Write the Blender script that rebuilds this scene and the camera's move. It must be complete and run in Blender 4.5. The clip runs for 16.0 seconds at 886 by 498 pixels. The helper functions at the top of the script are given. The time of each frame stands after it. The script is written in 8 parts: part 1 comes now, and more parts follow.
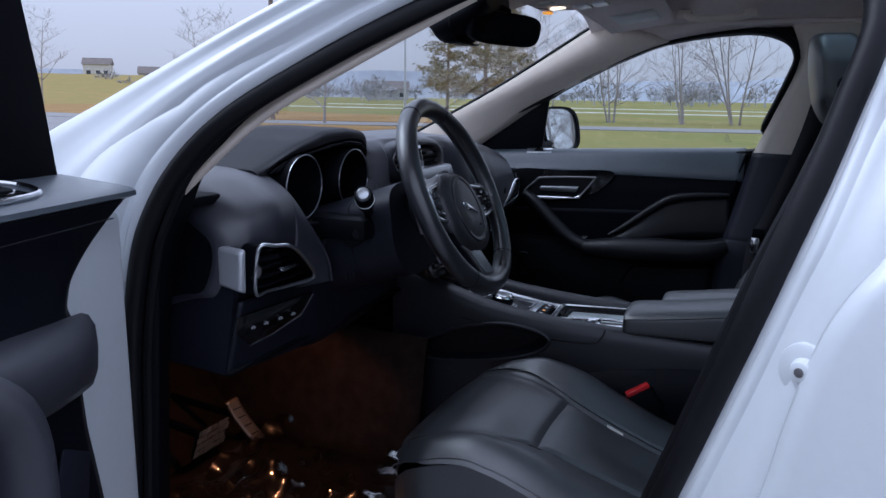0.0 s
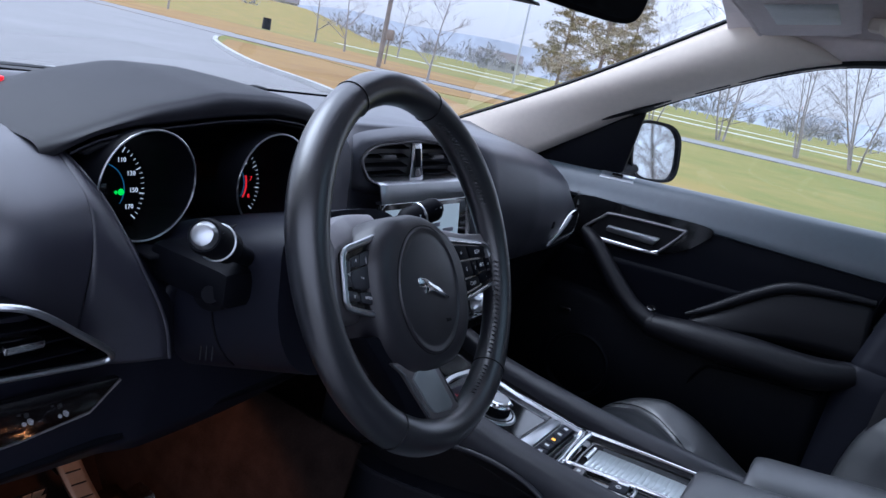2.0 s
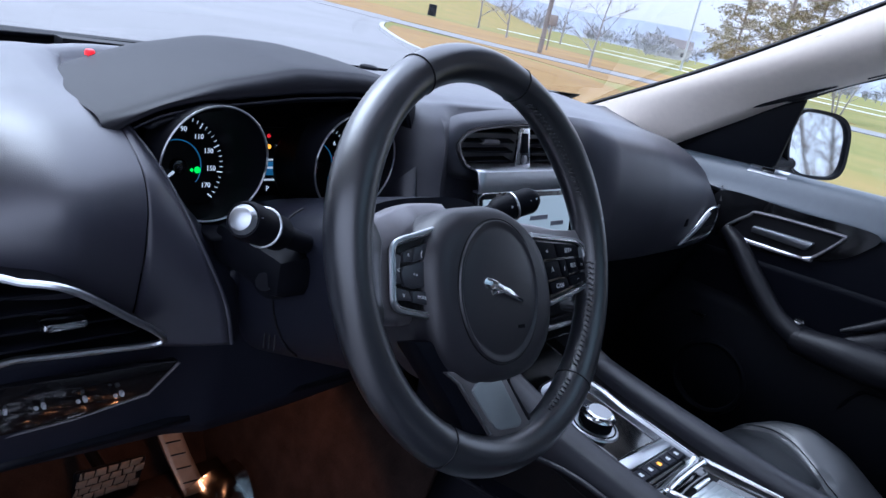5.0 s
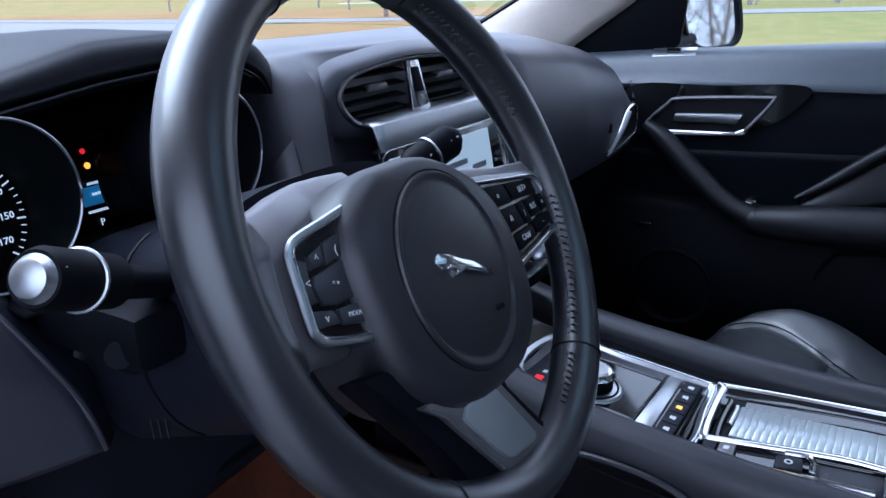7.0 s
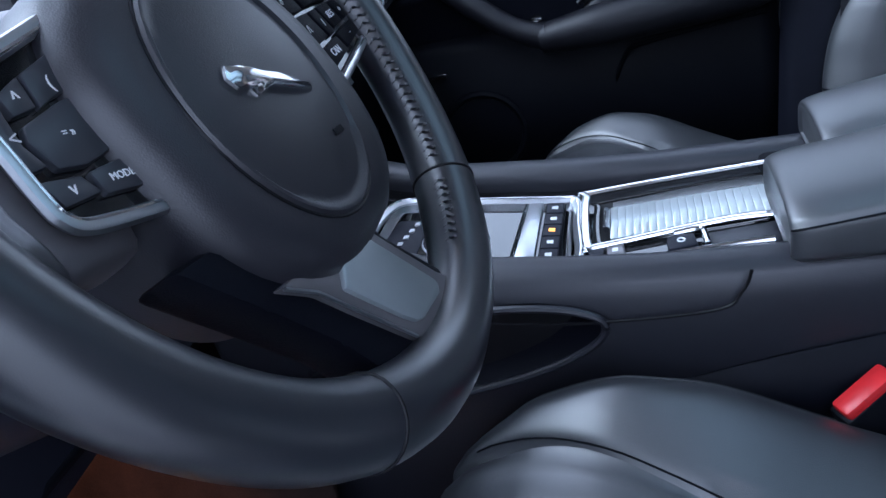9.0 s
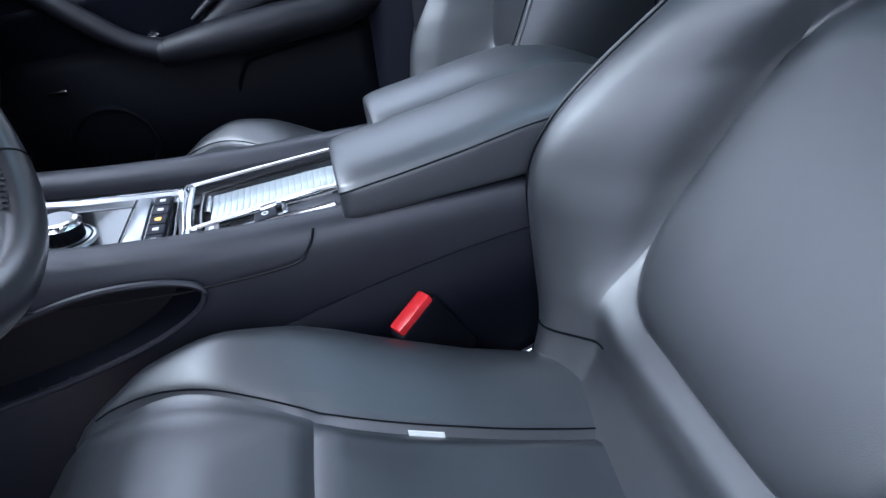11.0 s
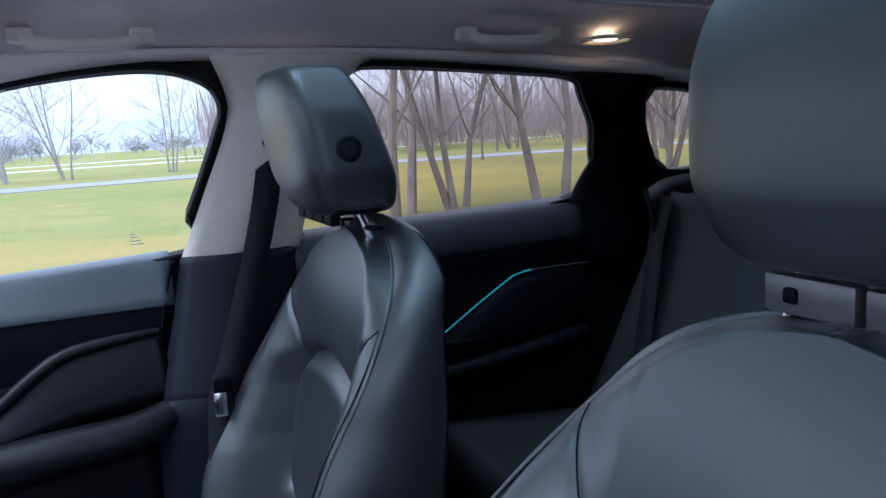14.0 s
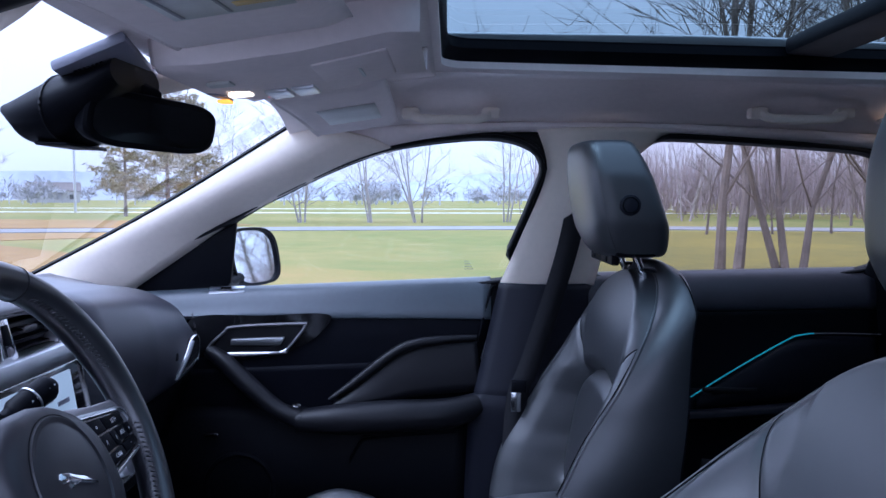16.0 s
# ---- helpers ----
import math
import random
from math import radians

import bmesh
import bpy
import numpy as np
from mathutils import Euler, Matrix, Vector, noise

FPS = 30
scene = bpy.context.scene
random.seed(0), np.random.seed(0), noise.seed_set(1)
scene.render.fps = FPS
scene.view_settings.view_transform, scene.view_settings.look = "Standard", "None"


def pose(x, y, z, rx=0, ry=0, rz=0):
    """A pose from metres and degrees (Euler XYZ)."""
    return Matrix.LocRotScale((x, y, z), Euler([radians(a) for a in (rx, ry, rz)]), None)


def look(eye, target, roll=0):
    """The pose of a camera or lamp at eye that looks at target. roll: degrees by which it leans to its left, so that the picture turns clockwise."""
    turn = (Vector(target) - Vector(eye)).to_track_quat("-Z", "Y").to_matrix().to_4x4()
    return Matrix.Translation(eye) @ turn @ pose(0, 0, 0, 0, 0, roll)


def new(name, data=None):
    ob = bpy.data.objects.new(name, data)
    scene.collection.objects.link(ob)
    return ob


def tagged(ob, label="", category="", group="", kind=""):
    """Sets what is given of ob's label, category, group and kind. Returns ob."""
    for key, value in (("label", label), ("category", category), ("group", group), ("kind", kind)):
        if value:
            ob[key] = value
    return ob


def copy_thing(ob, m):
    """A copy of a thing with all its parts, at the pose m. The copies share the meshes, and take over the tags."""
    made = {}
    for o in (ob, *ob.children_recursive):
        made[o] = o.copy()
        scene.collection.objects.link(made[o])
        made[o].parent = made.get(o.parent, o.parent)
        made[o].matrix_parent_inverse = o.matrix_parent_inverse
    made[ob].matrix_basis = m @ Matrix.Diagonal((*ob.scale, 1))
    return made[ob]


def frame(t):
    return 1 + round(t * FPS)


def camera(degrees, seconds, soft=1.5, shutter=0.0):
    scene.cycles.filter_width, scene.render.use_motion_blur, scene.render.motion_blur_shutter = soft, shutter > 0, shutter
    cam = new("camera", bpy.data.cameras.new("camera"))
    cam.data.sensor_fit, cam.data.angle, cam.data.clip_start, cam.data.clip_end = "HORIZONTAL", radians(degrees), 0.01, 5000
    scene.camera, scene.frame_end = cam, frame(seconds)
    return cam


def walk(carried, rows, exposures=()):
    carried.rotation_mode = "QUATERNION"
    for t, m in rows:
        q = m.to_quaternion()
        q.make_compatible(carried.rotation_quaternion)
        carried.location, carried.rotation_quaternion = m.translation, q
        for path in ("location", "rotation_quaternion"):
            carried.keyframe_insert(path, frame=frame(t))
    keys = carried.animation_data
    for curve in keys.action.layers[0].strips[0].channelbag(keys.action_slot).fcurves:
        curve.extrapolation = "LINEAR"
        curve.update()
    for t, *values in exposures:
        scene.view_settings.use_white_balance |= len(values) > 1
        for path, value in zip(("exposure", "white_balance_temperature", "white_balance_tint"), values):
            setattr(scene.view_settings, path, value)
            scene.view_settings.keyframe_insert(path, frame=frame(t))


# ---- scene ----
cam = camera(60.8, 16.0)
PATH = [
    (0, (0.482, -1.577, 1.207), (-0.296, 0.223, 0.812), 0.8),
    (0.5, (0.42, -1.428, 1.214), (-0.345, 0.376, 0.814), 3.1),
    (1, (0.381, -1.237, 1.218), (-0.411, 0.552, 0.804), 6.0),
    (1.5, (0.355, -1.061, 1.225), (-0.5, 0.692, 0.78), 9.0),
    (2, (0.336, -0.957, 1.228), (-0.601, 0.741, 0.741), 12.2),
    (2.5, (0.342, -0.912, 1.231), (-0.679, 0.722, 0.695), 15.0),
    (3, (0.351, -0.881, 1.234), (-0.743, 0.692, 0.66), 16.8),
    (3.5, (0.353, -0.866, 1.235), (-0.801, 0.653, 0.633), 17.7),
    (3.7, (0.353, -0.861, 1.234), (-0.822, 0.64, 0.628), 17.6),
    (5.8, (0.332, -0.84, 1.219), (-0.858, 0.652, 0.622), 6.8),
    (6, (0.312, -0.823, 1.208), (-0.851, 0.69, 0.608), 5.3),
    (6.5, (0.266, -0.775, 1.188), (-0.837, 0.773, 0.567), 1.5),
    (7, (0.221, -0.715, 1.17), (-0.808, 0.872, 0.52), -2.0),
    (7.5, (0.184, -0.667, 1.155), (-0.768, 0.951, 0.466), -5.1),
    (8, (0.158, -0.631, 1.138), (-0.699, 1.016, 0.393), -8.4),
    (8.5, (0.149, -0.614, 1.109), (-0.575, 1.063, 0.295), -12.3),
    (9, (0.15, -0.634, 1.081), (-0.419, 1.053, 0.17), -15.3),
    (9.2, (0.155, -0.649, 1.071), (-0.351, 1.035, 0.118), -16.4),
    (11.3, (0.267, -0.76, 1.088), (0.577, 0.934, 0.071), -8.3),
    (11.5, (0.281, -0.753, 1.107), (0.65, 0.945, 0.118), -7.8),
    (12, (0.296, -0.727, 1.134), (0.814, 1.001, 0.27), -6.4),
    (12.5, (0.315, -0.698, 1.165), (0.954, 1.053, 0.439), -5.5),
    (13, (0.322, -0.677, 1.197), (1.059, 1.086, 0.605), -4.6),
    (13.5, (0.326, -0.673, 1.224), (1.117, 1.108, 0.774), -4.1),
    (14, (0.328, -0.685, 1.26), (1.117, 1.126, 0.951), -3.4),
    (14.5, (0.334, -0.711, 1.29), (1.043, 1.15, 1.106), -2.5),
    (15, (0.339, -0.755, 1.3), (0.867, 1.171, 1.193), -1.5),
    (15.5, (0.33, -0.841, 1.289), (0.599, 1.139, 1.198), -0.4),
    (16, (0.319, -0.981, 1.254), (0.301, 1.014, 1.122), 0.1),
]
EXPOSURE = [(0, 0.03, 5150, 11), (0.5, 0.22, 4980, 10), (1, 0.45, 5050, 10), (3.5, 1.0, 5200, 10), (7, 1.15, 4900, 9), (8.5, 1.65, 4900, 8), (9, 1.6, 4900, 7), (11.5, 2.05, 5250, 7), (12.5, 2.04, 5120, 7), (14, 1.28, 4980, 8), (15, 1.30, 5150, 13), (16, 1.10, 4720, 17)]
walk(cam, [(t, look(eye, target, roll)) for t, eye, target, roll in PATH], EXPOSURE)
# ---- light ----
world = bpy.data.worlds.new("sky_world")
scene.world = world
world.use_nodes = True
wn = world.node_tree
wn.nodes.clear()
w_out = wn.nodes.new("ShaderNodeOutputWorld")
w_bg = wn.nodes.new("ShaderNodeBackground")
w_sky = wn.nodes.new("ShaderNodeTexSky")
w_hsv = wn.nodes.new("ShaderNodeHueSaturation")
w_mix = wn.nodes.new("ShaderNodeMix")
w_mix.data_type = "RGBA"
w_mix.inputs["Factor"].default_value = 0.78
w_mix.inputs["B"].default_value = (6.45, 6.05, 6.3, 1)  # even cloud cover
w_sky.sky_type = "NISHITA"
w_sky.sun_disc = False
w_sky.sun_elevation = radians(50)
w_sky.sun_rotation = radians(258)
w_sky.air_density, w_sky.dust_density, w_sky.ozone_density = 1.0, 2.0, 2.0
w_hsv.inputs["Saturation"].default_value = 0.35
w_bg.inputs["Strength"].default_value = 0.118
wn.links.new(w_sky.outputs[0], w_hsv.inputs["Color"])
wn.links.new(w_hsv.outputs[0], w_mix.inputs["A"])
# overcast dome: twice as bright overhead as at the horizon
w_tc = wn.nodes.new("ShaderNodeTexCoord")
w_xyz = wn.nodes.new("ShaderNodeSeparateXYZ")
w_up = wn.nodes.new("ShaderNodeMapRange")
w_up.inputs["To Min"].default_value, w_up.inputs["To Max"].default_value = 0.79, 2.1
w_mul = wn.nodes.new("ShaderNodeMix")
w_mul.data_type, w_mul.blend_type = "RGBA", "MULTIPLY"
w_mul.inputs["Factor"].default_value = 1.0
wn.links.new(w_tc.outputs["Generated"], w_xyz.inputs[0])
wn.links.new(w_xyz.outputs["Z"], w_up.inputs["Value"])
wn.links.new(w_mix.outputs["Result"], w_mul.inputs["A"])
wn.links.new(w_up.outputs[0], w_mul.inputs["B"])
wn.links.new(w_mul.outputs["Result"], w_bg.inputs["Color"])
wn.links.new(w_bg.outputs[0], w_out.inputs["Surface"])

sun = new("sun", bpy.data.lights.new("sun", "SUN"))
sun.data.energy, sun.data.angle, sun.data.color = 1.3, radians(40), (1.0, 0.96, 0.91)
sun.matrix_world = look((0, 0, 12), (9.8, 2.0, 0))
# ---- materials ----
def mat(name, color, rough=0.5, metal=0.0, var=0.25, scale=6.0, grain=0.0, gscale=400.0, coat=0.0, cior=1.6, crough=0.40, rvar=0.12, spec=0.5, second=None, cells=False):
    """Procedural surface: colour drifting at a large and a small scale, roughness wear, fine relief."""
    m = bpy.data.materials.new(name)
    m.use_nodes = True
    nt = m.node_tree
    b = nt.nodes["Principled BSDF"]
    tc = nt.nodes.new("ShaderNodeTexCoord")
    n1 = nt.nodes.new("ShaderNodeTexNoise")
    n1.inputs["Scale"].default_value, n1.inputs["Detail"].default_value = scale, 6
    n2 = nt.nodes.new("ShaderNodeTexNoise")
    n2.inputs["Scale"].default_value, n2.inputs["Detail"].default_value = scale * 14, 4
    for n in (n1, n2):
        nt.links.new(tc.outputs["Object"], n.inputs["Vector"])
    mix = nt.nodes.new("ShaderNodeMix")
    mix.data_type = "RGBA"
    c = Vector(color)
    c2 = Vector(second) if second else c * (1 - var)
    mix.inputs["A"].default_value = (*c2, 1)
    mix.inputs["B"].default_value = (*(c if second else c * (1 + var)), 1)
    add = nt.nodes.new("ShaderNodeMath")
    add.operation = "MULTIPLY_ADD"
    nt.links.new(n2.outputs["Fac"], add.inputs[0])
    add.inputs[1].default_value = 0.5
    ramp = nt.nodes.new("ShaderNodeMapRange")
    ramp.inputs["From Min"].default_value, ramp.inputs["From Max"].default_value = 0.5, 1.0
    nt.links.new(n1.outputs["Fac"], add.inputs[2])
    nt.links.new(add.outputs[0], ramp.inputs["Value"])
    nt.links.new(ramp.outputs[0], mix.inputs["Factor"])
    nt.links.new(mix.outputs["Result"], b.inputs["Base Color"])
    rr = nt.nodes.new("ShaderNodeMapRange")
    rr.inputs["To Min"].default_value, rr.inputs["To Max"].default_value = max(0.02, rough - rvar), min(1, rough + rvar)
    nt.links.new(n1.outputs["Fac"], rr.inputs["Value"])
    nt.links.new(rr.outputs[0], b.inputs["Roughness"])
    b.inputs["Metallic"].default_value = metal
    b.inputs["Specular IOR Level"].default_value = spec
    b.inputs["Coat Weight"].default_value = coat
    b.inputs["Coat IOR"].default_value = cior
    b.inputs["Coat Roughness"].default_value = 0.06 if rough < 0.3 else crough
    if grain:
        g = nt.nodes.new("ShaderNodeTexVoronoi" if cells else "ShaderNodeTexNoise")
        g.inputs["Scale"].default_value = gscale
        nt.links.new(tc.outputs["Object"], g.inputs["Vector"])
        bump = nt.nodes.new("ShaderNodeBump")
        bump.inputs["Strength"].default_value = grain
        bump.inputs["Distance"].default_value = 0.0006 if gscale > 50 else 0.02
        nt.links.new(g.outputs["Distance" if cells else "Fac"], bump.inputs["Height"])
        nt.links.new(bump.outputs[0], b.inputs["Normal"])
    return m


def glass(name, tint, gloss=0.04, least=0.04):
    m = bpy.data.materials.new(name)
    m.use_nodes = True
    nt = m.node_tree
    nt.nodes.clear()
    o = nt.nodes.new("ShaderNodeOutputMaterial")
    t = nt.nodes.new("ShaderNodeBsdfTransparent")
    t.inputs[0].default_value = (*tint, 1)
    g = nt.nodes.new("ShaderNodeBsdfGlossy")
    g.inputs["Roughness"].default_value = gloss
    lw = nt.nodes.new("ShaderNodeLayerWeight")
    lw.inputs[0].default_value = 0.5
    pw = nt.nodes.new("ShaderNodeMath")
    pw.operation = "POWER"
    pw.inputs[1].default_value = 5.0
    nt.links.new(lw.outputs["Facing"], pw.inputs[0])
    f = nt.nodes.new("ShaderNodeMapRange")
    f.inputs["To Min"].default_value, f.inputs["To Max"].default_value = least, 0.6
    nt.links.new(pw.outputs[0], f.inputs["Value"])
    x = nt.nodes.new("ShaderNodeMixShader")
    nt.links.new(f.outputs[0], x.inputs[0])
    nt.links.new(t.outputs[0], x.inputs[1])
    nt.links.new(g.outputs[0], x.inputs[2])
    nt.links.new(x.outputs[0], o.inputs[0])
    return m


def glow(name, color, power):
    m = bpy.data.materials.new(name)
    m.use_nodes = True
    b = m.node_tree.nodes["Principled BSDF"]
    b.inputs["Base Color"].default_value = (*color, 1)
    b.inputs["Emission Color"].default_value = (*color, 1)
    b.inputs["Emission Strength"].default_value = power
    b.inputs["Roughness"].default_value = 0.3
    return m


LEATHER = mat("black_leather", (0.022, 0.024, 0.029), 0.42, var=0.2, grain=0.16, gscale=1100, cells=True, spec=0.9, rvar=0.09, coat=0.7, cior=1.7, crough=0.41)
HUB = mat("wheel_pad_plastic", (0.013, 0.0125, 0.018), 0.42, var=0.12, grain=0.12, gscale=1300, cells=True, spec=0.75, rvar=0.06)
SPOKE = mat("dark_satin_spoke", (0.25, 0.24, 0.255), 0.42, 0.55, var=0.10, spec=0.6, rvar=0.05)
INSERT = mat("satin_grey_insert", (0.30, 0.33, 0.34), 0.40, 0.4, var=0.06, spec=0.7, rvar=0.05)
KEY = mat("key_plastic", (0.030, 0.032, 0.040), 0.36, var=0.1, spec=0.7, rvar=0.05)
RIM_LEATHER = mat("rim_leather", (0.009, 0.010, 0.015), 0.36, var=0.2, grain=0.05, gscale=1500, cells=True, spec=0.8, coat=0.6, crough=0.30, rvar=0.06)
DASH = mat("dash_soft_skin", (0.025, 0.025, 0.038), 0.44, var=0.15, grain=0.15, gscale=1100, cells=True, spec=0.9, rvar=0.08, coat=0.5, cior=1.6, crough=0.37)
COWL = mat("cowl_black_skin", (0.012, 0.012, 0.017), 0.58, var=0.15, grain=0.2, gscale=1100, cells=True, spec=0.3, rvar=0.06)
CONSOLE = mat("console_soft_skin", (0.014, 0.0145, 0.021), 0.42, var=0.12, grain=0.12, gscale=1100, cells=True, spec=0.6, rvar=0.06)
# blue tint puts the side window's reflection into the pad colour
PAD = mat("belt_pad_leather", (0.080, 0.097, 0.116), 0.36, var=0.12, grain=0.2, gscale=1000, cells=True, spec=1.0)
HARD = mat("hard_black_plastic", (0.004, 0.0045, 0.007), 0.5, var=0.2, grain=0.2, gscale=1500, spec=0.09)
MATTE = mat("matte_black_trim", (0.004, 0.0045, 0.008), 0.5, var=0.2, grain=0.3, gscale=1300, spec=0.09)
DOORSKIN = mat("door_card_vinyl", (0.034, 0.035, 0.046), 0.45, var=0.15, grain=0.25, gscale=1200, spec=0.6)
KNEE = mat("charcoal_trim", (0.009, 0.010, 0.018), 0.5, var=0.15, grain=0.25, gscale=1200, spec=0.28)
ARM = mat("door_arm_vinyl", (0.008, 0.008, 0.011), 0.44, var=0.15, grain=0.25, gscale=1100, cells=True, spec=0.3)
FLOCK = mat("black_flocked_trim", (0.004, 0.004, 0.006), 0.95, var=0.2, grain=0.3, gscale=900, spec=0.03)
GLOSS = mat("gloss_black", (0.006, 0.006, 0.007), 0.1, rvar=0.05, coat=0.6)
RUBBER = mat("rubber_seal", (0.005, 0.005, 0.007), 0.5, var=0.3, grain=0.2, gscale=300, spec=0.25)
CHROME = mat("chrome", (0.82, 0.83, 0.85), 0.14, 1.0, var=0.04, rvar=0.06)
SILVER = mat("silver_trim", (0.60, 0.62, 0.66), 0.34, 0.55, var=0.05, rvar=0.06)
SATIN = mat("satin_metal", (0.62, 0.64, 0.67), 0.32, 1.0, var=0.06, rvar=0.08, grain=0.1, gscale=900)
ROLLER = mat("ribbed_blind", (0.52, 0.56, 0.58), 0.42, 0.4, var=0.05)
GREYMET = mat("dark_satin_trim", (0.21, 0.20, 0.21), 0.38, 0.6, var=0.1)
COVER = mat("grey_cover", (0.24, 0.24, 0.29), 0.45, var=0.1, grain=0.2, gscale=900)
LABEL_Y = mat("yellow_label", (0.70, 0.55, 0.22), 0.6, var=0.1)
HEADLINER = mat("headliner_fabric", (0.92, 0.83, 0.80), 0.95, var=0.06, grain=0.5, gscale=700, spec=0.15)
PILLAR = mat("pale_pillar_trim", (0.90, 0.80, 0.69), 0.7, var=0.05, grain=0.3, gscale=900, spec=0.25)
PAINT = mat("white_car_paint", (0.66, 0.69, 0.72), 0.3, var=0.03, coat=1.0, rvar=0.05)
CARPET = mat("dark_carpet", (0.022, 0.014, 0.012), 0.95, var=0.4, scale=30, grain=0.9, gscale=500, spec=0.1)
FABRIC = mat("rear_seat_cloth", (0.012, 0.012, 0.015), 0.8, var=0.2, grain=0.5, gscale=900)
WEBBING = mat("belt_webbing", (0.012, 0.012, 0.015), 0.8, var=0.2, grain=0.6, gscale=700, spec=0.2)
RED = mat("red_plastic", (0.62, 0.02, 0.025), 0.35, var=0.15)
WHITE_INK = mat("white_marking", (0.75, 0.76, 0.78), 0.5, var=0.05)
DISPLAY = mat("display_glass", (0.003, 0.003, 0.004), 0.35, rvar=0.05, spec=0.25)
# metal tinted warm to carry part of the orange footwell light
PEDAL = mat("pedal_metal", (0.30, 0.25, 0.20), 0.42, 0.5, var=0.2)
BAR_INK = mat("grey_marking", (0.30, 0.31, 0.33), 0.6, var=0.1)
LABEL_W = mat("pale_label", (0.72, 0.73, 0.70), 0.6, var=0.08)
FILM = glass("clear_film", (0.84, 0.82, 0.80), 0.14, 0.26)
G_CLEAR = glass("window_glass", (0.90, 0.94, 0.94))
G_SCREEN = glass("windscreen_glass", (0.92, 0.94, 0.94))
G_ROOF = glass("roof_glass", (0.25, 0.32, 0.33))
G_REAR = glass("rear_glass", (0.70, 0.66, 0.64))
MIRROR = mat("mirror_glass", (0.86, 0.9, 0.92), 0.03, 1.0, var=0.01, rvar=0.01)
L_GREEN = glow("green_lamp", (0.02, 0.9, 0.08), 0.45)
L_RED = glow("red_lamp", (0.9, 0.02, 0.03), 0.35)
L_AMBER = glow("amber_lamp", (1.0, 0.38, 0.03), 0.8)
L_WHITE = glow("lit_marking", (0.85, 0.88, 0.92), 0.25)
L_BLUE = glow("lit_blue", (0.05, 0.22, 0.42), 0.15)
L_CYAN = glow("cyan_light_strip", (0.08, 0.45, 0.48), 0.12)
L_WARM = glow("warm_lamp", (1.0, 0.72, 0.42), 0.8)
L_MAP = glow("map_lamp_glow", (1.0, 0.78, 0.52), 1.3)
L_SCREEN = glow("lit_screen", (0.55, 0.62, 0.64), 0.2)
GRASS = mat("lawn", (0.135, 0.170, 0.050), 0.95, scale=0.07, grain=1.0, gscale=9, second=(0.29, 0.23, 0.085), spec=0.1)
MIXGRASS = mat("thin_lawn", (0.32, 0.225, 0.090), 0.95, scale=0.5, grain=1.0, gscale=9, second=(0.21, 0.20, 0.06), spec=0.1)
YELLOWGRASS = mat("yellow_lawn", (0.25, 0.20, 0.050), 0.95, scale=0.16, grain=1.0, gscale=9, second=(0.13, 0.125, 0.045), spec=0.1)
DRYGRASS = mat("dry_lawn", (0.33, 0.225, 0.09), 0.95, scale=0.25, grain=1.0, gscale=9, second=(0.24, 0.14, 0.06), spec=0.1)
ASPHALT = mat("asphalt", (0.225, 0.222, 0.224), 0.8, scale=0.5, var=0.12, grain=0.6, gscale=30)
CONCRETE = mat("concrete", (0.42, 0.42, 0.42), 0.9, scale=0.8, var=0.15)
SNOW = mat("snow_strip", (0.75, 0.77, 0.80), 0.8, scale=0.6, var=0.1)
BARK = mat("bark", (0.25, 0.205, 0.175), 0.9, scale=3, var=0.4, grain=0.8, gscale=25)
WOODBARK = mat("wood_bark", (0.17, 0.14, 0.125), 0.9, scale=3, var=0.35, grain=0.8, gscale=25)
# bark and twigs of the farther trees, paled so the colour includes haze
HAZED_BARK = mat("hazed_bark", (0.33, 0.30, 0.285), 0.9, scale=3, var=0.3, grain=0.6, gscale=25)
TWIG = mat("twigs", (0.24, 0.185, 0.165), 0.9, scale=2, var=0.3)
# undergrowth brown, paler than the twigs because haze sits in the colour
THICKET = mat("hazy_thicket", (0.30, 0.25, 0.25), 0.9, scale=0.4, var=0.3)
# brown-green needles, lightened to take up some haze
NEEDLE = mat("pine_needles", (0.36, 0.27, 0.15), 0.8, scale=0.8, second=(0.17, 0.17, 0.08))
# distance haze is mixed into the colour of the far woods
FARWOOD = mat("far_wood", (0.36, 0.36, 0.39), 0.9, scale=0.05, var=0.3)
# wooded ridge, its blue-grey standing for the haze in front of it
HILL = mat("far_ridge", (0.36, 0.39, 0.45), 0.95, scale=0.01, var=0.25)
HOUSE_W = mat("house_siding", (0.62, 0.61, 0.58), 0.8, scale=1, var=0.1)
HOUSE_R = mat("house_roof", (0.16, 0.14, 0.13), 0.9, scale=1, var=0.2)
WINPANE = mat("dark_window", (0.05, 0.06, 0.07), 0.2)
WOODPOLE = mat("wood_pole", (0.24, 0.20, 0.17), 0.9, scale=2, var=0.3)
# ---- builders ----
V = Vector


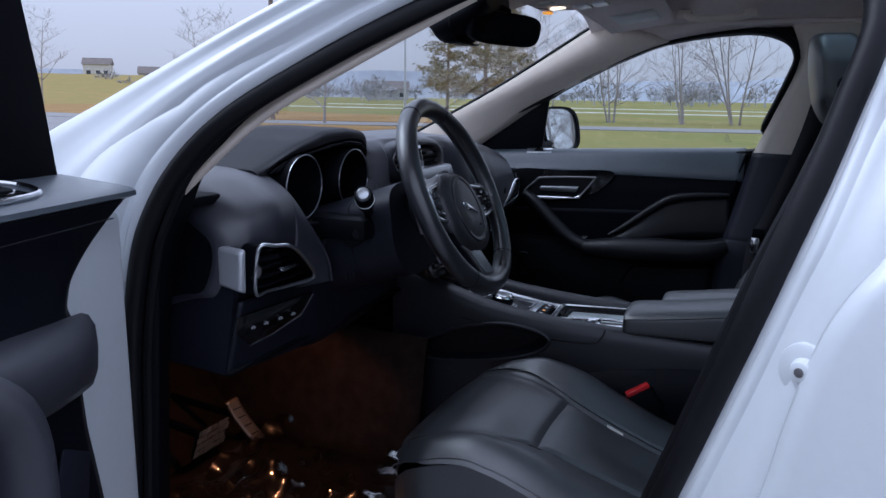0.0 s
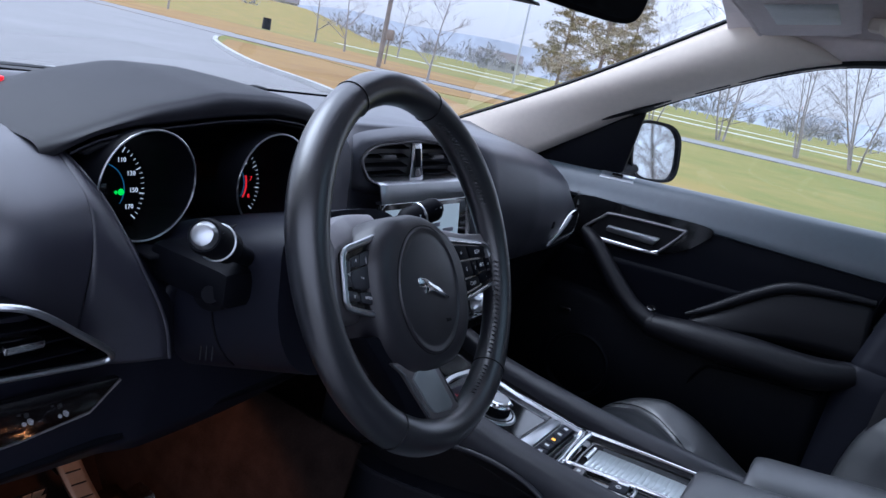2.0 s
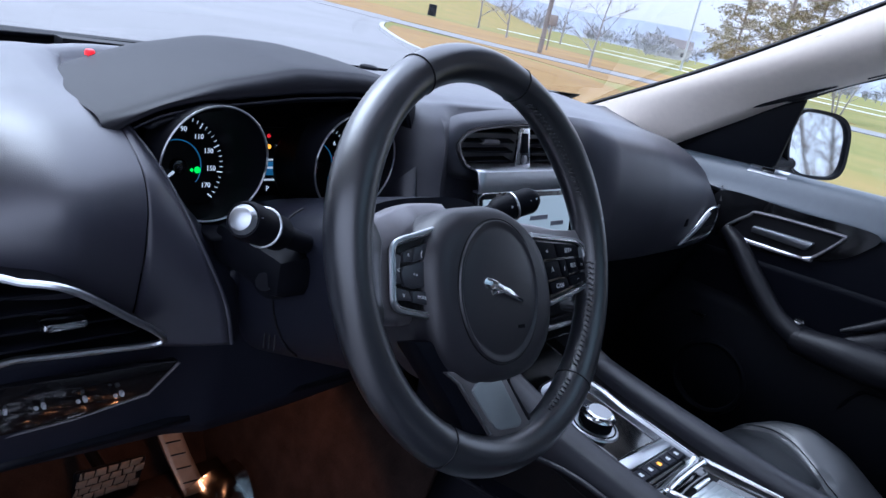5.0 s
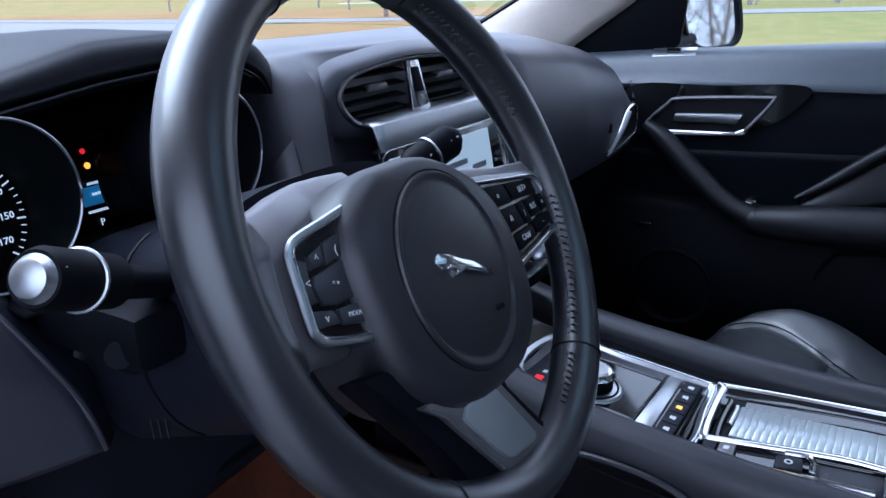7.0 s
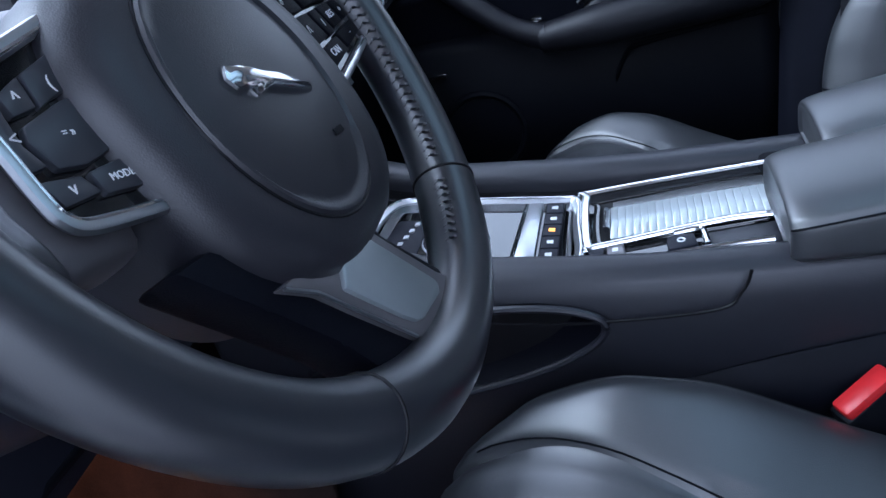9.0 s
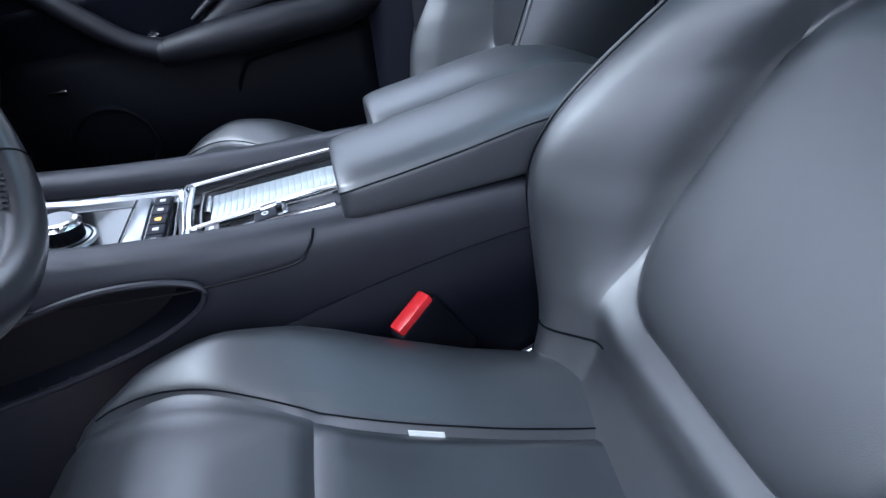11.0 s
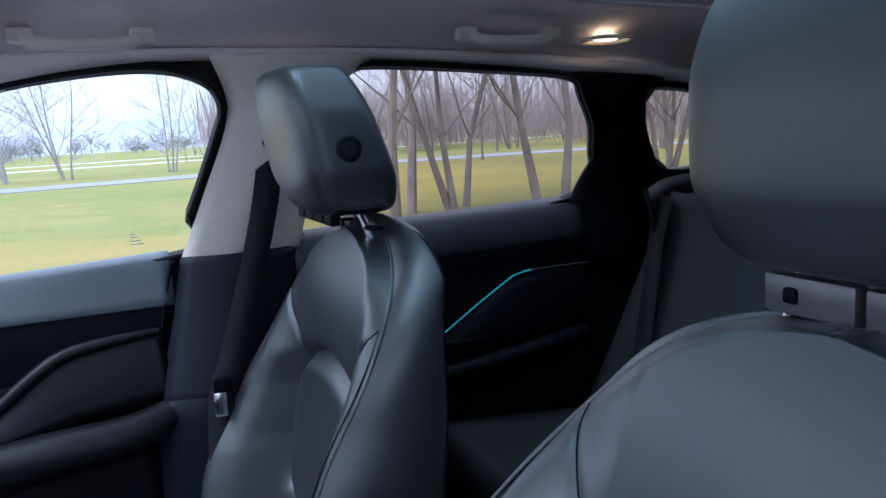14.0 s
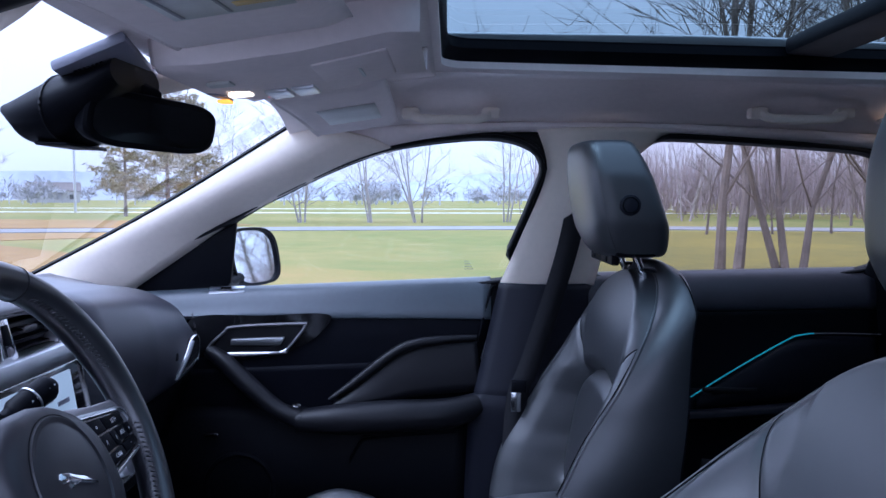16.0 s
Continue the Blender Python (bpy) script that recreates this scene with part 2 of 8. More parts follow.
def part(name, bm, material, parent=None, label="", smooth=True, solid=0.0, sub=0, bevel=0.0, auto=40):
    """One mesh object from a bmesh, under a thing or a part."""
    bmesh.ops.remove_doubles(bm, verts=bm.verts, dist=0.00005)
    bmesh.ops.recalc_face_normals(bm, faces=bm.faces)
    me = bpy.data.meshes.new(name)
    for f in bm.faces:
        f.smooth = smooth
    if smooth and auto:
        lim = radians(auto)
        for e in bm.edges:
            if len(e.link_faces) == 2 and e.calc_face_angle(0) > lim:
                e.smooth = False
    bm.to_mesh(me)
    bm.free()
    me.materials.append(material)
    ob = new(name, me)
    if parent:
        ob.parent = parent
        ob.matrix_parent_inverse = parent.matrix_basis.inverted() if parent.type == "EMPTY" else Matrix()
    if solid:
        md = ob.modifiers.new("solid", "SOLIDIFY")
        md.thickness, md.offset = solid, 0
    if bevel:
        md = ob.modifiers.new("bevel", "BEVEL")
        md.width, md.segments, md.limit_method, md.angle_limit = bevel, 2, "ANGLE", radians(35)
    if sub:
        md = ob.modifiers.new("sub", "SUBSURF")
        md.levels = md.render_levels = sub
    if label:
        ob["label"] = label
    return ob


def thing(name, label, category, loc=(0, 0, 0), group="", kind=""):
    e = new(name)
    e.location = loc
    e.matrix_basis = Matrix.Translation(loc)
    e.empty_display_size = 0.05
    return tagged(e, label, category, group, kind)


def structure(name, bm, material, label="", **k):
    return tagged(part(name, bm, material, **k), label=label, kind="structure")


def cr(pts, n, closed=False):
    """A smooth curve through pts, n points."""
    pts = [V(p) for p in pts]
    m = len(pts)
    out = []
    segs = m if closed else m - 1
    for i in range(n):
        t = i * segs / (n if closed else n - 1)
        k = min(int(t), segs - 1)
        f = t - k
        g = (lambda j: pts[j % m]) if closed else (lambda j: pts[max(0, min(m - 1, j))])
        a, b, c, d = g(k - 1), g(k), g(k + 1), g(k + 2)
        out.append(0.5 * ((2 * b) + (c - a) * f + (2 * a - 5 * b + 4 * c - d) * f * f + (3 * b - a - 3 * c + d) * f ** 3))
    return out


def ip(x, xs, ys):
    return float(np.interp(x, xs, ys))


def soft(xs, ys, w=0.09):
    """A rounded-off version of a table of values, as a function."""
    a, b = min(xs), max(xs)
    g = np.linspace(a - 0.3 * (b - a), b + 0.3 * (b - a), 640)
    lo, hi = (ys[1] - ys[0]) / (xs[1] - xs[0]), (ys[-1] - ys[-2]) / (xs[-1] - xs[-2])
    y = np.where(g < a, ys[0] + lo * (g - a), np.where(g > b, ys[-1] + hi * (g - b), np.interp(g, xs, ys)))
    n = int(w * 400)
    k = np.hanning(2 * n + 3)
    y = np.convolve(np.pad(y, n + 1, mode="edge"), k / k.sum(), "valid")
    return lambda x: float(np.interp(x, g, y))


def loft(rings, closed=True, caps=True, bm=None):
    bm = bm or bmesh.new()
    vs = [[bm.verts.new(p) for p in r] for r in rings]
    n = len(rings[0])
    for a, b in zip(vs, vs[1:]):
        for i in range(n if closed else n - 1):
            j = (i + 1) % n
            bm.faces.new((a[i], a[j], b[j], b[i]))
    if caps and closed:
        bm.faces.new(vs[0][::-1])
        bm.faces.new(vs[-1])
    return bm


def sheet(f, nu, nv, bm=None):
    return loft([[f(i / nu, j / nv) for j in range(nv + 1)] for i in range(nu + 1)], closed=False, caps=False, bm=bm)


def ribbon(a, b, n=16, m=6, bulge=(0, 0, 0), bm=None, closed=False):
    """A sheet between two curves, bulging along a vector in its middle."""
    A, B, u = cr(a, n + 1, closed), cr(b, n + 1, closed), V(bulge)
    return sheet(lambda s, t: A[round(s * n)].lerp(B[round(s * n)], t) + u * math.sin(math.pi * t), n, m, bm)


def tube(pts, r, n=8, closed=False, bm=None, flat=1.0, up=(0, 0, 1)):
    """A round (or flattened) bar along a line; r may be a list."""
    pts = [V(p) for p in pts]
    m = len(pts)
    rings = []
    for i, p in enumerate(pts):
        a = pts[(i - 1) % m] if (closed or i) else p
        c = pts[(i + 1) % m] if (closed or i < m - 1) else p
        t = (c - a).normalized()
        s = t.cross(V(up))
        if s.length < 1e-4:
            s = t.cross(V((1, 0, 0)))
        s.normalize()
        w = s.cross(t)
        rr = r[i] if isinstance(r, (list, tuple)) else r
        rings.append([p + rr * (math.cos(k * 2 * math.pi / n) * s + flat * math.sin(k * 2 * math.pi / n) * w) for k in range(n)])
    if closed:
        rings.append(rings[0])
    return loft(rings, True, not closed, bm)


def box(x0, x1, y0, y1, z0, z1, bv=0.0, bm=None, seg=2):
    bm2 = bmesh.new()
    bmesh.ops.create_cube(bm2, size=1)
    for v in bm2.verts:
        v.co = V(((x0 + x1) / 2 + v.co.x * (x1 - x0), (y0 + y1) / 2 + v.co.y * (y1 - y0), (z0 + z1) / 2 + v.co.z * (z1 - z0)))
    if bv:
        bmesh.ops.bevel(bm2, geom=list(bm2.edges), offset=bv, segments=seg, profile=0.5, affect="EDGES")
    return merge(bm, bm2)


def merge(bm, bm2):
    if bm is None:
        return bm2
    me = bpy.data.meshes.new("tmp")
    bm2.to_mesh(me)
    bm.from_mesh(me)
    bm2.free()
    bpy.data.meshes.remove(me)
    return bm


def prism(outline, vec, bm=None, bv=0.0):
    """A flat outline pushed along a vector."""
    bm2 = bmesh.new()
    a = [bm2.verts.new(p) for p in outline]
    b = [bm2.verts.new(V(p) + V(vec)) for p in outline]
    bm2.faces.new(a[::-1])
    bm2.faces.new(b)
    for i in range(len(a)):
        j = (i + 1) % len(a)
        bm2.faces.new((a[i], a[j], b[j], b[i]))
    if bv:
        bmesh.ops.recalc_face_normals(bm2, faces=bm2.faces)
        bmesh.ops.bevel(bm2, geom=list(bm2.edges), offset=bv, segments=2, profile=0.5, affect="EDGES")
    return merge(bm, bm2)


def disc(c, r, axis, h, n=24, bm=None, r2=None, bv=0.0):
    """A short round drum from c along axis."""
    q = V(axis).normalized().to_track_quat("Z", "Y").to_matrix()
    c = V(c)
    prof = [(r, 0), (r if r2 is None else r2, h)]
    if bv:
        re = r if r2 is None else r2
        prof = [(r, 0), (re, h - bv), (re - bv * 0.3, h - bv * 0.3), (re - bv, h)]
    rings = [[c + q @ V((rr * math.cos(2 * math.pi * k / n), rr * math.sin(2 * math.pi * k / n), hh)) for k in range(n)] for rr, hh in prof]
    return loft(rings, True, True, bm)


def ring(c, r, axis, w, n=40, bm=None, a0=0.0, a1=360.0, flat=1.0):
    """A bead bent round a circle, whole or an arc (degrees)."""
    q = V(axis).normalized().to_track_quat("Z", "Y").to_matrix()
    full = a1 - a0 >= 360
    pts = [V(c) + q @ V((r * math.cos(radians(a0 + (a1 - a0) * k / n)), r * math.sin(radians(a0 + (a1 - a0) * k / n)), 0)) for k in range(n if full else n + 1)]
    return tube(pts, w, 8, full, bm, flat, up=axis)
# ---- car shell ----
structure("car_floor", box(-1.0, 2.2, -0.74, 0.74, 0.36, 0.40), CARPET, "dark carpeted car floor", smooth=False)
structure("toe_board", sheet(lambda u, v: V((-0.95 + 0.35 * u, -0.74 + 1.48 * v, 0.80 - 0.42 * u ** 0.7)), 8, 4), CARPET, "dark carpeted toe board", solid=0.02)
structure("bulkhead", box(-1.02, -0.95, -0.74, 0.74, 0.38, 1.06), HARD, "black bulkhead behind the dashboard")
structure("luggage_wall", box(2.2, 2.24, -0.74, 0.74, 0.38, 1.05), HARD, "black tailgate trim")

# headliner: two sloping side bands, a front field and a rear field round the roof opening
XF, XR, YO = 0.292, 1.34, 0.40


def roof_z(x, y):
    """Height of the lining at x and distance y from the middle."""
    y = abs(y)
    zo = ip(x, [-0.15, 0.0, 0.29, 0.8, 1.3, 2.2], [1.405, 1.445, 1.482, 1.476, 1.456, 1.36])
    zs = ip(x, [-0.15, 0.0, 0.29, 0.8, 1.3, 2.2], [1.375, 1.397, 1.412, 1.408, 1.378, 1.27])
    f = min(1, max(0, (0.62 - y) / 0.22))
    return zs + (zo - zs) * (1 - (1 - f) ** 2.2)


def rail_x(y):
    return -0.02 - 0.03 * (1 - (abs(y) / 0.62) ** 2)


for name, s in (("ceiling_side", 1), ("ceiling_side", -1)):
    structure(name, sheet(lambda u, v: V((rail_x(0.62) * (1 - u) + 2.15 * u, s * (YO + 0.235 * v), roof_z(rail_x(0.62) * (1 - u) + 2.15 * u, YO + 0.235 * v))), 40, 12), HEADLINER, "pale grey fabric headliner", solid=0.012)
structure("ceiling_front", sheet(lambda u, v: V((rail_x((v - 0.5) * 2 * YO) * (1 - u) + XF * u, (v - 0.5) * 2 * YO, roof_z(rail_x((v - 0.5) * 2 * YO) * (1 - u) + XF * u, YO))), 16, 24), HEADLINER, "pale grey fabric headliner above the windscreen", solid=0.012)
structure("ceiling_rear", sheet(lambda u, v: V((XR + (2.15 - XR) * u, (v - 0.5) * 2 * YO, roof_z(XR + (2.15 - XR) * u, YO))), 10, 8), HEADLINER, "pale grey fabric headliner behind the roof window", solid=0.012)


def rounded(x0, x1, y0, y1, r, n=6):
    out = []
    for cx, cy, a in ((x1 - r, y1 - r, 0), (x0 + r, y1 - r, 90), (x0 + r, y0 + r, 180), (x1 - r, y0 + r, 270)):
        out += [(cx + r * math.cos(radians(a + 90 * k / n)), cy + r * math.sin(radians(a + 90 * k / n))) for k in range(n + 1)]
    return out


# fabric lip and black frame of the roof window
lipo = rounded(XF - 0.004, XR + 0.004, -YO - 0.004, YO + 0.004, 0.004)
lipi = rounded(XF + 0.012, XR - 0.012, -YO + 0.012, YO - 0.012, 0.05)
fri = rounded(XF + 0.022, XR - 0.03, -YO + 0.040, YO - 0.040, 0.05)
rz = lambda p: roof_z(p[0], YO)
structure("roof_lip", loft([[V((*p, rz(p))) for p in lipo], [V((*p, rz(p) + 0.006)) for p in lipi], [V((*p, rz(p) + 0.03)) for p in lipi]], True, False), HEADLINER, "pale grey rolled edge of the roof opening")
structure("roof_frame", loft([[V((*p, rz(p) + 0.018)) for p in lipi], [V((*p, rz(p) + 0.036)) for p in fri], [V((*p, rz(p) + 0.050)) for p in fri]], True, False), HARD, "black inner frame of the roof window")
structure("roof_bar", prism([(0.90, -0.36, 1.505), (0.985, -0.36, 1.50), (0.985, 0.36, 1.50), (0.90, 0.36, 1.505)], (0, 0, 0.03), bv=0.008), HARD, "black cross bar between the roof panes")
frito = rounded(XF - 0.02, XR + 0.02, -YO - 0.05, YO + 0.05, 0.05)
structure("roof_frit", loft([[V((*p, rz(p) + 0.052)) for p in frito], [V((*p, rz(p) + 0.052)) for p in fri]], True, False), HARD, "black printed border of the roof glass", solid=0.002)
pane = sheet(lambda u, v: V((XF + (XR - XF) * u, (v - 0.5) * 0.86, roof_z(XF + (XR - XF) * u, YO) + 0.058 + 0.02 * (1 - (2 * v - 1) ** 2))), 12, 12)
structure("roof_window", pane, G_ROOF, "blue-tinted panoramic roof glass")
roof_out = bmesh.new()
for s in (1, -1):
    sheet(lambda u, v: V((-0.04 + 2.22 * u, s * (0.42 + 0.22 * v), roof_z(-0.04 + 2.22 * u, 0.42 + 0.22 * v) + 0.075 - 0.03 * v)), 20, 5, roof_out)
sheet(lambda u, v: V((-0.055 + 0.355 * u, (v - 0.5) * 0.84, roof_z(-0.055 + 0.355 * u, 0.4) + 0.03 + 0.045 * u ** 0.5)), 6, 6, roof_out)
sheet(lambda u, v: V((1.33 + 0.85 * u, (v - 0.5) * 0.84, roof_z(1.33 + 0.85 * u, 0.4) + 0.075)), 6, 6, roof_out)
structure("roof_skin", roof_out, PAINT, "white painted car roof", solid=0.004)

# passenger side window lines (inner edges)
W_LINE = [(-0.66, 0.70, 1.062), (-0.615, 0.70, 1.084), (-0.32, 0.67, 1.233), (-0.022, 0.625, 1.403)]
D_LINE = [(-0.44, 0.735, 1.025), (-0.30, 0.735, 1.12), (-0.148, 0.72, 1.218), (0.079, 0.665, 1.324), (0.204, 0.635, 1.362)]
F_WIN = [(-0.43, 0.745, 1.035), (-0.148, 0.722, 1.218), (-0.04, 0.70, 1.273), (0.079, 0.67, 1.324), (0.204, 0.64, 1.362), (0.382, 0.615, 1.383), (0.476, 0.612, 1.366), (0.512, 0.628, 1.325), (0.50, 0.655, 1.27), (0.45, 0.70, 1.145), (0.408, 0.735, 1.066)]
R_WIN = [(0.64, 0.735, 1.083), (0.675, 0.68, 1.24), (0.705, 0.635, 1.35), (0.745, 0.62, 1.376), (0.80, 0.61, 1.381), (1.026, 0.61, 1.366), (1.185, 0.615, 1.352), (1.225, 0.63, 1.315), (1.276, 0.67, 1.219), (1.239, 0.73, 1.095)]
Q_WIN = [(1.40, 0.615, 1.325), (1.378, 0.63, 1.272), (1.42, 0.665, 1.20), (1.487, 0.695, 1.144), (1.66, 0.695, 1.15), (1.74, 0.66, 1.21), (1.62, 0.62, 1.29)]


def trim_ribbon(name, a, b, material, label, bulge, n=20, m=8, solid=0.01):
    return structure(name, ribbon(a, b, n, m, bulge), material, label, solid=solid)


def off(pts, d):
    """Pts moved outwards in the side plane from their middle."""
    c = sum((V(p) for p in pts), V()) / len(pts)
    out = []
    for p in pts:
        q = V(p) - c
        q.y = 0
        q.normalize()
        out.append(V(p) + q * d + V((0, 0.004, 0)))
    return out


trim_ribbon("pillar_a_passenger", W_LINE, D_LINE[:1] + D_LINE[1:], PILLAR, "pale smooth windscreen pillar trim", (0.012, -0.03, 0.01))
trim_ribbon("header_passenger", [(0.0, 0.615, 1.40), (0.2, 0.615, 1.408), (0.4, 0.60, 1.409), (0.8, 0.60, 1.405), (1.2, 0.60, 1.385), (1.45, 0.60, 1.36), (1.75, 0.62, 1.32)], [(-0.04, 0.70, 1.283), (0.12, 0.66, 1.343), (0.38, 0.62, 1.395), (0.8, 0.615, 1.393), (1.2, 0.618, 1.362), (1.42, 0.63, 1.34), (1.7, 0.63, 1.30)], HEADLINER, "pale grey roof rail lining", (0, -0.012, 0), 40)
trim_ribbon("pillar_b_upper", [(0.43, 0.715, 1.06), (0.475, 0.68, 1.17), (0.525, 0.635, 1.31), (0.50, 0.60, 1.40)], [(0.64, 0.715, 1.06), (0.67, 0.67, 1.20), (0.70, 0.63, 1.33), (0.78, 0.60, 1.40)], PILLAR, "pale upper centre pillar trim", (0.0, -0.022, 0))
trim_ribbon("pillar_b_lower", [(0.432, 0.712, 1.066), (0.405, 0.70, 0.95), (0.372, 0.675, 0.815), (0.362, 0.662, 0.79), (0.345, 0.665, 0.40)], [(0.64, 0.715, 1.066), (0.62, 0.70, 0.95), (0.60, 0.69, 0.815), (0.60, 0.69, 0.78), (0.58, 0.68, 0.40)], KNEE, "black lower centre pillar trim", (0, -0.03, 0))
trim_ribbon("pillar_c", [(1.19, 0.61, 1.36), (1.24, 0.63, 1.31), (1.288, 0.665, 1.215), (1.25, 0.72, 1.09), (1.25, 0.72, 0.95)], [(1.42, 0.61, 1.345), (1.372, 0.63, 1.272), (1.40, 0.66, 1.20), (1.50, 0.69, 1.13), (1.52, 0.70, 0.95)], HARD, "black rear pillar trim", (0, -0.02, 0))
trim_ribbon("quarter_ledge", [(1.36, 0.60, 1.11), (1.5, 0.66, 1.13), (1.8, 0.66, 1.13)], [(1.36, 0.58, 0.9), (1.5, 0.64, 0.9), (1.8, 0.64, 0.9)], HARD, "black luggage side trim", (0, -0.02, 0))
trim_ribbon("pillar_d", [(1.62, 0.62, 1.30), (1.75, 0.66, 1.21), (1.66, 0.69, 1.13)], [(2.15, 0.60, 1.28), (2.18, 0.66, 1.15), (2.2, 0.68, 1.0)], HARD, "black tail pillar trim", (0, -0.01, 0))
for name, line, label in (("front_window_seal", F_WIN, "black rubber seal of the front side window"), ("rear_window_seal", R_WIN, "black rubber seal of the rear side window"), ("quarter_window_seal", Q_WIN, "black rubber seal of the quarter window")):
    structure(name, tube(cr(off(line, 0.006), 70, True), 0.011, 8, True), RUBBER, label)
    structure(name.replace("_seal", "_surround"), loft([[p + V((0, 0.010, 0)) for p in cr(line, 90, True)], [p + V((0, 0.014, 0)) for p in cr(off(line, 0.055), 90, True)]], True, False), RUBBER, label.replace("rubber seal", "painted surround"), solid=0.003)
    structure(name.replace("_seal", "_bead"), tube(cr([p + V((0, -0.014, 0)) for p in off(line, 0.002)], 90, True), 0.0055, 8, True), RUBBER, label.replace("rubber seal", "inner bead"))
    bm = bmesh.new()
    bm.faces.new([bm.verts.new(p + V((0, 0.012, 0))) for p in cr(line, 70, True)])
    structure(name.replace("_seal", ""), bm, G_CLEAR if "front" in name else G_REAR, "clear side window glass" if "front" in name else "lightly tinted rear side glass", smooth=False)
# white flank outside the passenger doors, below and above the glass
trim_ribbon("flank_passenger", [(-0.9, 0.80, 0.98), (0.4, 0.80, 1.04), (1.9, 0.78, 1.10)], [(-0.9, 0.93, 0.30), (0.4, 0.95, 0.30), (1.9, 0.93, 0.30)], PAINT, "white outer flank of the car", (0, 0.05, 0))

# windscreen and its black edge
ws = sheet(lambda u, v: V((-0.68 + 0.06 * (2 * v - 1) ** 2 * (1 - u) + 0.64 * u, (v - 0.5) * (1.40 - 0.15 * u), 1.085 + 0.365 * u - 0.035 * (2 * v - 1) ** 2 * u)), 10, 20)
structure("windscreen", ws, G_SCREEN, "clear windscreen glass")


def ws_at(u, v):
    return V((-0.676 + 0.06 * (2 * v - 1) ** 2 * (1 - u) + 0.64 * u, (v - 0.5) * (1.40 - 0.15 * u), 1.082 + 0.365 * u - 0.035 * (2 * v - 1) ** 2 * u))


structure("windscreen_frit", sheet(lambda u, v: ws_at(0.07 * u, 0.07 + 0.86 * v), 3, 40), HARD, "black printed lower border of the windscreen", solid=0.002)
structure("windscreen_seal", tube(cr([(x - 0.004, y - 0.003, z) for x, y, z in W_LINE], 30), 0.005, 6), RUBBER, "black windscreen edge seal")
def hood_z(u, v):
    return 1.055 - 0.16 * u ** 1.6 - 0.05 * (2 * v - 1) ** 2 + 0.02 * math.cos(6 * (v - 0.5)) ** 2


structure("bonnet", sheet(lambda u, v: V((-0.72 - 1.15 * u + 0.10 * (2 * v - 1) ** 4 * u, (v - 0.5) * 1.62, hood_z(u, v))), 20, 30), PAINT, "white painted bonnet", solid=0.006)
for s in (1, -1):
    structure("front_wing", sheet(lambda u, v: V((-0.46 - 1.36 * u + 0.05 * v * u, s * (0.812 + 0.12 * math.sin(0.5 * math.pi * min(1, v * 1.4))), hood_z(max(0, (u * 1.36 - 0.26) / 1.15), 0) * (1 - v) + 0.30 * v)), 24, 16), PAINT, "white front wing", solid=0.006)
structure("nose", sheet(lambda u, v: V((-1.77 - 0.10 * math.sin(math.pi * min(1, u * 0.9)) + 0.10 * (2 * v - 1) ** 4, (v - 0.5) * 1.84, hood_z(1, v) * (1 - u) + 0.30 * u)), 12, 20), PAINT, "white front end", solid=0.006)
for s in (1, -1):
    structure("tail_side", sheet(lambda u, v: V((1.52 + 0.76 * u, s * (0.80 + 0.09 * math.sin(math.pi * v) - 0.14 * max(0, v - 0.7) / 0.3 * 0.8), 0.32 + 0.80 * v)), 8, 12), PAINT, "white rear flank", solid=0.006)
structure("tailgate", sheet(lambda u, v: V((2.17 + 0.16 * math.sin(math.pi * u * 0.8), (v - 0.5) * (1.30 + 0.28 * u), 1.42 - 1.10 * u)), 16, 12), PAINT, "white tailgate", solid=0.006)
structure("scuttle", box(-0.80, -0.64, -0.70, 0.70, 1.02, 1.055, 0.01), HARD, "black cowl below the windscreen")

def smooth_step(s):
    s = min(1.0, max(0.0, s))
    return s * s * (3 - 2 * s)


# driver's door opening: rubber seal, white jamb, outer skin
OPEN = [(0.42, -0.612, 1.412), (0.30, -0.618, 1.406), (0.20, -0.635, 1.378), (0.05, -0.70, 1.305), (-0.06, -0.742, 1.245), (-0.17, -0.775, 1.178), (-0.245, -0.79, 1.11), (-0.295, -0.80, 1.03), (-0.322, -0.80, 0.95), (-0.342, -0.80, 0.84), (-0.352, -0.80, 0.70), (-0.360, -0.80, 0.54), (-0.325, -0.80, 0.44), (-0.20, -0.80, 0.41), (0.10, -0.80, 0.41), (0.24, -0.80, 0.44), (0.32, -0.80, 0.54), (0.365, -0.80, 0.66), (0.405, -0.80, 0.78), (0.455, -0.80, 0.93), (0.502, -0.80, 1.076), (0.538, -0.775, 1.19), (0.562, -0.735, 1.295), (0.530, -0.645, 1.385)]
OC = cr(OPEN, 120, True)


def outward(i, d, y):
    a, b = OC[(i - 1) % 120], OC[(i + 1) % 120]
    t = b - a
    nrm = V((t.z, 0, -t.x)).normalized()
    mid = V((0.06, 0, 0.9))
    if (OC[i] - mid).dot(nrm) < 0:
        nrm = -nrm
    if d > 0.02 and OC[i].x < 0.3 and OC[i].z > 0.45:
        d = 0.02 + (d - 0.02) * ip(OC[i].z, [0.5, 0.9, 1.05, 1.15, 1.4], [1.1, 1.1, 0.7, 0.25, 0.2])
        y = y * ip(OC[i].z, [0.9, 1.1], [1.0, 0.2])
    return V((OC[i].x, OC[i].y + y, OC[i].z)) + nrm * d


def low_part(i):
    """1 beside the sill and pillar feet, less along the roof, where the opening's lining is narrow."""
    return ip(OC[i].z, [1.05, 1.2], [1.0, 0.35])


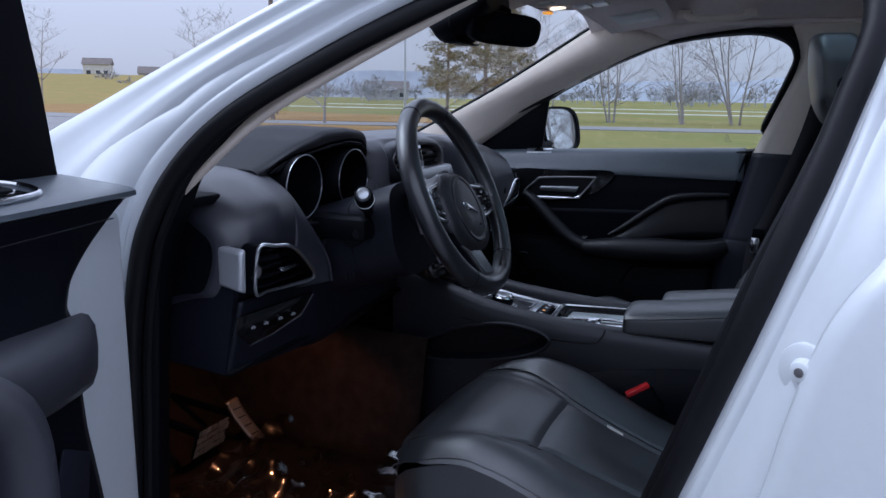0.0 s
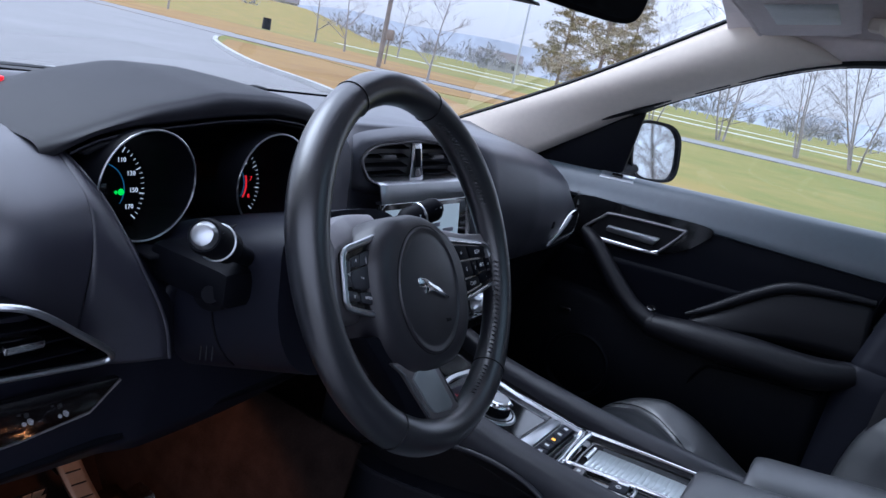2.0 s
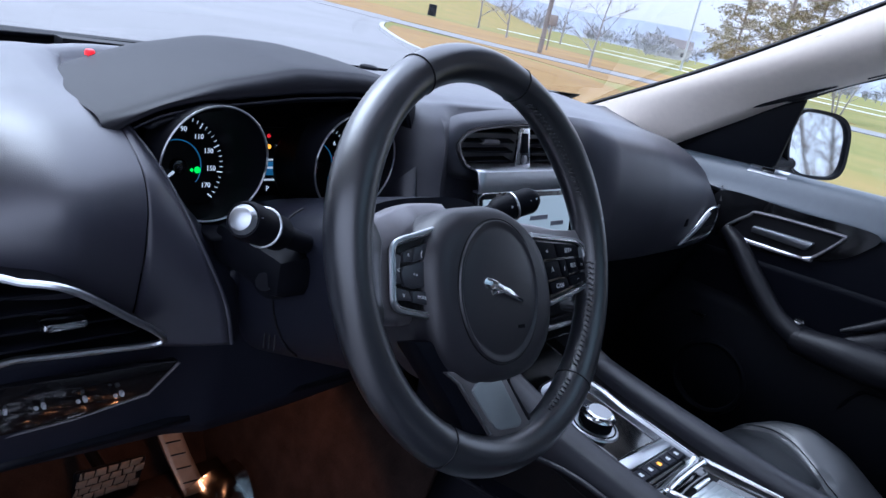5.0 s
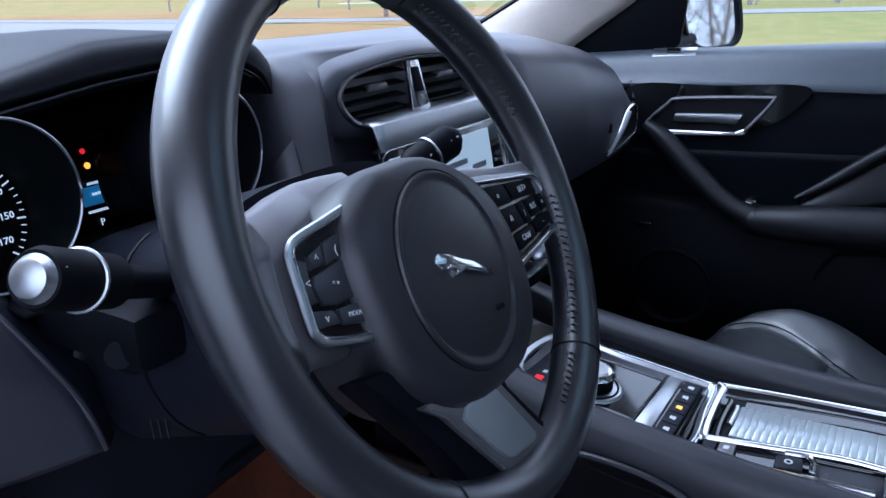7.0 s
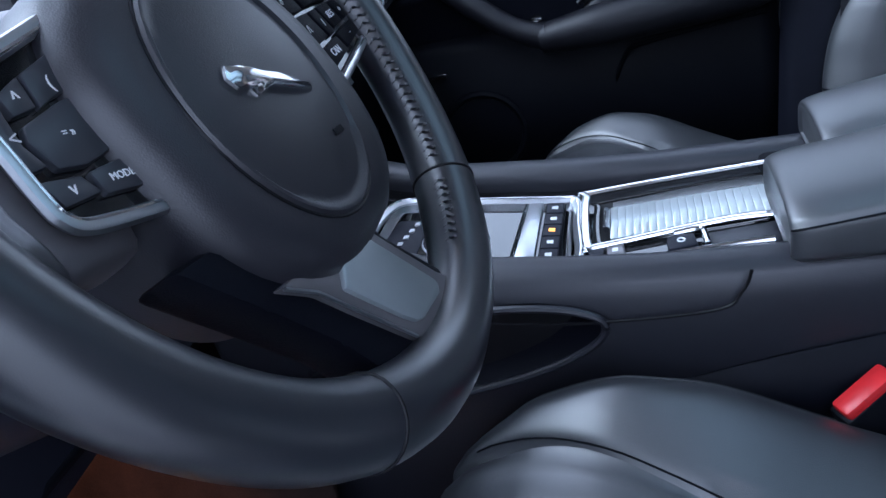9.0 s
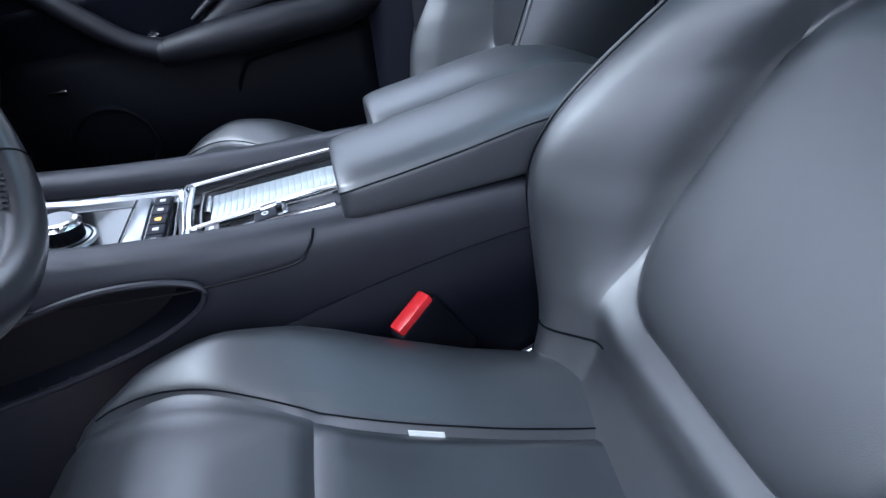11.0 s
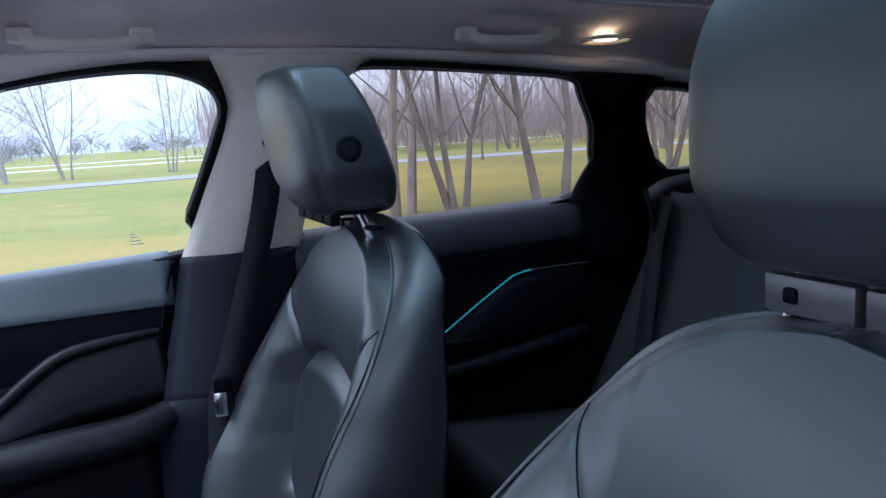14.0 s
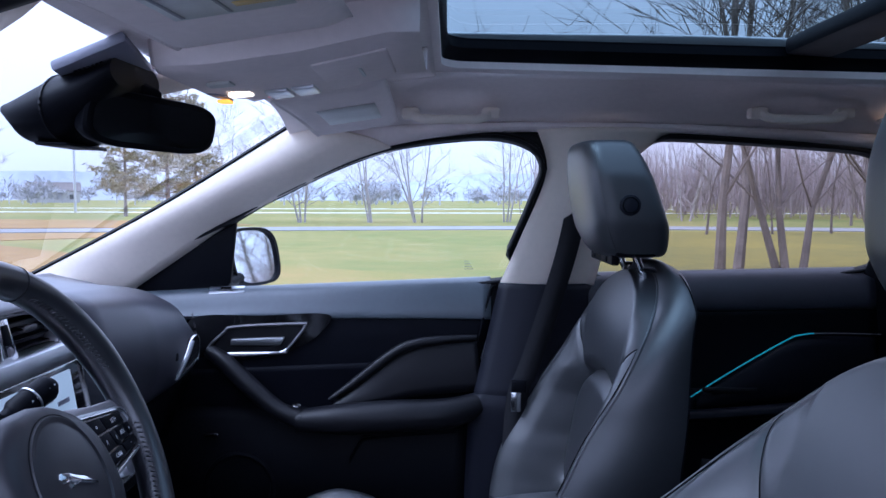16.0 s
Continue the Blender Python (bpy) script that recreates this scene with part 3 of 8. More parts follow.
structure("door_seal", tube(OC, 0.014, 10, True), RUBBER, "thick black rubber door seal")
structure("door_seal_lip", tube([outward(i, -0.012 * low_part(i), 0.018 * low_part(i)) for i in range(120)], 0.008, 8, True), RUBBER, "inner lip of the black door seal")
prof = [(-0.012, 0.060), (-0.008, 0.03), (0.0, 0.004), (0.014, -0.004), (0.020, -0.012), (0.030, -0.016), (0.038, -0.030), (0.050, -0.050), (0.066, -0.058), (0.080, -0.061), (0.096, -0.060), (0.116, -0.054), (0.140, -0.040), (0.165, -0.010), (0.175, 0.02)]
jamb = loft([[outward(i, d, y) for i in list(range(120)) + [0]] for d, y in prof[2:]], False, False)
structure("door_jamb", jamb, PAINT, "white painted door jamb and pillar", solid=0.003)
inner = loft([[outward(i, d * low_part(i), y * low_part(i)) for i in list(range(120)) + [0]] for d, y in prof[:3]], False, False)
structure("jamb_trim", inner, HARD, "black trim inside the door opening", solid=0.004)
# windscreen pillar outside: soft pressed ridges from the seal to the edge of the glass
PS = cr([(-0.335, -0.805, 0.94), (-0.300, -0.805, 1.03), (-0.250, -0.795, 1.11), (-0.175, -0.78, 1.183), (-0.065, -0.747, 1.252), (0.045, -0.705, 1.314), (0.195, -0.640, 1.388), (0.42, -0.617, 1.424)], 60)
PR = cr([(-0.66, -0.775, 1.07), (-0.53, -0.770, 1.137), (-0.40, -0.765, 1.193), (-0.26, -0.762, 1.253), (-0.13, -0.757, 1.309), (-0.01, -0.735, 1.360), (0.16, -0.690, 1.415), (0.42, -0.655, 1.445)], 60)
RIDGE = [(0.0, 0.0), (0.05, 0.016), (0.12, 0.019), (0.22, 0.006), (0.32, 0.004), (0.42, 0.017), (0.54, 0.020), (0.66, 0.008), (0.76, 0.007), (0.88, 0.012), (0.96, 0.007), (1.0, 0.0)]
ridge_h = soft([w for w, h in RIDGE], [h for w, h in RIDGE], 0.03)
rows = []
for a, b in zip(PS, PR):
    n = V((-0.25, -1.0, 0.25)).normalized()
    rows.append([a.lerp(b, k / 40) + n * (0.006 * math.sin(math.pi * k / 40) + 0.55 * ridge_h(k / 40) if k else 0.0) for k in range(41)] + [b + V((-0.010, 0.018, 0.002)), b + V((-0.012, 0.045, -0.004)), b + V((-0.010, 0.075, -0.012))])
structure("pillar_a_skin", loft(rows, False, False), PAINT, "white painted windscreen pillar with soft pressed ridges", solid=0.003)
rd_edge = soft([0.42, 0.60, 0.75, 0.864, 0.916, 0.966, 1.009, 1.042, 1.075, 1.10, 1.13], [0.42, 0.456, 0.482, 0.506, 0.515, 0.526, 0.538, 0.553, 0.575, 0.600, 0.64], 0.04)
pillar_edge = soft([0.42, 0.54, 0.66, 0.78, 0.93, 1.076, 1.19, 1.24], [0.262, 0.34, 0.385, 0.425, 0.475, 0.522, 0.556, 0.568], 0.05)


def pillar_face(u, v):
    """Pressed centre pillar: a flange beside the seal, then a face turned forwards with a recess round the striker."""
    z = 0.42 + 0.82 * v
    d = 0.24 * u
    y = -0.812 - 0.006 * smooth_step(d / 0.006) - 0.008 * smooth_step((d - 0.018) / 0.008) - 0.60 * max(0.0, min(d, 0.066) - 0.016)
    y += 0.030 * smooth_step((z - 1.06) / 0.16)
    bump = smooth_step((0.940 - z - 0.5 * (d - 0.05)) / 0.016) * smooth_step((z - 0.885 - 0.3 * d) / 0.02)
    y -= 0.010 * bump * smooth_step((d - 0.022) / 0.012)
    y -= 0.008 * smooth_step((z - 0.995 - 0.9 * (d - 0.04)) / 0.03) * smooth_step((d - 0.022) / 0.012)
    return V((pillar_edge(z) + d, y, z))


structure("pillar_b_face", sheet(pillar_face, 110, 130), PAINT, "white painted centre pillar with pressed swage", solid=0.003)


def rear_skin(u, v):
    z = 0.42 + 0.71 * v
    w = u ** 1.6
    y = -0.862 - 0.012 * smooth_step(u / 0.06) - 0.030 * math.sin(math.pi * min(1, v * 0.86)) * smooth_step(u / 0.3) + 0.055 * smooth_step((z - 1.05) / 0.16) * (1 - 0.3 * u)
    return V((rd_edge(z) + 1.3 * w, y, z))


structure("rear_quarter_skin", sheet(rear_skin, 60, 70), PAINT, "white outer skin of the rear door", solid=0.006)
structure("rear_flank_left", sheet(lambda u, v: V((0.70 + 1.4 * u, -0.85 + 0.2 * v, 1.08 + 0.28 * v)), 4, 4), RUBBER, "dark rear side glass of the driver side", solid=0.006)
structure("inner_side_left", sheet(lambda u, v: V((0.57 + 1.65 * u, -0.72 + 0.1 * max(0, v - 0.6), 0.40 + 0.98 * v)), 6, 6), HARD, "black inner side trim behind the driver", solid=0.01)
structure("sill", box(-0.42, 0.36, -0.79, -0.70, 0.37, 0.425, 0.012), HARD, "black plastic sill trim")
structure("kick_panel", sheet(lambda u, v: V((-0.30 - 0.6 * u - 0.05 * (1 - v), -0.775 + 0.05 * u, 0.40 + 0.62 * v)), 6, 6), HARD, "black kick panel beside the pedals", solid=0.01)
structure("kick_panel_right", sheet(lambda u, v: V((-0.40 - 0.55 * u, 0.72, 0.40 + 0.62 * v)), 6, 6), HARD, "black kick panel on the passenger side", solid=0.01)
structure("luggage_side", sheet(lambda u, v: V((1.27 + 0.88 * u, 0.735, 0.40 + 0.70 * v)), 4, 4), HARD, "black side trim behind the rear door", solid=0.006)
# driver's windscreen pillar lining
trim_ribbon("pillar_a_driver", [(-0.62, -0.70, 1.084), (-0.32, -0.68, 1.245), (-0.022, -0.63, 1.405), (0.1, -0.6, 1.42)], [(-0.265, -0.765, 1.07), (-0.15, -0.745, 1.17), (-0.04, -0.72, 1.235), (0.12, -0.65, 1.33)], PILLAR, "pale windscreen pillar trim on the driver side", (0.01, 0.03, 0))
st = thing("door_striker", "white painted door check with a ringed bolt", "striker", (0.521, -0.834, 0.967))
SN = V((-0.50, -0.86, 0.05)).normalized()
SP = V((0.530, -0.848, 0.969))
part("plate", disc(SP, 0.026, SN, 0.010, 32, bv=0.004), PAINT, st)
part("collar", disc(SP + SN * 0.010, 0.0125, SN, 0.008, 28, r2=0.010, bv=0.003), PAINT, st, "raised boss")
part("bolt", disc(SP + SN * 0.0175, 0.0045, SN, 0.0015, 16, bv=0.0005), GREYMET, st, "recessed bolt head")
part("strap", tube(cr([SP + V((0.005, -0.008, 0.024)), SP + V((0.022, -0.008, 0.027)), SP + V((0.034, -0.010, 0.036)), SP + V((0.040, -0.012, 0.052)), SP + V((0.052, -0.014, 0.060)), SP + V((0.075, -0.012, 0.062))], 20), 0.006, 8, flat=0.7), PAINT, st)
# ---- seats ----
def seat(label, group, bols, slope, low, drop, hx0, hz0, mid=0.014, reach=1.0):
    """A front seat about the origin: x to the rear, z from the car floor's zero; the rest reclines to the rear."""
    t = thing("car_seat", label, "car seat", (0, 0, 0.40), group)
    ZE = 1.010  # height at which the shoulder seams reach the edge

    bx = soft([0.50, 0.60, 0.889, 1.02, 1.12], [mid - 0.36 * low, mid - 0.289 * low, mid, 0.014 + 0.131 * slope, 0.014 + 0.231 * slope + 0.010], 0.12)

    bol = soft([0.52, 0.60, 0.68, 0.75, 0.80, 0.86, 0.94, 1.007, 1.06, 1.11], bols, 0.08)
    edge_low = soft([0.52, 0.62, 0.70, 0.76, 0.82, 0.87, 0.90, 0.96], [0.205, 0.24, 0.256, 0.260, 0.252, 0.241, 0.237, 0.235], 0.06)

    def edge_y(z):
        if z < 0.90:
            return edge_low(z)
        return edge_low(0.90) * math.sqrt(max(0.0, 1 - min(1, (z - 0.90) / 0.21) ** 2.6))

    seam_soft = soft([0.52, 0.65, 0.75, 0.84, 0.889, 0.93, 0.965, 0.99, ZE], [0.125, 0.160, 0.169, 0.166, 0.150, 0.151, 0.164, 0.181, 0.203], 0.03)

    def seam_y(z):
        if 0.889 < z <= ZE:
            return 0.147 + (edge_y(ZE) - 0.147) * ((z - 0.889) / (ZE - 0.889)) ** 1.5
        return min(edge_y(z), seam_soft(z)) if z < ZE else ip(z, [0.52, 0.65, 0.75, 0.84, 0.889, 0.93, 0.965, 0.99, ZE], [0.125, 0.140, 0.148, 0.150, 0.146, 0.144, 0.152, 0.170, edge_y(ZE)])

    def arch(y):
        return 0.918 - 0.029 * (abs(y) / 0.146) ** 2

    def rim(y, z):
        """Distance inside the round-shouldered centre panel (below nought outside it)."""
        def blend(p, q, k):
            h = max(0.0, k - abs(p - q)) / k
            return min(p, q) - h * h * k * 0.25
        return blend(blend(seam_y(min(z, 0.889)) - abs(y), 0.918 - 0.029 * (abs(y) / 0.146) ** 2 - z, 0.040), z - 0.648, 0.07)

    def front(y, z):
        a = abs(y)
        e = edge_y(z)
        sb = min(seam_y(z) if z < 0.889 else 0.150, e * 0.85)
        q = min(1.0, max(0.0, (a - sb + 0.004) / max(0.01, e - sb + 0.004)))
        x = bx(z) - bol(z) * (1 - (1 - q) ** ip(z, [0.72, 0.86], [1.7, 1.1])) * smooth_step(q / (0.16 if drop == 0.0 else 0.45))
        if e > 0.001:
            x += 0.016 * max(0, (a - e + 0.035) / 0.035) ** 2
        # soft valley round the centre panel, fine crease along the shoulder seam
        r = rim(y, z)
        x += 0.026 * math.exp(-(abs(r) / 0.013) ** 1.5) - 0.004 * smooth_step(r / 0.07)
        # the rest tucks under below the centre panel
        x += 0.032 * smooth_step((0.662 - z) / 0.07) * smooth_step((0.20 - a) / 0.06)
        if 0.86 < z < ZE:
            x += 0.004 * math.exp(-((a - seam_y(z)) / 0.006) ** 2) * smooth_step((z - 0.87) / 0.03) * smooth_step((ZE - z) / 0.03)
        return x - 0.004

    def P(y, z):
        return V((front(y, z), y, z))

    def upper(u, v):
        z = 0.889 + u * (1.1097 - 0.889)
        y = (2 * v - 1) * min(seam_y(z) if z < ZE else 9, edge_y(z))
        return P(y, z + (arch(y) - 0.889) * (1 - u) ** 3 if abs(y) < 0.146 else z)

    def insert(u, v):
        z = 0.46 + u * (0.889 - 0.46)
        y = (2 * v - 1) * seam_y(z)
        return P(y, z + (arch(y) - 0.889) * u ** 3 if abs(y) < 0.146 else z)

    def on_rim(a):
        """Point of the centre panel's outline in direction a, seen from the panel's middle."""
        lo, hi = 0.0, 0.35
        for _ in range(24):
            m = (lo + hi) / 2
            lo, hi = (m, hi) if rim(m * math.cos(a), 0.76 + m * math.sin(a)) > 0 else (lo, m)
        return P(lo * math.cos(a), 0.76 + lo * math.sin(a)) + V((0.0014, 0, 0))
    # black bead sunk along the groove, standing in for its dark shade
    part("crease_shade", tube([on_rim(radians(d)) for d in np.linspace(0, 357, 160)], 0.0017, 6, True), HARD, t)
    part("back_insert", sheet(insert, 110, 80), LEATHER, t, "smooth leather backrest centre", auto=75)
    part("back_upper", sheet(lambda u, v: upper(1 - (1 - u) ** 1.6, v), 90, 90), LEATHER, t, "smooth leather shoulder panel", auto=75)
    for s in (1, -1):
        def bolster(u, v):
            z = 0.46 + u * (ZE - 0.46)
            a, b = min(seam_y(z), edge_y(z)), edge_y(z)
            return P(s * (a + v * (b - a)), z)
        part("bolster", sheet(bolster, 130, 40), LEATHER, t, "deep leather side bolster", auto=75)
    for s in (1, -1):
        part("panel_seam", tube([P(s * seam_y(z), z) + V((0.0002, 0, 0)) for z in np.linspace(0.893, ZE - 0.004, 40)], 0.0012, 5), HARD, t)
    # edge of the front, edge of the rear shell, and the leather band between them
    zl = [0.46 + 0.005 * k for k in range(0, 126)]
    half_e = [(edge_y(z), z) for z in zl] + [(edge_y(z), z) for z in (1.090, 1.094, 1.098, 1.102, 1.105, 1.107, 1.1085, 1.1095)]
    E1 = [P(y, z) for y, z in half_e]

    def rear_pt(k, n):
        f = k / (n - 1)
        c = cr([(0, 0.215, 0.46), (0, 0.246, 0.64), (0, 0.252, 0.76), (0, 0.250, 0.87), (0, 0.240, 0.96), (0, 0.226, 1.03), (0, 0.203, 1.076), (0, 0.160, 1.104), (0, 0.09, 1.119), (0, 0.0, 1.123)], 200)
        q = c[round(f * 199)].copy()
        q.z = min(q.z, 0.96 + (q.z - 0.96) * (0.70 if drop == 0.0 else 1.0))
        return V((bx(min(q.z, 1.06)) + ip(q.z, [0.52, 0.7, 0.84, 1.0, 1.08, 1.13], [0.12, 0.10, 0.086, 0.080, 0.072, 0.070]), q.y, q.z))
    # match by arc so that the band does not skew
    def even(pts, n):
        L = [0.0]
        for a, b in zip(pts, pts[1:]):
            L.append(L[-1] + (b - a).length)
        out = []
        for i in range(n):
            d = L[-1] * i / (n - 1)
            k = max(0, min(len(pts) - 2, int(np.searchsorted(L, d)) - 1))
            f = (d - L[k]) / max(1e-9, L[k + 1] - L[k])
            out.append(pts[k].lerp(pts[k + 1], min(1, max(0, f))))
        return out
    N = 90
    Er = even(E1 + [V((front(0, 1.109), 0, 1.1105))], N)
    Rr = even([rear_pt(k, 160) for k in range(160)], N)
    fl = lambda p: V((p.x, -p.y, p.z))
    EE = Er + [fl(p) for p in Er[-2::-1]]
    RR = Rr + [fl(p) for p in Rr[-2::-1]]
    def band(u, v):
        i = round(u * (len(EE) - 1))
        a, b = EE[i], RR[i]
        o = V((0, a.y + b.y, max(0, a.z - 0.95) * 2.2))
        o = o.normalized() if o.length > 1e-4 else V((0, 0, 1))
        return a.lerp(b, v) + o * 0.012 * math.sin(math.pi * v) ** 0.7
    part("side_band", sheet(band, len(EE) - 1, 10), LEATHER, t, "leather band round the backrest's side", auto=75)
    part("rear_shell", sheet(lambda u, v: (lambda p: V((p.x + 0.020 * (1 - (2 * v - 1) ** 4) * min(1, 6 * (1 - u)), p.y * (2 * v - 1), p.z)))(Rr[round(u * (N - 1))]), N - 1, 16), LEATHER, t, "leather rear of the backrest")
    def inset(d, lift):
        out = []
        for i, p in enumerate(EE):
            q = EE[min(len(EE) - 1, i + 1)] - EE[max(0, i - 1)]
            w = V((0, q.z, -q.y)).normalized()
            if w.dot(V((0, p.y, p.z - 0.80))) > 0:
                w = -w
            r = p + w * d
            out.append(V((p.x - lift - (0.006 if d > 0.002 else 0), r.y, r.z)))
        return out
    part("piping", tube(inset(0.0, 0.0005), 0.0022, 6), LEATHER, t, "raised leather edge piping")
    part("stitching", tube([p for p in inset(0.0055, -0.0012) if abs(p.y) > 0.035], 0.0011, 5), HARD, t)
    part("stitching", tube([p + V((0.005, 0, 0)) + 0.0035 * V((0, p.y, 0)).normalized() for p in EE[:N - 30]], 0.0010, 5), HARD, t)
    for s in (1, -1):
        part("bolster_seam", tube([P(s * y, 0.612 - 0.10 * (y - 0.135)) + V((-0.0005, 0, 0)) for y in np.linspace(0.135, 0.245, 20)], 0.0012, 5), HARD, t)
        part("shell_seam", tube([(p if s > 0 else fl(p)) + V((0, s * 0.0008, 0)) for p in Rr[:N - 14]], 0.0014, 5), HARD, t)
    # cushion
    def cedge(x):
        return ip(x, [-0.70, -0.66, -0.60, -0.45, 0.06], [0.17, 0.212, 0.236, 0.240, 0.205])

    def cseam(x):
        return cseam_soft(x)
    cseam_soft = soft( [-0.70, -0.62, -0.58, -0.51, -0.44, -0.36, -0.28, 0.06], [0.160, 0.165, 0.158, 0.132, 0.100, 0.092, 0.086, 0.080], 0.05)

    cush = soft([-0.72, -0.66, -0.60, -0.54, -0.46, -0.38, -0.2, 0.06], [0.59, 0.630, 0.652, 0.659, 0.645, 0.614, 0.555, 0.525], 0.05)

    def top(x, y):
        a = abs(y)
        z = cush(x) if x > -0.62 else ip(x, [-0.70, -0.68, -0.65, -0.60, -0.54, -0.46, -0.38, -0.2, 0.06], [0.592, 0.614, 0.636, 0.652, 0.658, 0.644, 0.614, 0.555, 0.525])
        b = ip(x, [-0.68, -0.60, -0.52, -0.42, -0.3, -0.1, 0.06], [0.0, 0.016, 0.028, 0.026, 0.014, 0.014, 0.02])
        e, sy = cedge(x), cseam(x)
        z += b * smooth_step((a - sy + 0.03) / (e - sy - 0.01)) - 0.034 * max(0, (a - e + 0.055) / 0.055) ** 2
        d = abs(a - sy)
        if a < sy + 0.02:
            d = min(d, abs(x + 0.455 - 0.4 * y * y))
        z -= 0.007 * math.exp(-(d / 0.007) ** 2) - 0.005 * (1 - math.exp(-(d / 0.05) ** 2))
        z -= 0.012 * smooth_step((sy - a) / sy) * smooth_step((x + 0.46) / 0.15)
        return z - drop

    def C(x, y):
        return V((x * reach, y, top(x, y)))
    part("cushion_insert", sheet(lambda u, v: (lambda y: C(-0.455 + 0.4 * y * y + 0.595 * u - 0.4 * y * y * u, y))((2 * v - 1) * cseam(-0.455 + 0.595 * u)), 44, 34), LEATHER, t, "smooth leather seat centre", auto=75)
    part("cushion_front", sheet(lambda u, v: (lambda y: C(-0.685 + 0.23 * u + 0.4 * y * y * u + 0.02 * (2 * v - 1) ** 4 * (1 - u), y))((2 * v - 1) * cseam(-0.685 + 0.23 * u)), 34, 40), LEATHER, t, "leather thigh support panel", auto=75)
    for s in (1, -1):
        part("cushion_bolster", sheet(lambda u, v: (lambda x: C(x + 0.02 * (1 - u) ** 8, s * (cseam(x) + v * (cedge(x) - cseam(x)))))(-0.685 + 0.825 * u), 60, 24), LEATHER, t, "leather cushion bolster", auto=75)
        part("cushion_side", sheet(lambda u, v: (lambda x: V((reach * (x + 0.02 * (1 - u) ** 8), s * (cedge(x) + 0.010 * math.sin(math.pi * v) - 0.02 * v), top(x, cedge(x)) * (1 - v) + 0.50 * v)))(-0.685 + 0.825 * u), 40, 8), LEATHER, t, "leather cushion side", auto=75)
        part("cushion_stitch", tube([C(x, s * (cseam(x) + 0.0075)) + V((0, 0, 0.0006)) for x in np.linspace(-0.64, 0.0, 50)], 0.0009, 5), HARD, t)
        part("cushion_piping", tube([C(x, s * (cedge(x) - 0.006)) + V((0, 0, 0.0012)) for x in np.linspace(-0.66, 0.02, 50)], 0.0016, 5), LEATHER, t)
    def lip(u, v):
        y = (2 * v - 1) * cedge(-0.685)
        x0 = -0.685 + 0.02 * min(1, abs(y) / 0.15) ** 4 + 0.03 * max(0, (abs(y) - 0.15) / 0.05) ** 2
        roll = 0.016 * abs(math.sin(1.5 * math.pi * u ** 0.8)) if u < 0.75 else 0.0
        return V((x0 * reach - roll + 0.02 * u, y, top(-0.685, min(abs(y), 0.14)) - 0.11 * u))
    part("cushion_lip", sheet(lip, 24, 40), LEATHER, t, "double-rolled leather front edge", auto=80)
    part("seat_base", box(-0.62, 0.10, -0.22, 0.22, 0.45, 0.50 - drop * 0.5, 0.02), HARD, t, "black plastic seat base")
    part("seat_side_cover", box(-0.60, 0.06, -0.262, -0.238, 0.45, 0.535, 0.010), HARD, t, "black plastic valance with seat switches")
    for s in (1, -1):
        part("slide_rail", box(-0.42, 0.16, s * 0.2 - 0.02, s * 0.2 + 0.02, 0.40, 0.455, 0.006), HARD, t, "black steel slide rail")
    # headrest
    lean = 0.015 if drop == 0.0 else 0.052

    def hr(u, v):
        a, ph = 2 * math.pi * u, math.pi * (v - 0.5)
        sp, cp = math.sin(ph), math.cos(ph)
        b = 0.5 + 0.5 * abs(sp) ** 0.80 * (1 if sp > 0 else -1)
        k = max(0.0, cp) ** 0.16
        ca, sa = math.cos(a), math.sin(a)
        hx = ip(b, [0, 0.25, 0.6, 1.0], [0.062, 0.068, 0.062, 0.050]) * k
        hy = ip(b, [0, 0.3, 0.7, 1.0], [0.118, 0.134, 0.134, 0.122]) * k
        x = abs(ca) ** 0.36 * (1 if ca > 0 else -1)
        y = abs(sa) ** 0.36 * (1 if sa > 0 else -1)
        return V((hx0 + 0.042 + lean * (0.5 - b) + hx * x + 0.010 * y * y * (x < 0), hy * y, hz0 + 1.143 + 0.197 * b))
    hd = part("headrest", loft([[hr(i / 96, (j + 0.04) / 40.08) for i in range(96)] for j in range(41)]), LEATHER, t, "black leather headrest", auto=0)
    for q, s in ((0.325, 1), (0.675, -1)):
        part("headrest_seam", tube([hr(q, j / 40) + V((-0.0002, s * 0.0002, 0)) for j in range(3, 38)], 0.0005, 5), LEATHER, hd)
    part("tilt_button", disc((hx0 + 0.046, -0.127, hz0 + 1.232), 0.0175, (0, -1, 0), 0.0095, 24, bv=0.003), KNEE, hd, "round black headrest button")
    part("button_ring", ring((hx0 + 0.046, -0.1365, hz0 + 1.232), 0.0125, (0, -1, 0), 0.0014, 24), HARD, hd)
    part("headrest_base", box(hx0 + 0.030, hx0 + 0.100, -0.105, 0.105, hz0 + 1.144, hz0 + 1.164, 0.008), HARD, t, "black plastic base of the headrest")
    for s in (1, -1):
        cx = hx0 + (0.022 if hx0 > 0.06 else 0.026)
        pl = part("collar_plate", box(cx, cx + 0.014, min(s * 0.003, s * (0.076 if hx0 > 0.06 else 0.090)), max(s * 0.003, s * (0.076 if hx0 > 0.06 else 0.090)), hz0 + (1.108 if hx0 > 0.06 else 1.130), hz0 + (1.136 if hx0 > 0.06 else 1.148), 0.003), GREYMET if hx0 > 0.06 else HARD, t, "dark grey plate under the headrest" if hx0 > 0.06 else "")
        part("release_button", box(cx - 0.003, cx + 0.004, s * 0.052 - 0.006, s * 0.052 + 0.006, hz0 + (1.116 if hx0 > 0.06 else 1.134), hz0 + (1.128 if hx0 > 0.06 else 1.144), 0.003), HARD, pl, "small square release button")
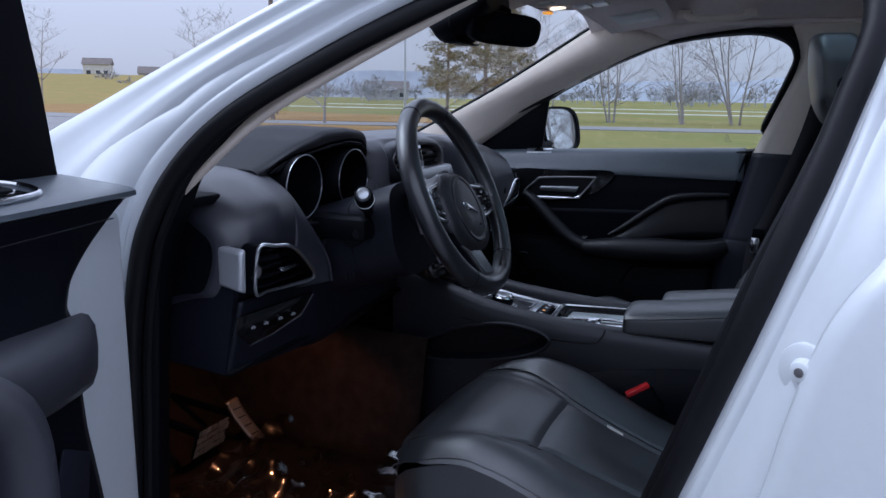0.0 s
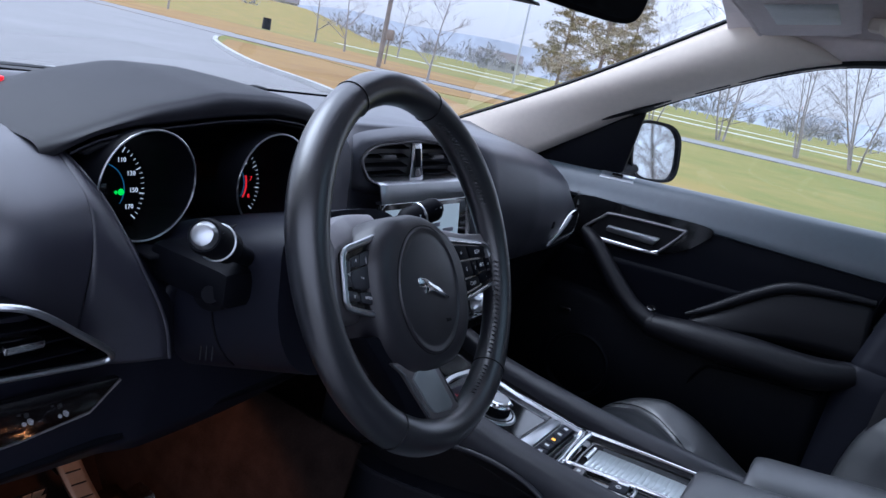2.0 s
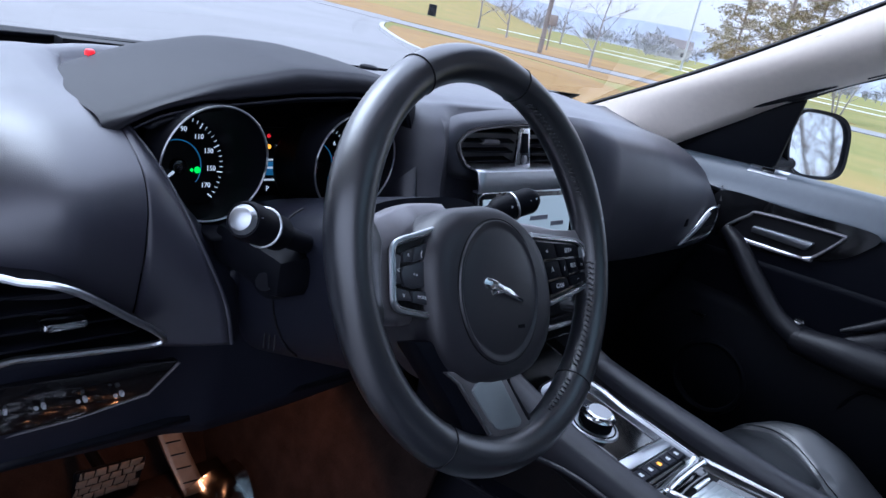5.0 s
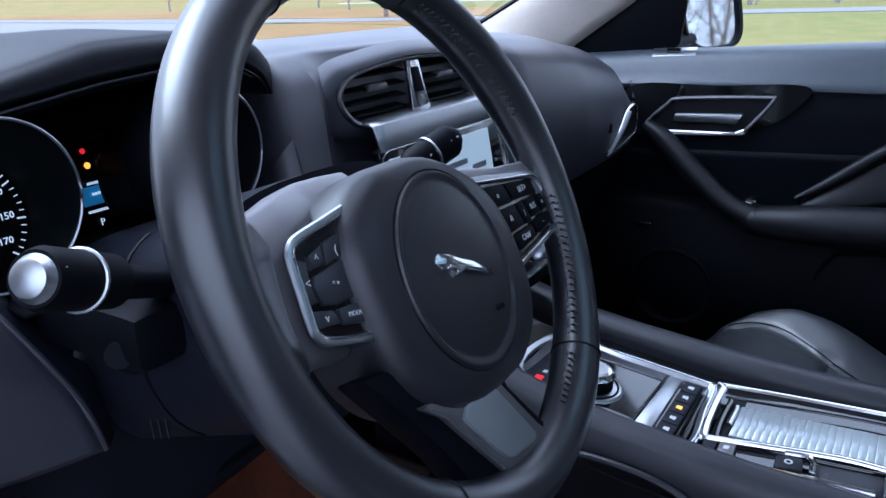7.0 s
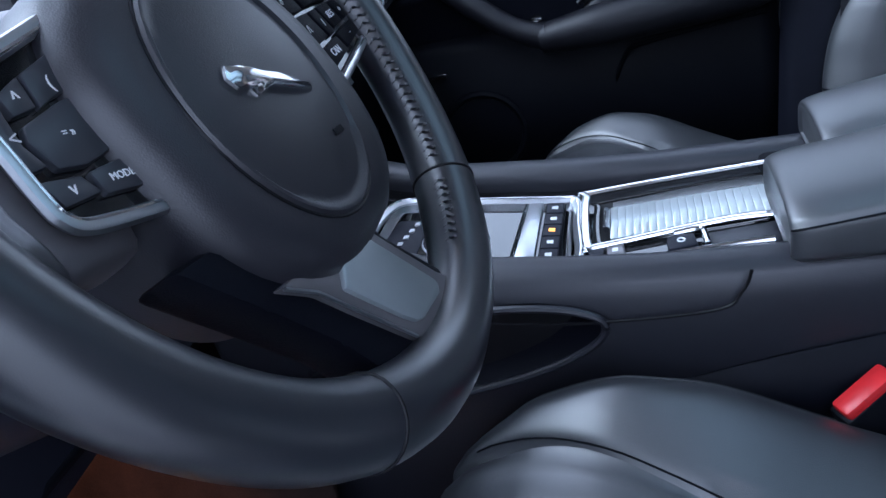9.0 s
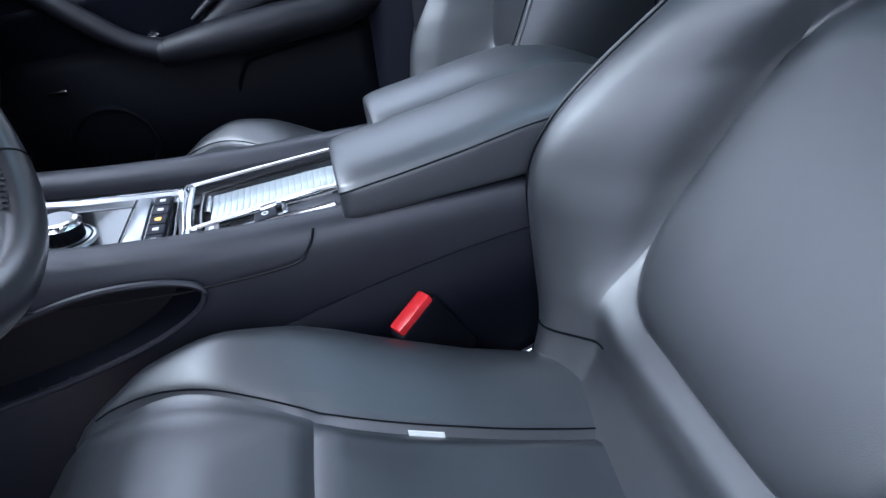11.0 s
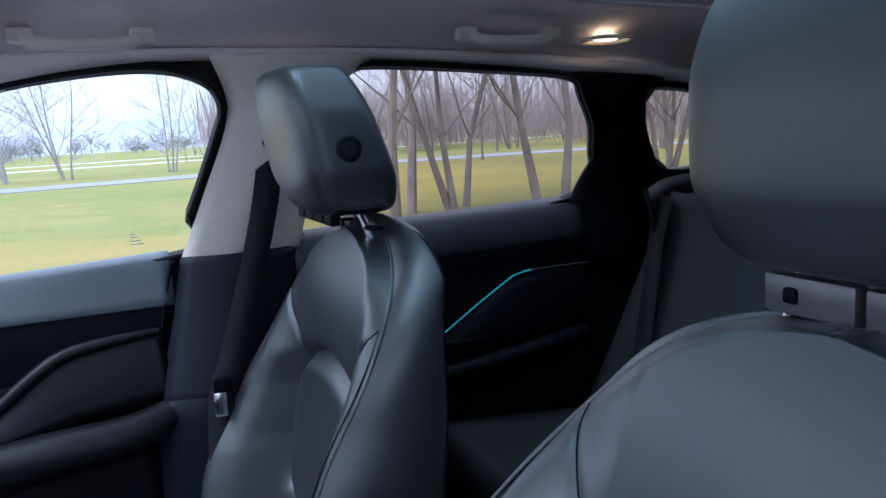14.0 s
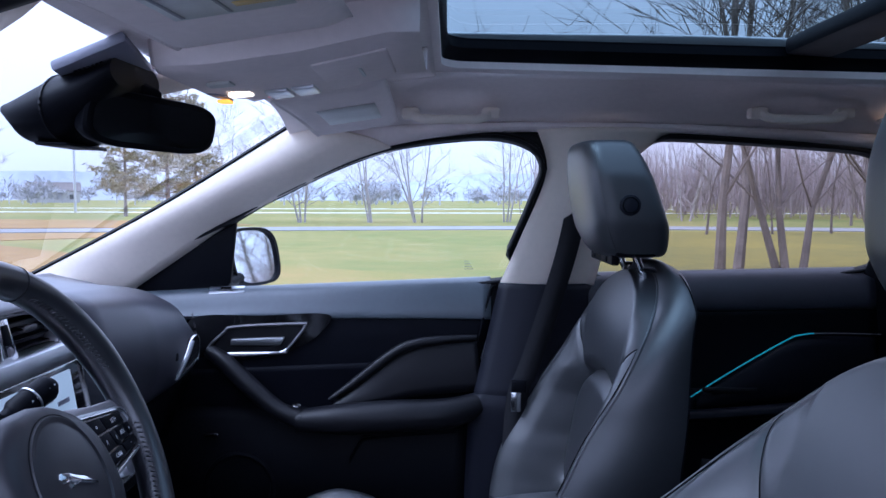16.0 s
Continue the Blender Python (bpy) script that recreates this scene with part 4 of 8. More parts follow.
        part("headrest_post", tube([(min(hx0 + 0.095, 0.132), s * 0.066, 1.085), (hx0 + 0.065, s * 0.066, hz0 + 1.16)], 0.0065, 12), CHROME, t, "chrome headrest post")
        if hx0 < 0.06:
            part("post_collar", disc((min(hx0 + 0.092, 0.130), s * 0.072, 1.112), 0.014, (0.05, 0, 1), 0.005, 20, bv=0.002), HARD, t, "black post sleeve")
    if drop == 0.0:
        part("seat_tag", prism([C(-0.375, cseam(-0.375)) + V((0, -0.002, 0.000)), C(-0.345, cseam(-0.345)) + V((0, -0.002, 0.000)), C(-0.345, cseam(-0.345)) + V((0, 0, 0.004)), C(-0.375, cseam(-0.375)) + V((0, 0, 0.004))], (0, 0.002, 0)), LABEL_W, t, "small white sewn tag")
    return t


P_BOL = [0.115, 0.139, 0.137, 0.117, 0.095, 0.077, 0.035, 0.003, -0.012, -0.02]
D_BOL = [0.0, 0.002, 0.066, 0.120, 0.134, 0.117, 0.052, -0.004, -0.020, -0.03]
pseat = seat("black leather passenger seat with a headrest", "front seats", P_BOL, 0.34, 0.19, 0.058, 0.020, -0.007, 0.045, 0.87)
pseat.matrix_basis = pose(0.543, 0.37, 0.420)
dseat = seat("black leather driver's seat with deep side bolsters", "front seats", D_BOL, 0.36, 0.79, 0.0, 0.100, 0.000)
dseat.matrix_basis = pose(0.625, -0.368, 0.412)

# rear bench
rs = thing("rear_bench", "dark cloth rear bench with tall backrest", "car seat", (1.3, 0, 0.40))
part("backrest", sheet(lambda u, v: V((1.26 + 0.24 * u + 0.03 * math.cos(9 * (v - 0.5)), (v - 0.5) * 1.26, 0.62 + 0.46 * u)), 14, 40), FABRIC, rs, solid=0.08)
part("cushion", sheet(lambda u, v: V((0.86 + 0.44 * u, (v - 0.5) * 1.26, 0.66 - 0.05 * u + 0.02 * math.cos(9 * (v - 0.5)))), 12, 30), FABRIC, rs, solid=0.08)
for y in (0.36, -0.36):
    part("headrest", box(1.44, 1.53, y - 0.13, y + 0.13, 1.07, 1.20, 0.035, seg=3), FABRIC, rs, "low cloth headrest")
part("side_wing", sheet(lambda u, v: V((1.22 + 0.26 * u + 0.02 * v, 0.50 + 0.14 * v, 0.66 + 0.44 * u - 0.03 * v)), 14, 6), FABRIC, rs, solid=0.05)
part("buckle_tab", box(1.225, 1.245, 0.44, 0.47, 0.69, 0.73, 0.004), SATIN, rs, "steel rear belt tongue")
# ---- dashboard ----
dash = thing("dashboard", "black soft-touch dashboard with stitched top", "dashboard", (-0.4, 0, 0.85))
YS = [-0.715, -0.69, -0.63, -0.562, -0.54, -0.42, -0.26, -0.20, -0.16, 0.0, 0.13, 0.18, 0.35, 0.55, 0.66, 0.705]
# columns: x and z of top edge, of the brow, of the face's middle and of its lower edge
SEC = {
    "ex": [-0.40, -0.37, -0.33, -0.32, -0.42, -0.44, -0.42, -0.30, -0.285, -0.285, -0.285, -0.29, -0.31, -0.34, -0.37, -0.39],
    "ez": [1.06, 1.075, 1.083, 1.085, 1.085, 1.10, 1.105, 1.115, 1.118, 1.116, 1.11, 1.108, 1.098, 1.070, 1.050, 1.035],
    "bx": [-0.30, -0.25, -0.215, -0.23, -0.40, -0.41, -0.40, -0.245, -0.262, -0.265, -0.262, -0.235, -0.225, -0.235, -0.27, -0.31],
    "bz": [1.02, 1.035, 1.042, 1.045, 1.07, 1.08, 1.08, 1.085, 1.085, 1.085, 1.085, 1.075, 1.055, 1.02, 0.99, 0.98],
    "fx": [-0.26, -0.225, -0.205, -0.22, -0.39, -0.40, -0.39, -0.235, -0.262, -0.268, -0.262, -0.218, -0.205, -0.215, -0.24, -0.29],
    "fz": [0.985, 0.992, 0.994, 0.994, 1.00, 1.00, 1.00, 1.02, 1.03, 1.03, 1.03, 1.00, 0.97, 0.955, 0.94, 0.93],
    "lx": [-0.28, -0.25, -0.23, -0.24, -0.38, -0.39, -0.38, -0.225, -0.245, -0.250, -0.245, -0.225, -0.225, -0.235, -0.25, -0.29],
    "lz": [0.92, 0.91, 0.905, 0.905, 0.97, 0.97, 0.97, 0.96, 0.95, 0.95, 0.95, 0.90, 0.893, 0.888, 0.885, 0.885],
}


def dash_ring(y):
    q = {k: ip(y, YS, v) for k, v in SEC.items()}
    wx = -0.66 + 0.09 * (abs(y) / 0.7) ** 2
    zt = ip(y, YS, SEC["ez"])
    pts = [(wx, 1.085), (wx + 0.10, min(1.11, zt + 0.02)), (q["ex"] - 0.06, zt + 0.004), (q["ex"], zt), ((q["ex"] + q["bx"]) / 2, (zt + q["bz"]) / 2 + 0.010), (q["bx"], q["bz"]), (q["fx"], q["fz"]), (q["lx"], q["lz"]), (q["lx"] - 0.05, q["lz"] - 0.015), (-0.5, 0.84)]
    return cr([V((a, y, b)) for a, b in pts], 46)


part("dash_pad", loft([dash_ring(y) for y in np.linspace(-0.715, 0.705, 96)], False, False), DASH, dash, solid=0.006)
bm = bmesh.new()
bm.faces.new([bm.verts.new(p + V((0, -0.002, 0))) for p in dash_ring(-0.715)])
part("dash_end", bm, HARD, dash, "black end panel of the dashboard", smooth=False, solid=0.004)
part("dash_side", prism([(-0.222, -0.704, 0.985), (-0.52, -0.704, 0.985), (-0.52, -0.704, 0.80), (-0.255, -0.704, 0.785)], (0, 0.01, 0)), KNEE, dash, "black side cover below the dashboard")
# cluster cowl: a brow over the gauges, from a pointed left tip to a rounded right end
crest_z = soft([-0.615, -0.585, -0.56, -0.52, -0.478, -0.40, -0.32, -0.25, -0.205], [1.070, 1.087, 1.096, 1.114, 1.130, 1.148, 1.149, 1.142, 1.120], 0.06)
lip_z = soft([-0.615, -0.585, -0.56, -0.535, -0.50, -0.456, -0.40, -0.33, -0.27, -0.235, -0.205], [1.045, 1.070, 1.088, 1.103, 1.114, 1.121, 1.129, 1.134, 1.128, 1.112, 1.080], 0.04)
lip_x = soft([-0.615, -0.57, -0.53, -0.46, -0.33, -0.24, -0.205], [-0.285, -0.270, -0.262, -0.252, -0.250, -0.262, -0.285], 0.08)


def cowl_ring(y):
    zc, zl, xl = crest_z(y), lip_z(y), lip_x(y)
    zl = min(zl, zc - 0.003)
    return cr([V((-0.50, y, zc - 0.020)), V((-0.45, y, zc - 0.003)), V((-0.40, y, zc)), V((-0.33, y, zc - 0.001)), V((xl - 0.022, y, zc - 0.002)), V((xl - 0.009, y, zc - 0.005)), V((xl - 0.003, y, zl * 0.35 + zc * 0.65 - 0.004)), V((xl - 0.002, y, zl - 0.002)), V((xl - 0.007, y, zl - 0.008)), V((xl - 0.05, y, zl - 0.018)), V((-0.37, y, zl - 0.030))], 44)


part("cluster_cowl", loft([cowl_ring(y) for y in np.linspace(-0.580, -0.207, 70)], False, False), COWL, dash, "arched cowl over the instruments", auto=70)
bm = bmesh.new()
bm.faces.new([bm.verts.new(p + V((0, -0.0005, 0))) for p in cowl_ring(-0.207)])
part("cowl_end", bm, COWL, dash, "rounded end of the cowl", smooth=False, solid=0.002)
part("cowl_line", tube([V((lip_x(y) - 0.004, y, min(lip_z(y), crest_z(y) - 0.003) - 0.012)) for y in np.linspace(-0.555, -0.225, 50)], 0.0013, 5), KNEE, dash)
# cheek between the cowl and the door, and the shelf under the gauges
CK_L = [(-0.285, -0.556, 1.080), (-0.250, -0.538, 1.048), (-0.228, -0.514, 0.998), (-0.207, -0.488, 0.936), (-0.205, -0.476, 0.890)]
CK_R = [(-0.320, -0.535, 1.066), (-0.272, -0.515, 1.021), (-0.256, -0.490, 0.990), (-0.228, -0.470, 0.955), (-0.216, -0.464, 0.890)]
part("cluster_cheek", ribbon(CK_L, CK_R, 28, 8), KNEE, dash, "flat side of the gauge recess", solid=0.004)
part("lobe_side", ribbon([(-0.285, -0.562, 1.080), (-0.232, -0.561, 1.045), (-0.219, -0.561, 0.995), (-0.228, -0.561, 0.938), (-0.240, -0.561, 0.890)], CK_L, 28, 8, (0.004, 0, 0)), DASH, dash, "rounded end of the dash beside the gauges", solid=0.003)
part("cheek_edge", tube(cr(CK_L, 28), 0.0025, 8), DASH, dash)
part("recess_roof", sheet(lambda u, v: V((-0.262 - 0.13 * u, -0.545 + 0.290 * v, min(lip_z(-0.545 + 0.290 * v), crest_z(-0.545 + 0.290 * v) - 0.003) - 0.016 - 0.012 * u)), 4, 30), HARD, dash, "black lining under the cowl", solid=0.003)
part("gauge_shelf", sheet(lambda u, v: V((-0.37 + 0.15 * u, -0.50 + 0.28 * v, 0.988 + 0.004 * u)), 4, 8), HARD, dash, "black shelf under the gauges", solid=0.004)
part("recess_end", ribbon([(-0.272, -0.206, 1.075), (-0.255, -0.215, 1.02), (-0.23, -0.225, 0.97)], [(-0.39, -0.225, 1.09), (-0.39, -0.235, 1.03), (-0.39, -0.24, 0.97)], 10, 4), DASH, dash, solid=0.004)
# instrument panel
clus = thing("instrument_cluster", "black instrument cluster with two ringed dials, lit", "instrument cluster", (-0.29, -0.385, 1.0))
part("backing", sheet(lambda u, v: V((-0.362 + 0.02 * u, -0.545 + 0.33 * v, min(lip_z(-0.545 + 0.33 * v) - 0.012, 1.105) * (1 - u) + 0.98 * u)), 6, 24), HARD, clus, solid=0.004)
AX = V((1, 0, 0.16)).normalized()
UP = V((-0.16, 0, 1)).normalized()


def on_dial(c, r, deg, h):
    """Clock-face place: degrees clockwise from the top, seen by the driver."""
    return c + AX * h + UP * r * math.cos(radians(deg)) + V((0, 1, 0)) * r * math.sin(radians(deg))


def write(text, size, at_, right, up, material, parent, name="numeral", depth=0.0004):
    """Raised lettering with the built-in font, turned into a mesh."""
    cu = bpy.data.curves.new(name, "FONT")
    cu.body, cu.size, cu.align_x, cu.align_y, cu.extrude, cu.resolution_u = text, size, "CENTER", "CENTER", depth, 2
    tmp = new("tmp_text", cu)
    me = tmp.to_mesh()
    bm = bmesh.new()
    bm.from_mesh(me)
    tmp.to_mesh_clear()
    bpy.data.objects.remove(tmp)
    r, u = V(right).normalized(), V(up).normalized()
    n = r.cross(u)
    m = Matrix.Translation(at_) @ Matrix((r, u, n)).transposed().to_4x4()
    bmesh.ops.transform(bm, matrix=m, verts=bm.verts)
    return part(name, bm, material, parent, smooth=False)


def dial(c, marks, needle, red):
    c = V(c)
    f = c - AX * 0.062 - UP * 0.010
    part("dial_face", disc(f - AX * 0.004, 0.0525, AX, 0.004, 48), DISPLAY, clus, "black dial face")
    # hooded tube, deeper at the top
    rings = []
    for k in range(48):
        a = 7.5 * k
        dep = 0.022 * (0.5 + 0.5 * math.cos(radians(a)))
        rings.append([on_dial(f, 0.052, a, 0.0), on_dial(c, 0.0525, a, dep - 0.002), on_dial(c, 0.0540, a, dep), on_dial(c, 0.0555, a, dep - 0.002), on_dial(c, 0.0585, a, -0.018)])
    part("dial_hood", loft(rings + rings[:1], False, False), HARD, clus, "black hooded dial tube")
    part("dial_ring", tube([on_dial(c, 0.0540, 6 * k, 0.0005 + 0.022 * (0.5 + 0.5 * math.cos(radians(6 * k)))) for k in range(60)], 0.0011, 6, True), SATIN, clus, "thin bright dial ring")
    for k in range(41):
        a = -130 + 6.5 * k
        hot = False
        w = 0.0007 if k % 5 == 0 else 0.0004
        L = 0.006 if k % 5 == 0 else 0.0035
        part("dial_tick", tube([on_dial(f, 0.050, a, 0.001), on_dial(f, 0.050 - L, a, 0.001)], w, 4), L_RED if hot else L_WHITE, clus)
    for txt, a in marks:
        write(txt, 0.0072, on_dial(f, 0.037, a, 0.001), (0, 1, 0), UP, L_RED if red and a > 70 else L_WHITE, clus)
    if red:
        part("red_arc", tube([on_dial(f, 0.029, a, 0.001) for a in range(72, 128, 6)], 0.0012, 4), L_RED, clus, "red limit arc")
    part("dial_arc", tube([on_dial(f, 0.026, a, 0.0005) for a in range(-130, 131, 6)], 0.0006, 4), L_BLUE, clus, "thin blue arc")
    part("needle", tube([on_dial(f, 0.006, needle, 0.006), on_dial(f, 0.036, needle, 0.006)], [0.0015, 0.0008], 6), L_WHITE, clus, "white needle")
    part("needle_cap", disc(f, 0.008, AX, 0.008, 20, bv=0.002), GLOSS, clus)


D1, D2 = V((-0.262, -0.485, 1.050)), V((-0.262, -0.318, 1.050))
dial(D1, [("110", 38), ("130", 66), ("150", 94), ("170", 122), ("90", 10), ("70", -20), ("50", -48), ("30", -78), ("10", -108)], -128, False)
dial(D2, [("6", 48), ("7", 82), ("8", 116), ("5", 14), ("4", -18), ("3", -50), ("2", -82), ("1", -114)], -118, True)
part("beam_lamp", disc(on_dial(D1 - AX * 0.062 - UP * 0.010, 0.022, 100, 0.001), 0.0034, AX, 0.001, 12), L_GREEN, clus, "green headlamp tell-tale")
part("beam_bars", disc(on_dial(D1 - AX * 0.062 - UP * 0.010, 0.016, 104, 0.001), 0.0020, AX, 0.001, 4), L_GREEN, clus)
mid = V((-0.345, -0.362, 1.032))
part("centre_display", prism([mid + V((0, -0.026, 0.035)), mid + V((0, 0.026, 0.035)), mid + V((0.006, 0.026, -0.04)), mid + V((0.006, -0.026, -0.04))], (0.002, 0, 0)), DISPLAY, clus, "dark centre display")
part("blue_tile", prism([mid + V((0.003, -0.016, 0.005)), mid + V((0.003, 0.014, 0.005)), mid + V((0.006, 0.014, -0.018)), mid + V((0.006, -0.016, -0.018))], (0.001, 0, 0)), L_BLUE, clus, "blue message tile")
part("warning_lamp", disc(mid + V((0.004, -0.008, 0.026)), 0.0022, AX, 0.001, 8), L_RED, clus, "red warning lamp")
part("frost_lamp", disc(mid + V((0.004, -0.006, 0.014)), 0.0026, AX, 0.001, 8), L_AMBER, clus, "amber frost lamp")
write("34°F", 0.0055, mid + V((0.006, 0.008, 0.0145)), (0, 1, 0), UP, L_WHITE, clus)
write("P", 0.008, mid + V((0.009, -0.004, -0.033)), (0, 1, 0), UP, L_WHITE, clus)
for dz, w in ((-0.024, 0.014), (-0.010, 0.008), (-0.001, 0.011)):
    part("text_bar", box(mid.x + 0.007, mid.x + 0.008, mid.y - w, mid.y + w * 0.6, mid.z + dz, mid.z + dz + 0.002), L_WHITE, clus)
part("fuel_arc", tube([mid + V((0.006, 0.018 + 0.006 * math.cos(a), -0.005 + 0.02 * math.sin(a))) for a in np.linspace(-1.4, 1.4, 12)], 0.0008, 4), L_WHITE, clus)

# outer left vent with its bright end block
lv = thing("side_air_vent", "satin-edged wedge air vent with black vanes", "air vent", (-0.21, -0.63, 0.91))
part("end_block", loft([[V(p) for p in r] for r in ([(-0.252, -0.700, 0.990), (-0.200, -0.712, 0.988), (-0.205, -0.708, 0.919), (-0.256, -0.698, 0.925)], [(-0.250, -0.716, 0.986), (-0.204, -0.722, 0.983), (-0.209, -0.720, 0.925), (-0.253, -0.714, 0.930)])]), SILVER, lv, "satin silver end block", bevel=0.004)
VO = cr([(-0.194, -0.692, 0.985), (-0.182, -0.668, 0.987), (-0.172, -0.640, 0.982), (-0.176, -0.600, 0.955), (-0.190, -0.553, 0.916), (-0.198, -0.60, 0.912), (-0.204, -0.66, 0.914), (-0.203, -0.690, 0.918)], 56, True)
part("vent_frame", tube(VO, 0.0030, 8, True), SATIN, lv, "bright chrome vent frame")
bm = bmesh.new()
bm.faces.new([bm.verts.new(p + V((-0.03, 0, 0))) for p in VO])
part("vent_back", bm, HARD, lv, smooth=False)
part("vent_throat", loft([VO, [p + V((-0.03, 0, 0)) for p in VO]], True, False), HARD, lv)
for k in range(4):
    z = 0.927 + 0.0145 * k
    y1 = ip(z, [0.916, 0.955, 0.982], [-0.565, -0.603, -0.645])
    part("vane", box(-0.222, -0.194, -0.688, y1, z - 0.0012, z + 0.0012, 0.0008), HARD, lv, "black vane")
part("vane_tab", box(-0.196, -0.178, -0.655, -0.622, 0.945, 0.953, 0.003), CHROME, lv, "small bright slider tab")
part("thumbwheel", disc((-0.202, -0.694, 0.951), 0.011, (0, 1, 0), 0.006, 20, bv=0.002), GREYMET, lv, "ridged grey thumbwheel")
# lamp switch panel below it
sp = thing("switch_panel", "black switch panel with small white symbols", "switch panel", (-0.23, -0.59, 0.82))
part("panel", prism([(-0.226, -0.700, 0.880), (-0.210, -0.525, 0.880), (-0.222, -0.545, 0.845), (-0.240, -0.600, 0.825), (-0.248, -0.700, 0.818)], (-0.01, 0, 0), bv=0.002), GLOSS, sp)
part("edge_line", tube([(-0.213, -0.523, 0.876), (-0.224, -0.545, 0.843), (-0.242, -0.602, 0.823), (-0.248, -0.68, 0.817)], 0.0014, 5), GREYMET, sp)
for i, y in enumerate((-0.668, -0.64, -0.608, -0.578)):
    part("symbol", disc((-0.231 + 0.004 * i, y, 0.853), 0.0018, (1, 0, 0.1), 0.002, 6), BAR_INK, sp)
    part("symbol_bar", box(-0.234 + 0.004 * i, -0.229 + 0.004 * i, y + 0.005, y + 0.0075, 0.851, 0.855), BAR_INK, sp)

# knee panel and column shroud
part("knee_panel", sheet(lambda u, v: V((-0.215 - 0.03 * u - 0.02 * v - ip(v, [0.34, 0.40], [0.012, 0.0]), -0.70 + 0.58 * v, ip(v, [0.36, 0.40], [0.902, 0.985]) * (1 - u) + 0.785 * u - 0.02 * math.sin(math.pi * v) * (u if v < 0.4 else 1))), 12, 60), KNEE, dash, "black lower knee panel", solid=0.008)
part("knee_underside", sheet(lambda u, v: V((-0.25 - 0.35 * u, -0.70 + 0.58 * v, 0.785 + 0.03 * u)), 6, 8), HARD, dash, solid=0.008)
col = thing("steering_column", "black steering column shroud with two stalks", "steering column", (-0.15, -0.355, 0.95))
def shroud(u, v):
    a = 2 * math.pi * v
    w, h = 0.100 + 0.012 * (1 - u), 0.062
    cx, cz = -0.27 + 0.17 * u, 0.955 + 0.055 * u
    ca, sa = math.cos(a), math.sin(a)
    return V((cx - 0.03 * sa * 0.5, -0.355 + w * abs(ca) ** 0.7 * (1 if ca > 0 else -1), cz + h * abs(sa) ** 0.7 * (0.8 if sa > 0 else -1.85)))
part("shroud", loft([[shroud(u / 10, v / 40) for v in range(40)] for u in range(11)]), KNEE, col, "matte black shroud")
part("shroud_seam", tube([shroud(0.55, v / 40) + V((0, -0.001, 0)) for v in range(14, 27)], 0.0012, 5), RUBBER, col)
for k in range(3):
    q_ = shroud(0.40 + 0.045 * k, 0.60)
    part("vent_slot", tube([q_ + V((0, -0.001, 0.012)), q_ + V((0.001, -0.001, -0.012))], 0.0008, 5), ARM, col)
part("column_recess", box(-0.24, -0.13, -0.49, -0.43, 0.965, 1.005, 0.012), HARD, col, "stalk gaiter")


def stalk(p0, p1, knob, k_=1.0):
    p0, p1 = V(p0), V(p1)
    d = (p1 - p0).normalized()
    part("stalk_arm", tube([p0, p0.lerp(p1, 0.55)], [0.010 * k_, 0.012 * k_], 12), MATTE, col, "black stalk arm")
    part("stalk_grip", tube([p0.lerp(p1, 0.5), p0.lerp(p1, 0.56), p0.lerp(p1, 0.93), p0.lerp(p1, 0.97)], [0.012 * k_, 0.0175 * k_, 0.0185 * k_, 0.016 * k_], 24), HARD, col, "ribbed black stalk grip")
    part("stalk_band", ring(p0.lerp(p1, 0.74), 0.0185 * k_, d, 0.0016 * k_, 24), SATIN, col, "silver band")
    part("stalk_cap", disc(p0.lerp(p1, 0.95), 0.0165 * k_, d, 0.010 * k_, 24, r2=0.012 * k_, bv=0.004 * k_), knob, col, "round end cap")
    side = V((0.9, 0, 0.42))
    for k, f in enumerate((0.62, 0.68, 0.83, 0.89)):
        c = p0.lerp(p1, f) + side.normalized() * 0.0182 * k_
        part("stalk_mark", box(c.x - 0.0006, c.x + 0.0006, c.y - 0.0012, c.y + 0.0012, c.z - 0.004, c.z + 0.002), WHITE_INK, col)


stalk((-0.15, -0.44, 1.005), (-0.096, -0.556, 1.058), SATIN, 0.82)
stalk((-0.15, -0.27, 1.01), (-0.118, -0.168, 1.050), HARD, 0.80)
part("shift_paddle", prism([(-0.06, -0.478, 1.06), (-0.055, -0.462, 1.07), (-0.035, -0.462, 0.99), (-0.035, -0.476, 0.985)], (0.006, 0, 0), bv=0.002), GREYMET, col, "grey gear paddle")
part("adjust_socket", disc((-0.17, -0.462, 0.972), 0.020, (0.5, -1, 0), 0.012, 20, bv=0.004), HARD, col, "round black socket")
part("adjust_lever", tube([(-0.165, -0.47, 0.974), (-0.145, -0.492, 0.980)], [0.010, 0.008], 10), MATTE, col, "column adjuster knob")

# centre vents, screen and controls
cv = thing("centre_air_vent", "black twin air vent with a silver centre bar", "air vent", (-0.23, -0.02, 1.04))
def cvp(y, z, d=0.0):
    """Face of the centre stack: leans forward as it rises."""
    return V((-0.250 - 0.06 * (z - 1.07) - 0.12 * (y + 0.04) ** 2 + d, y, z))


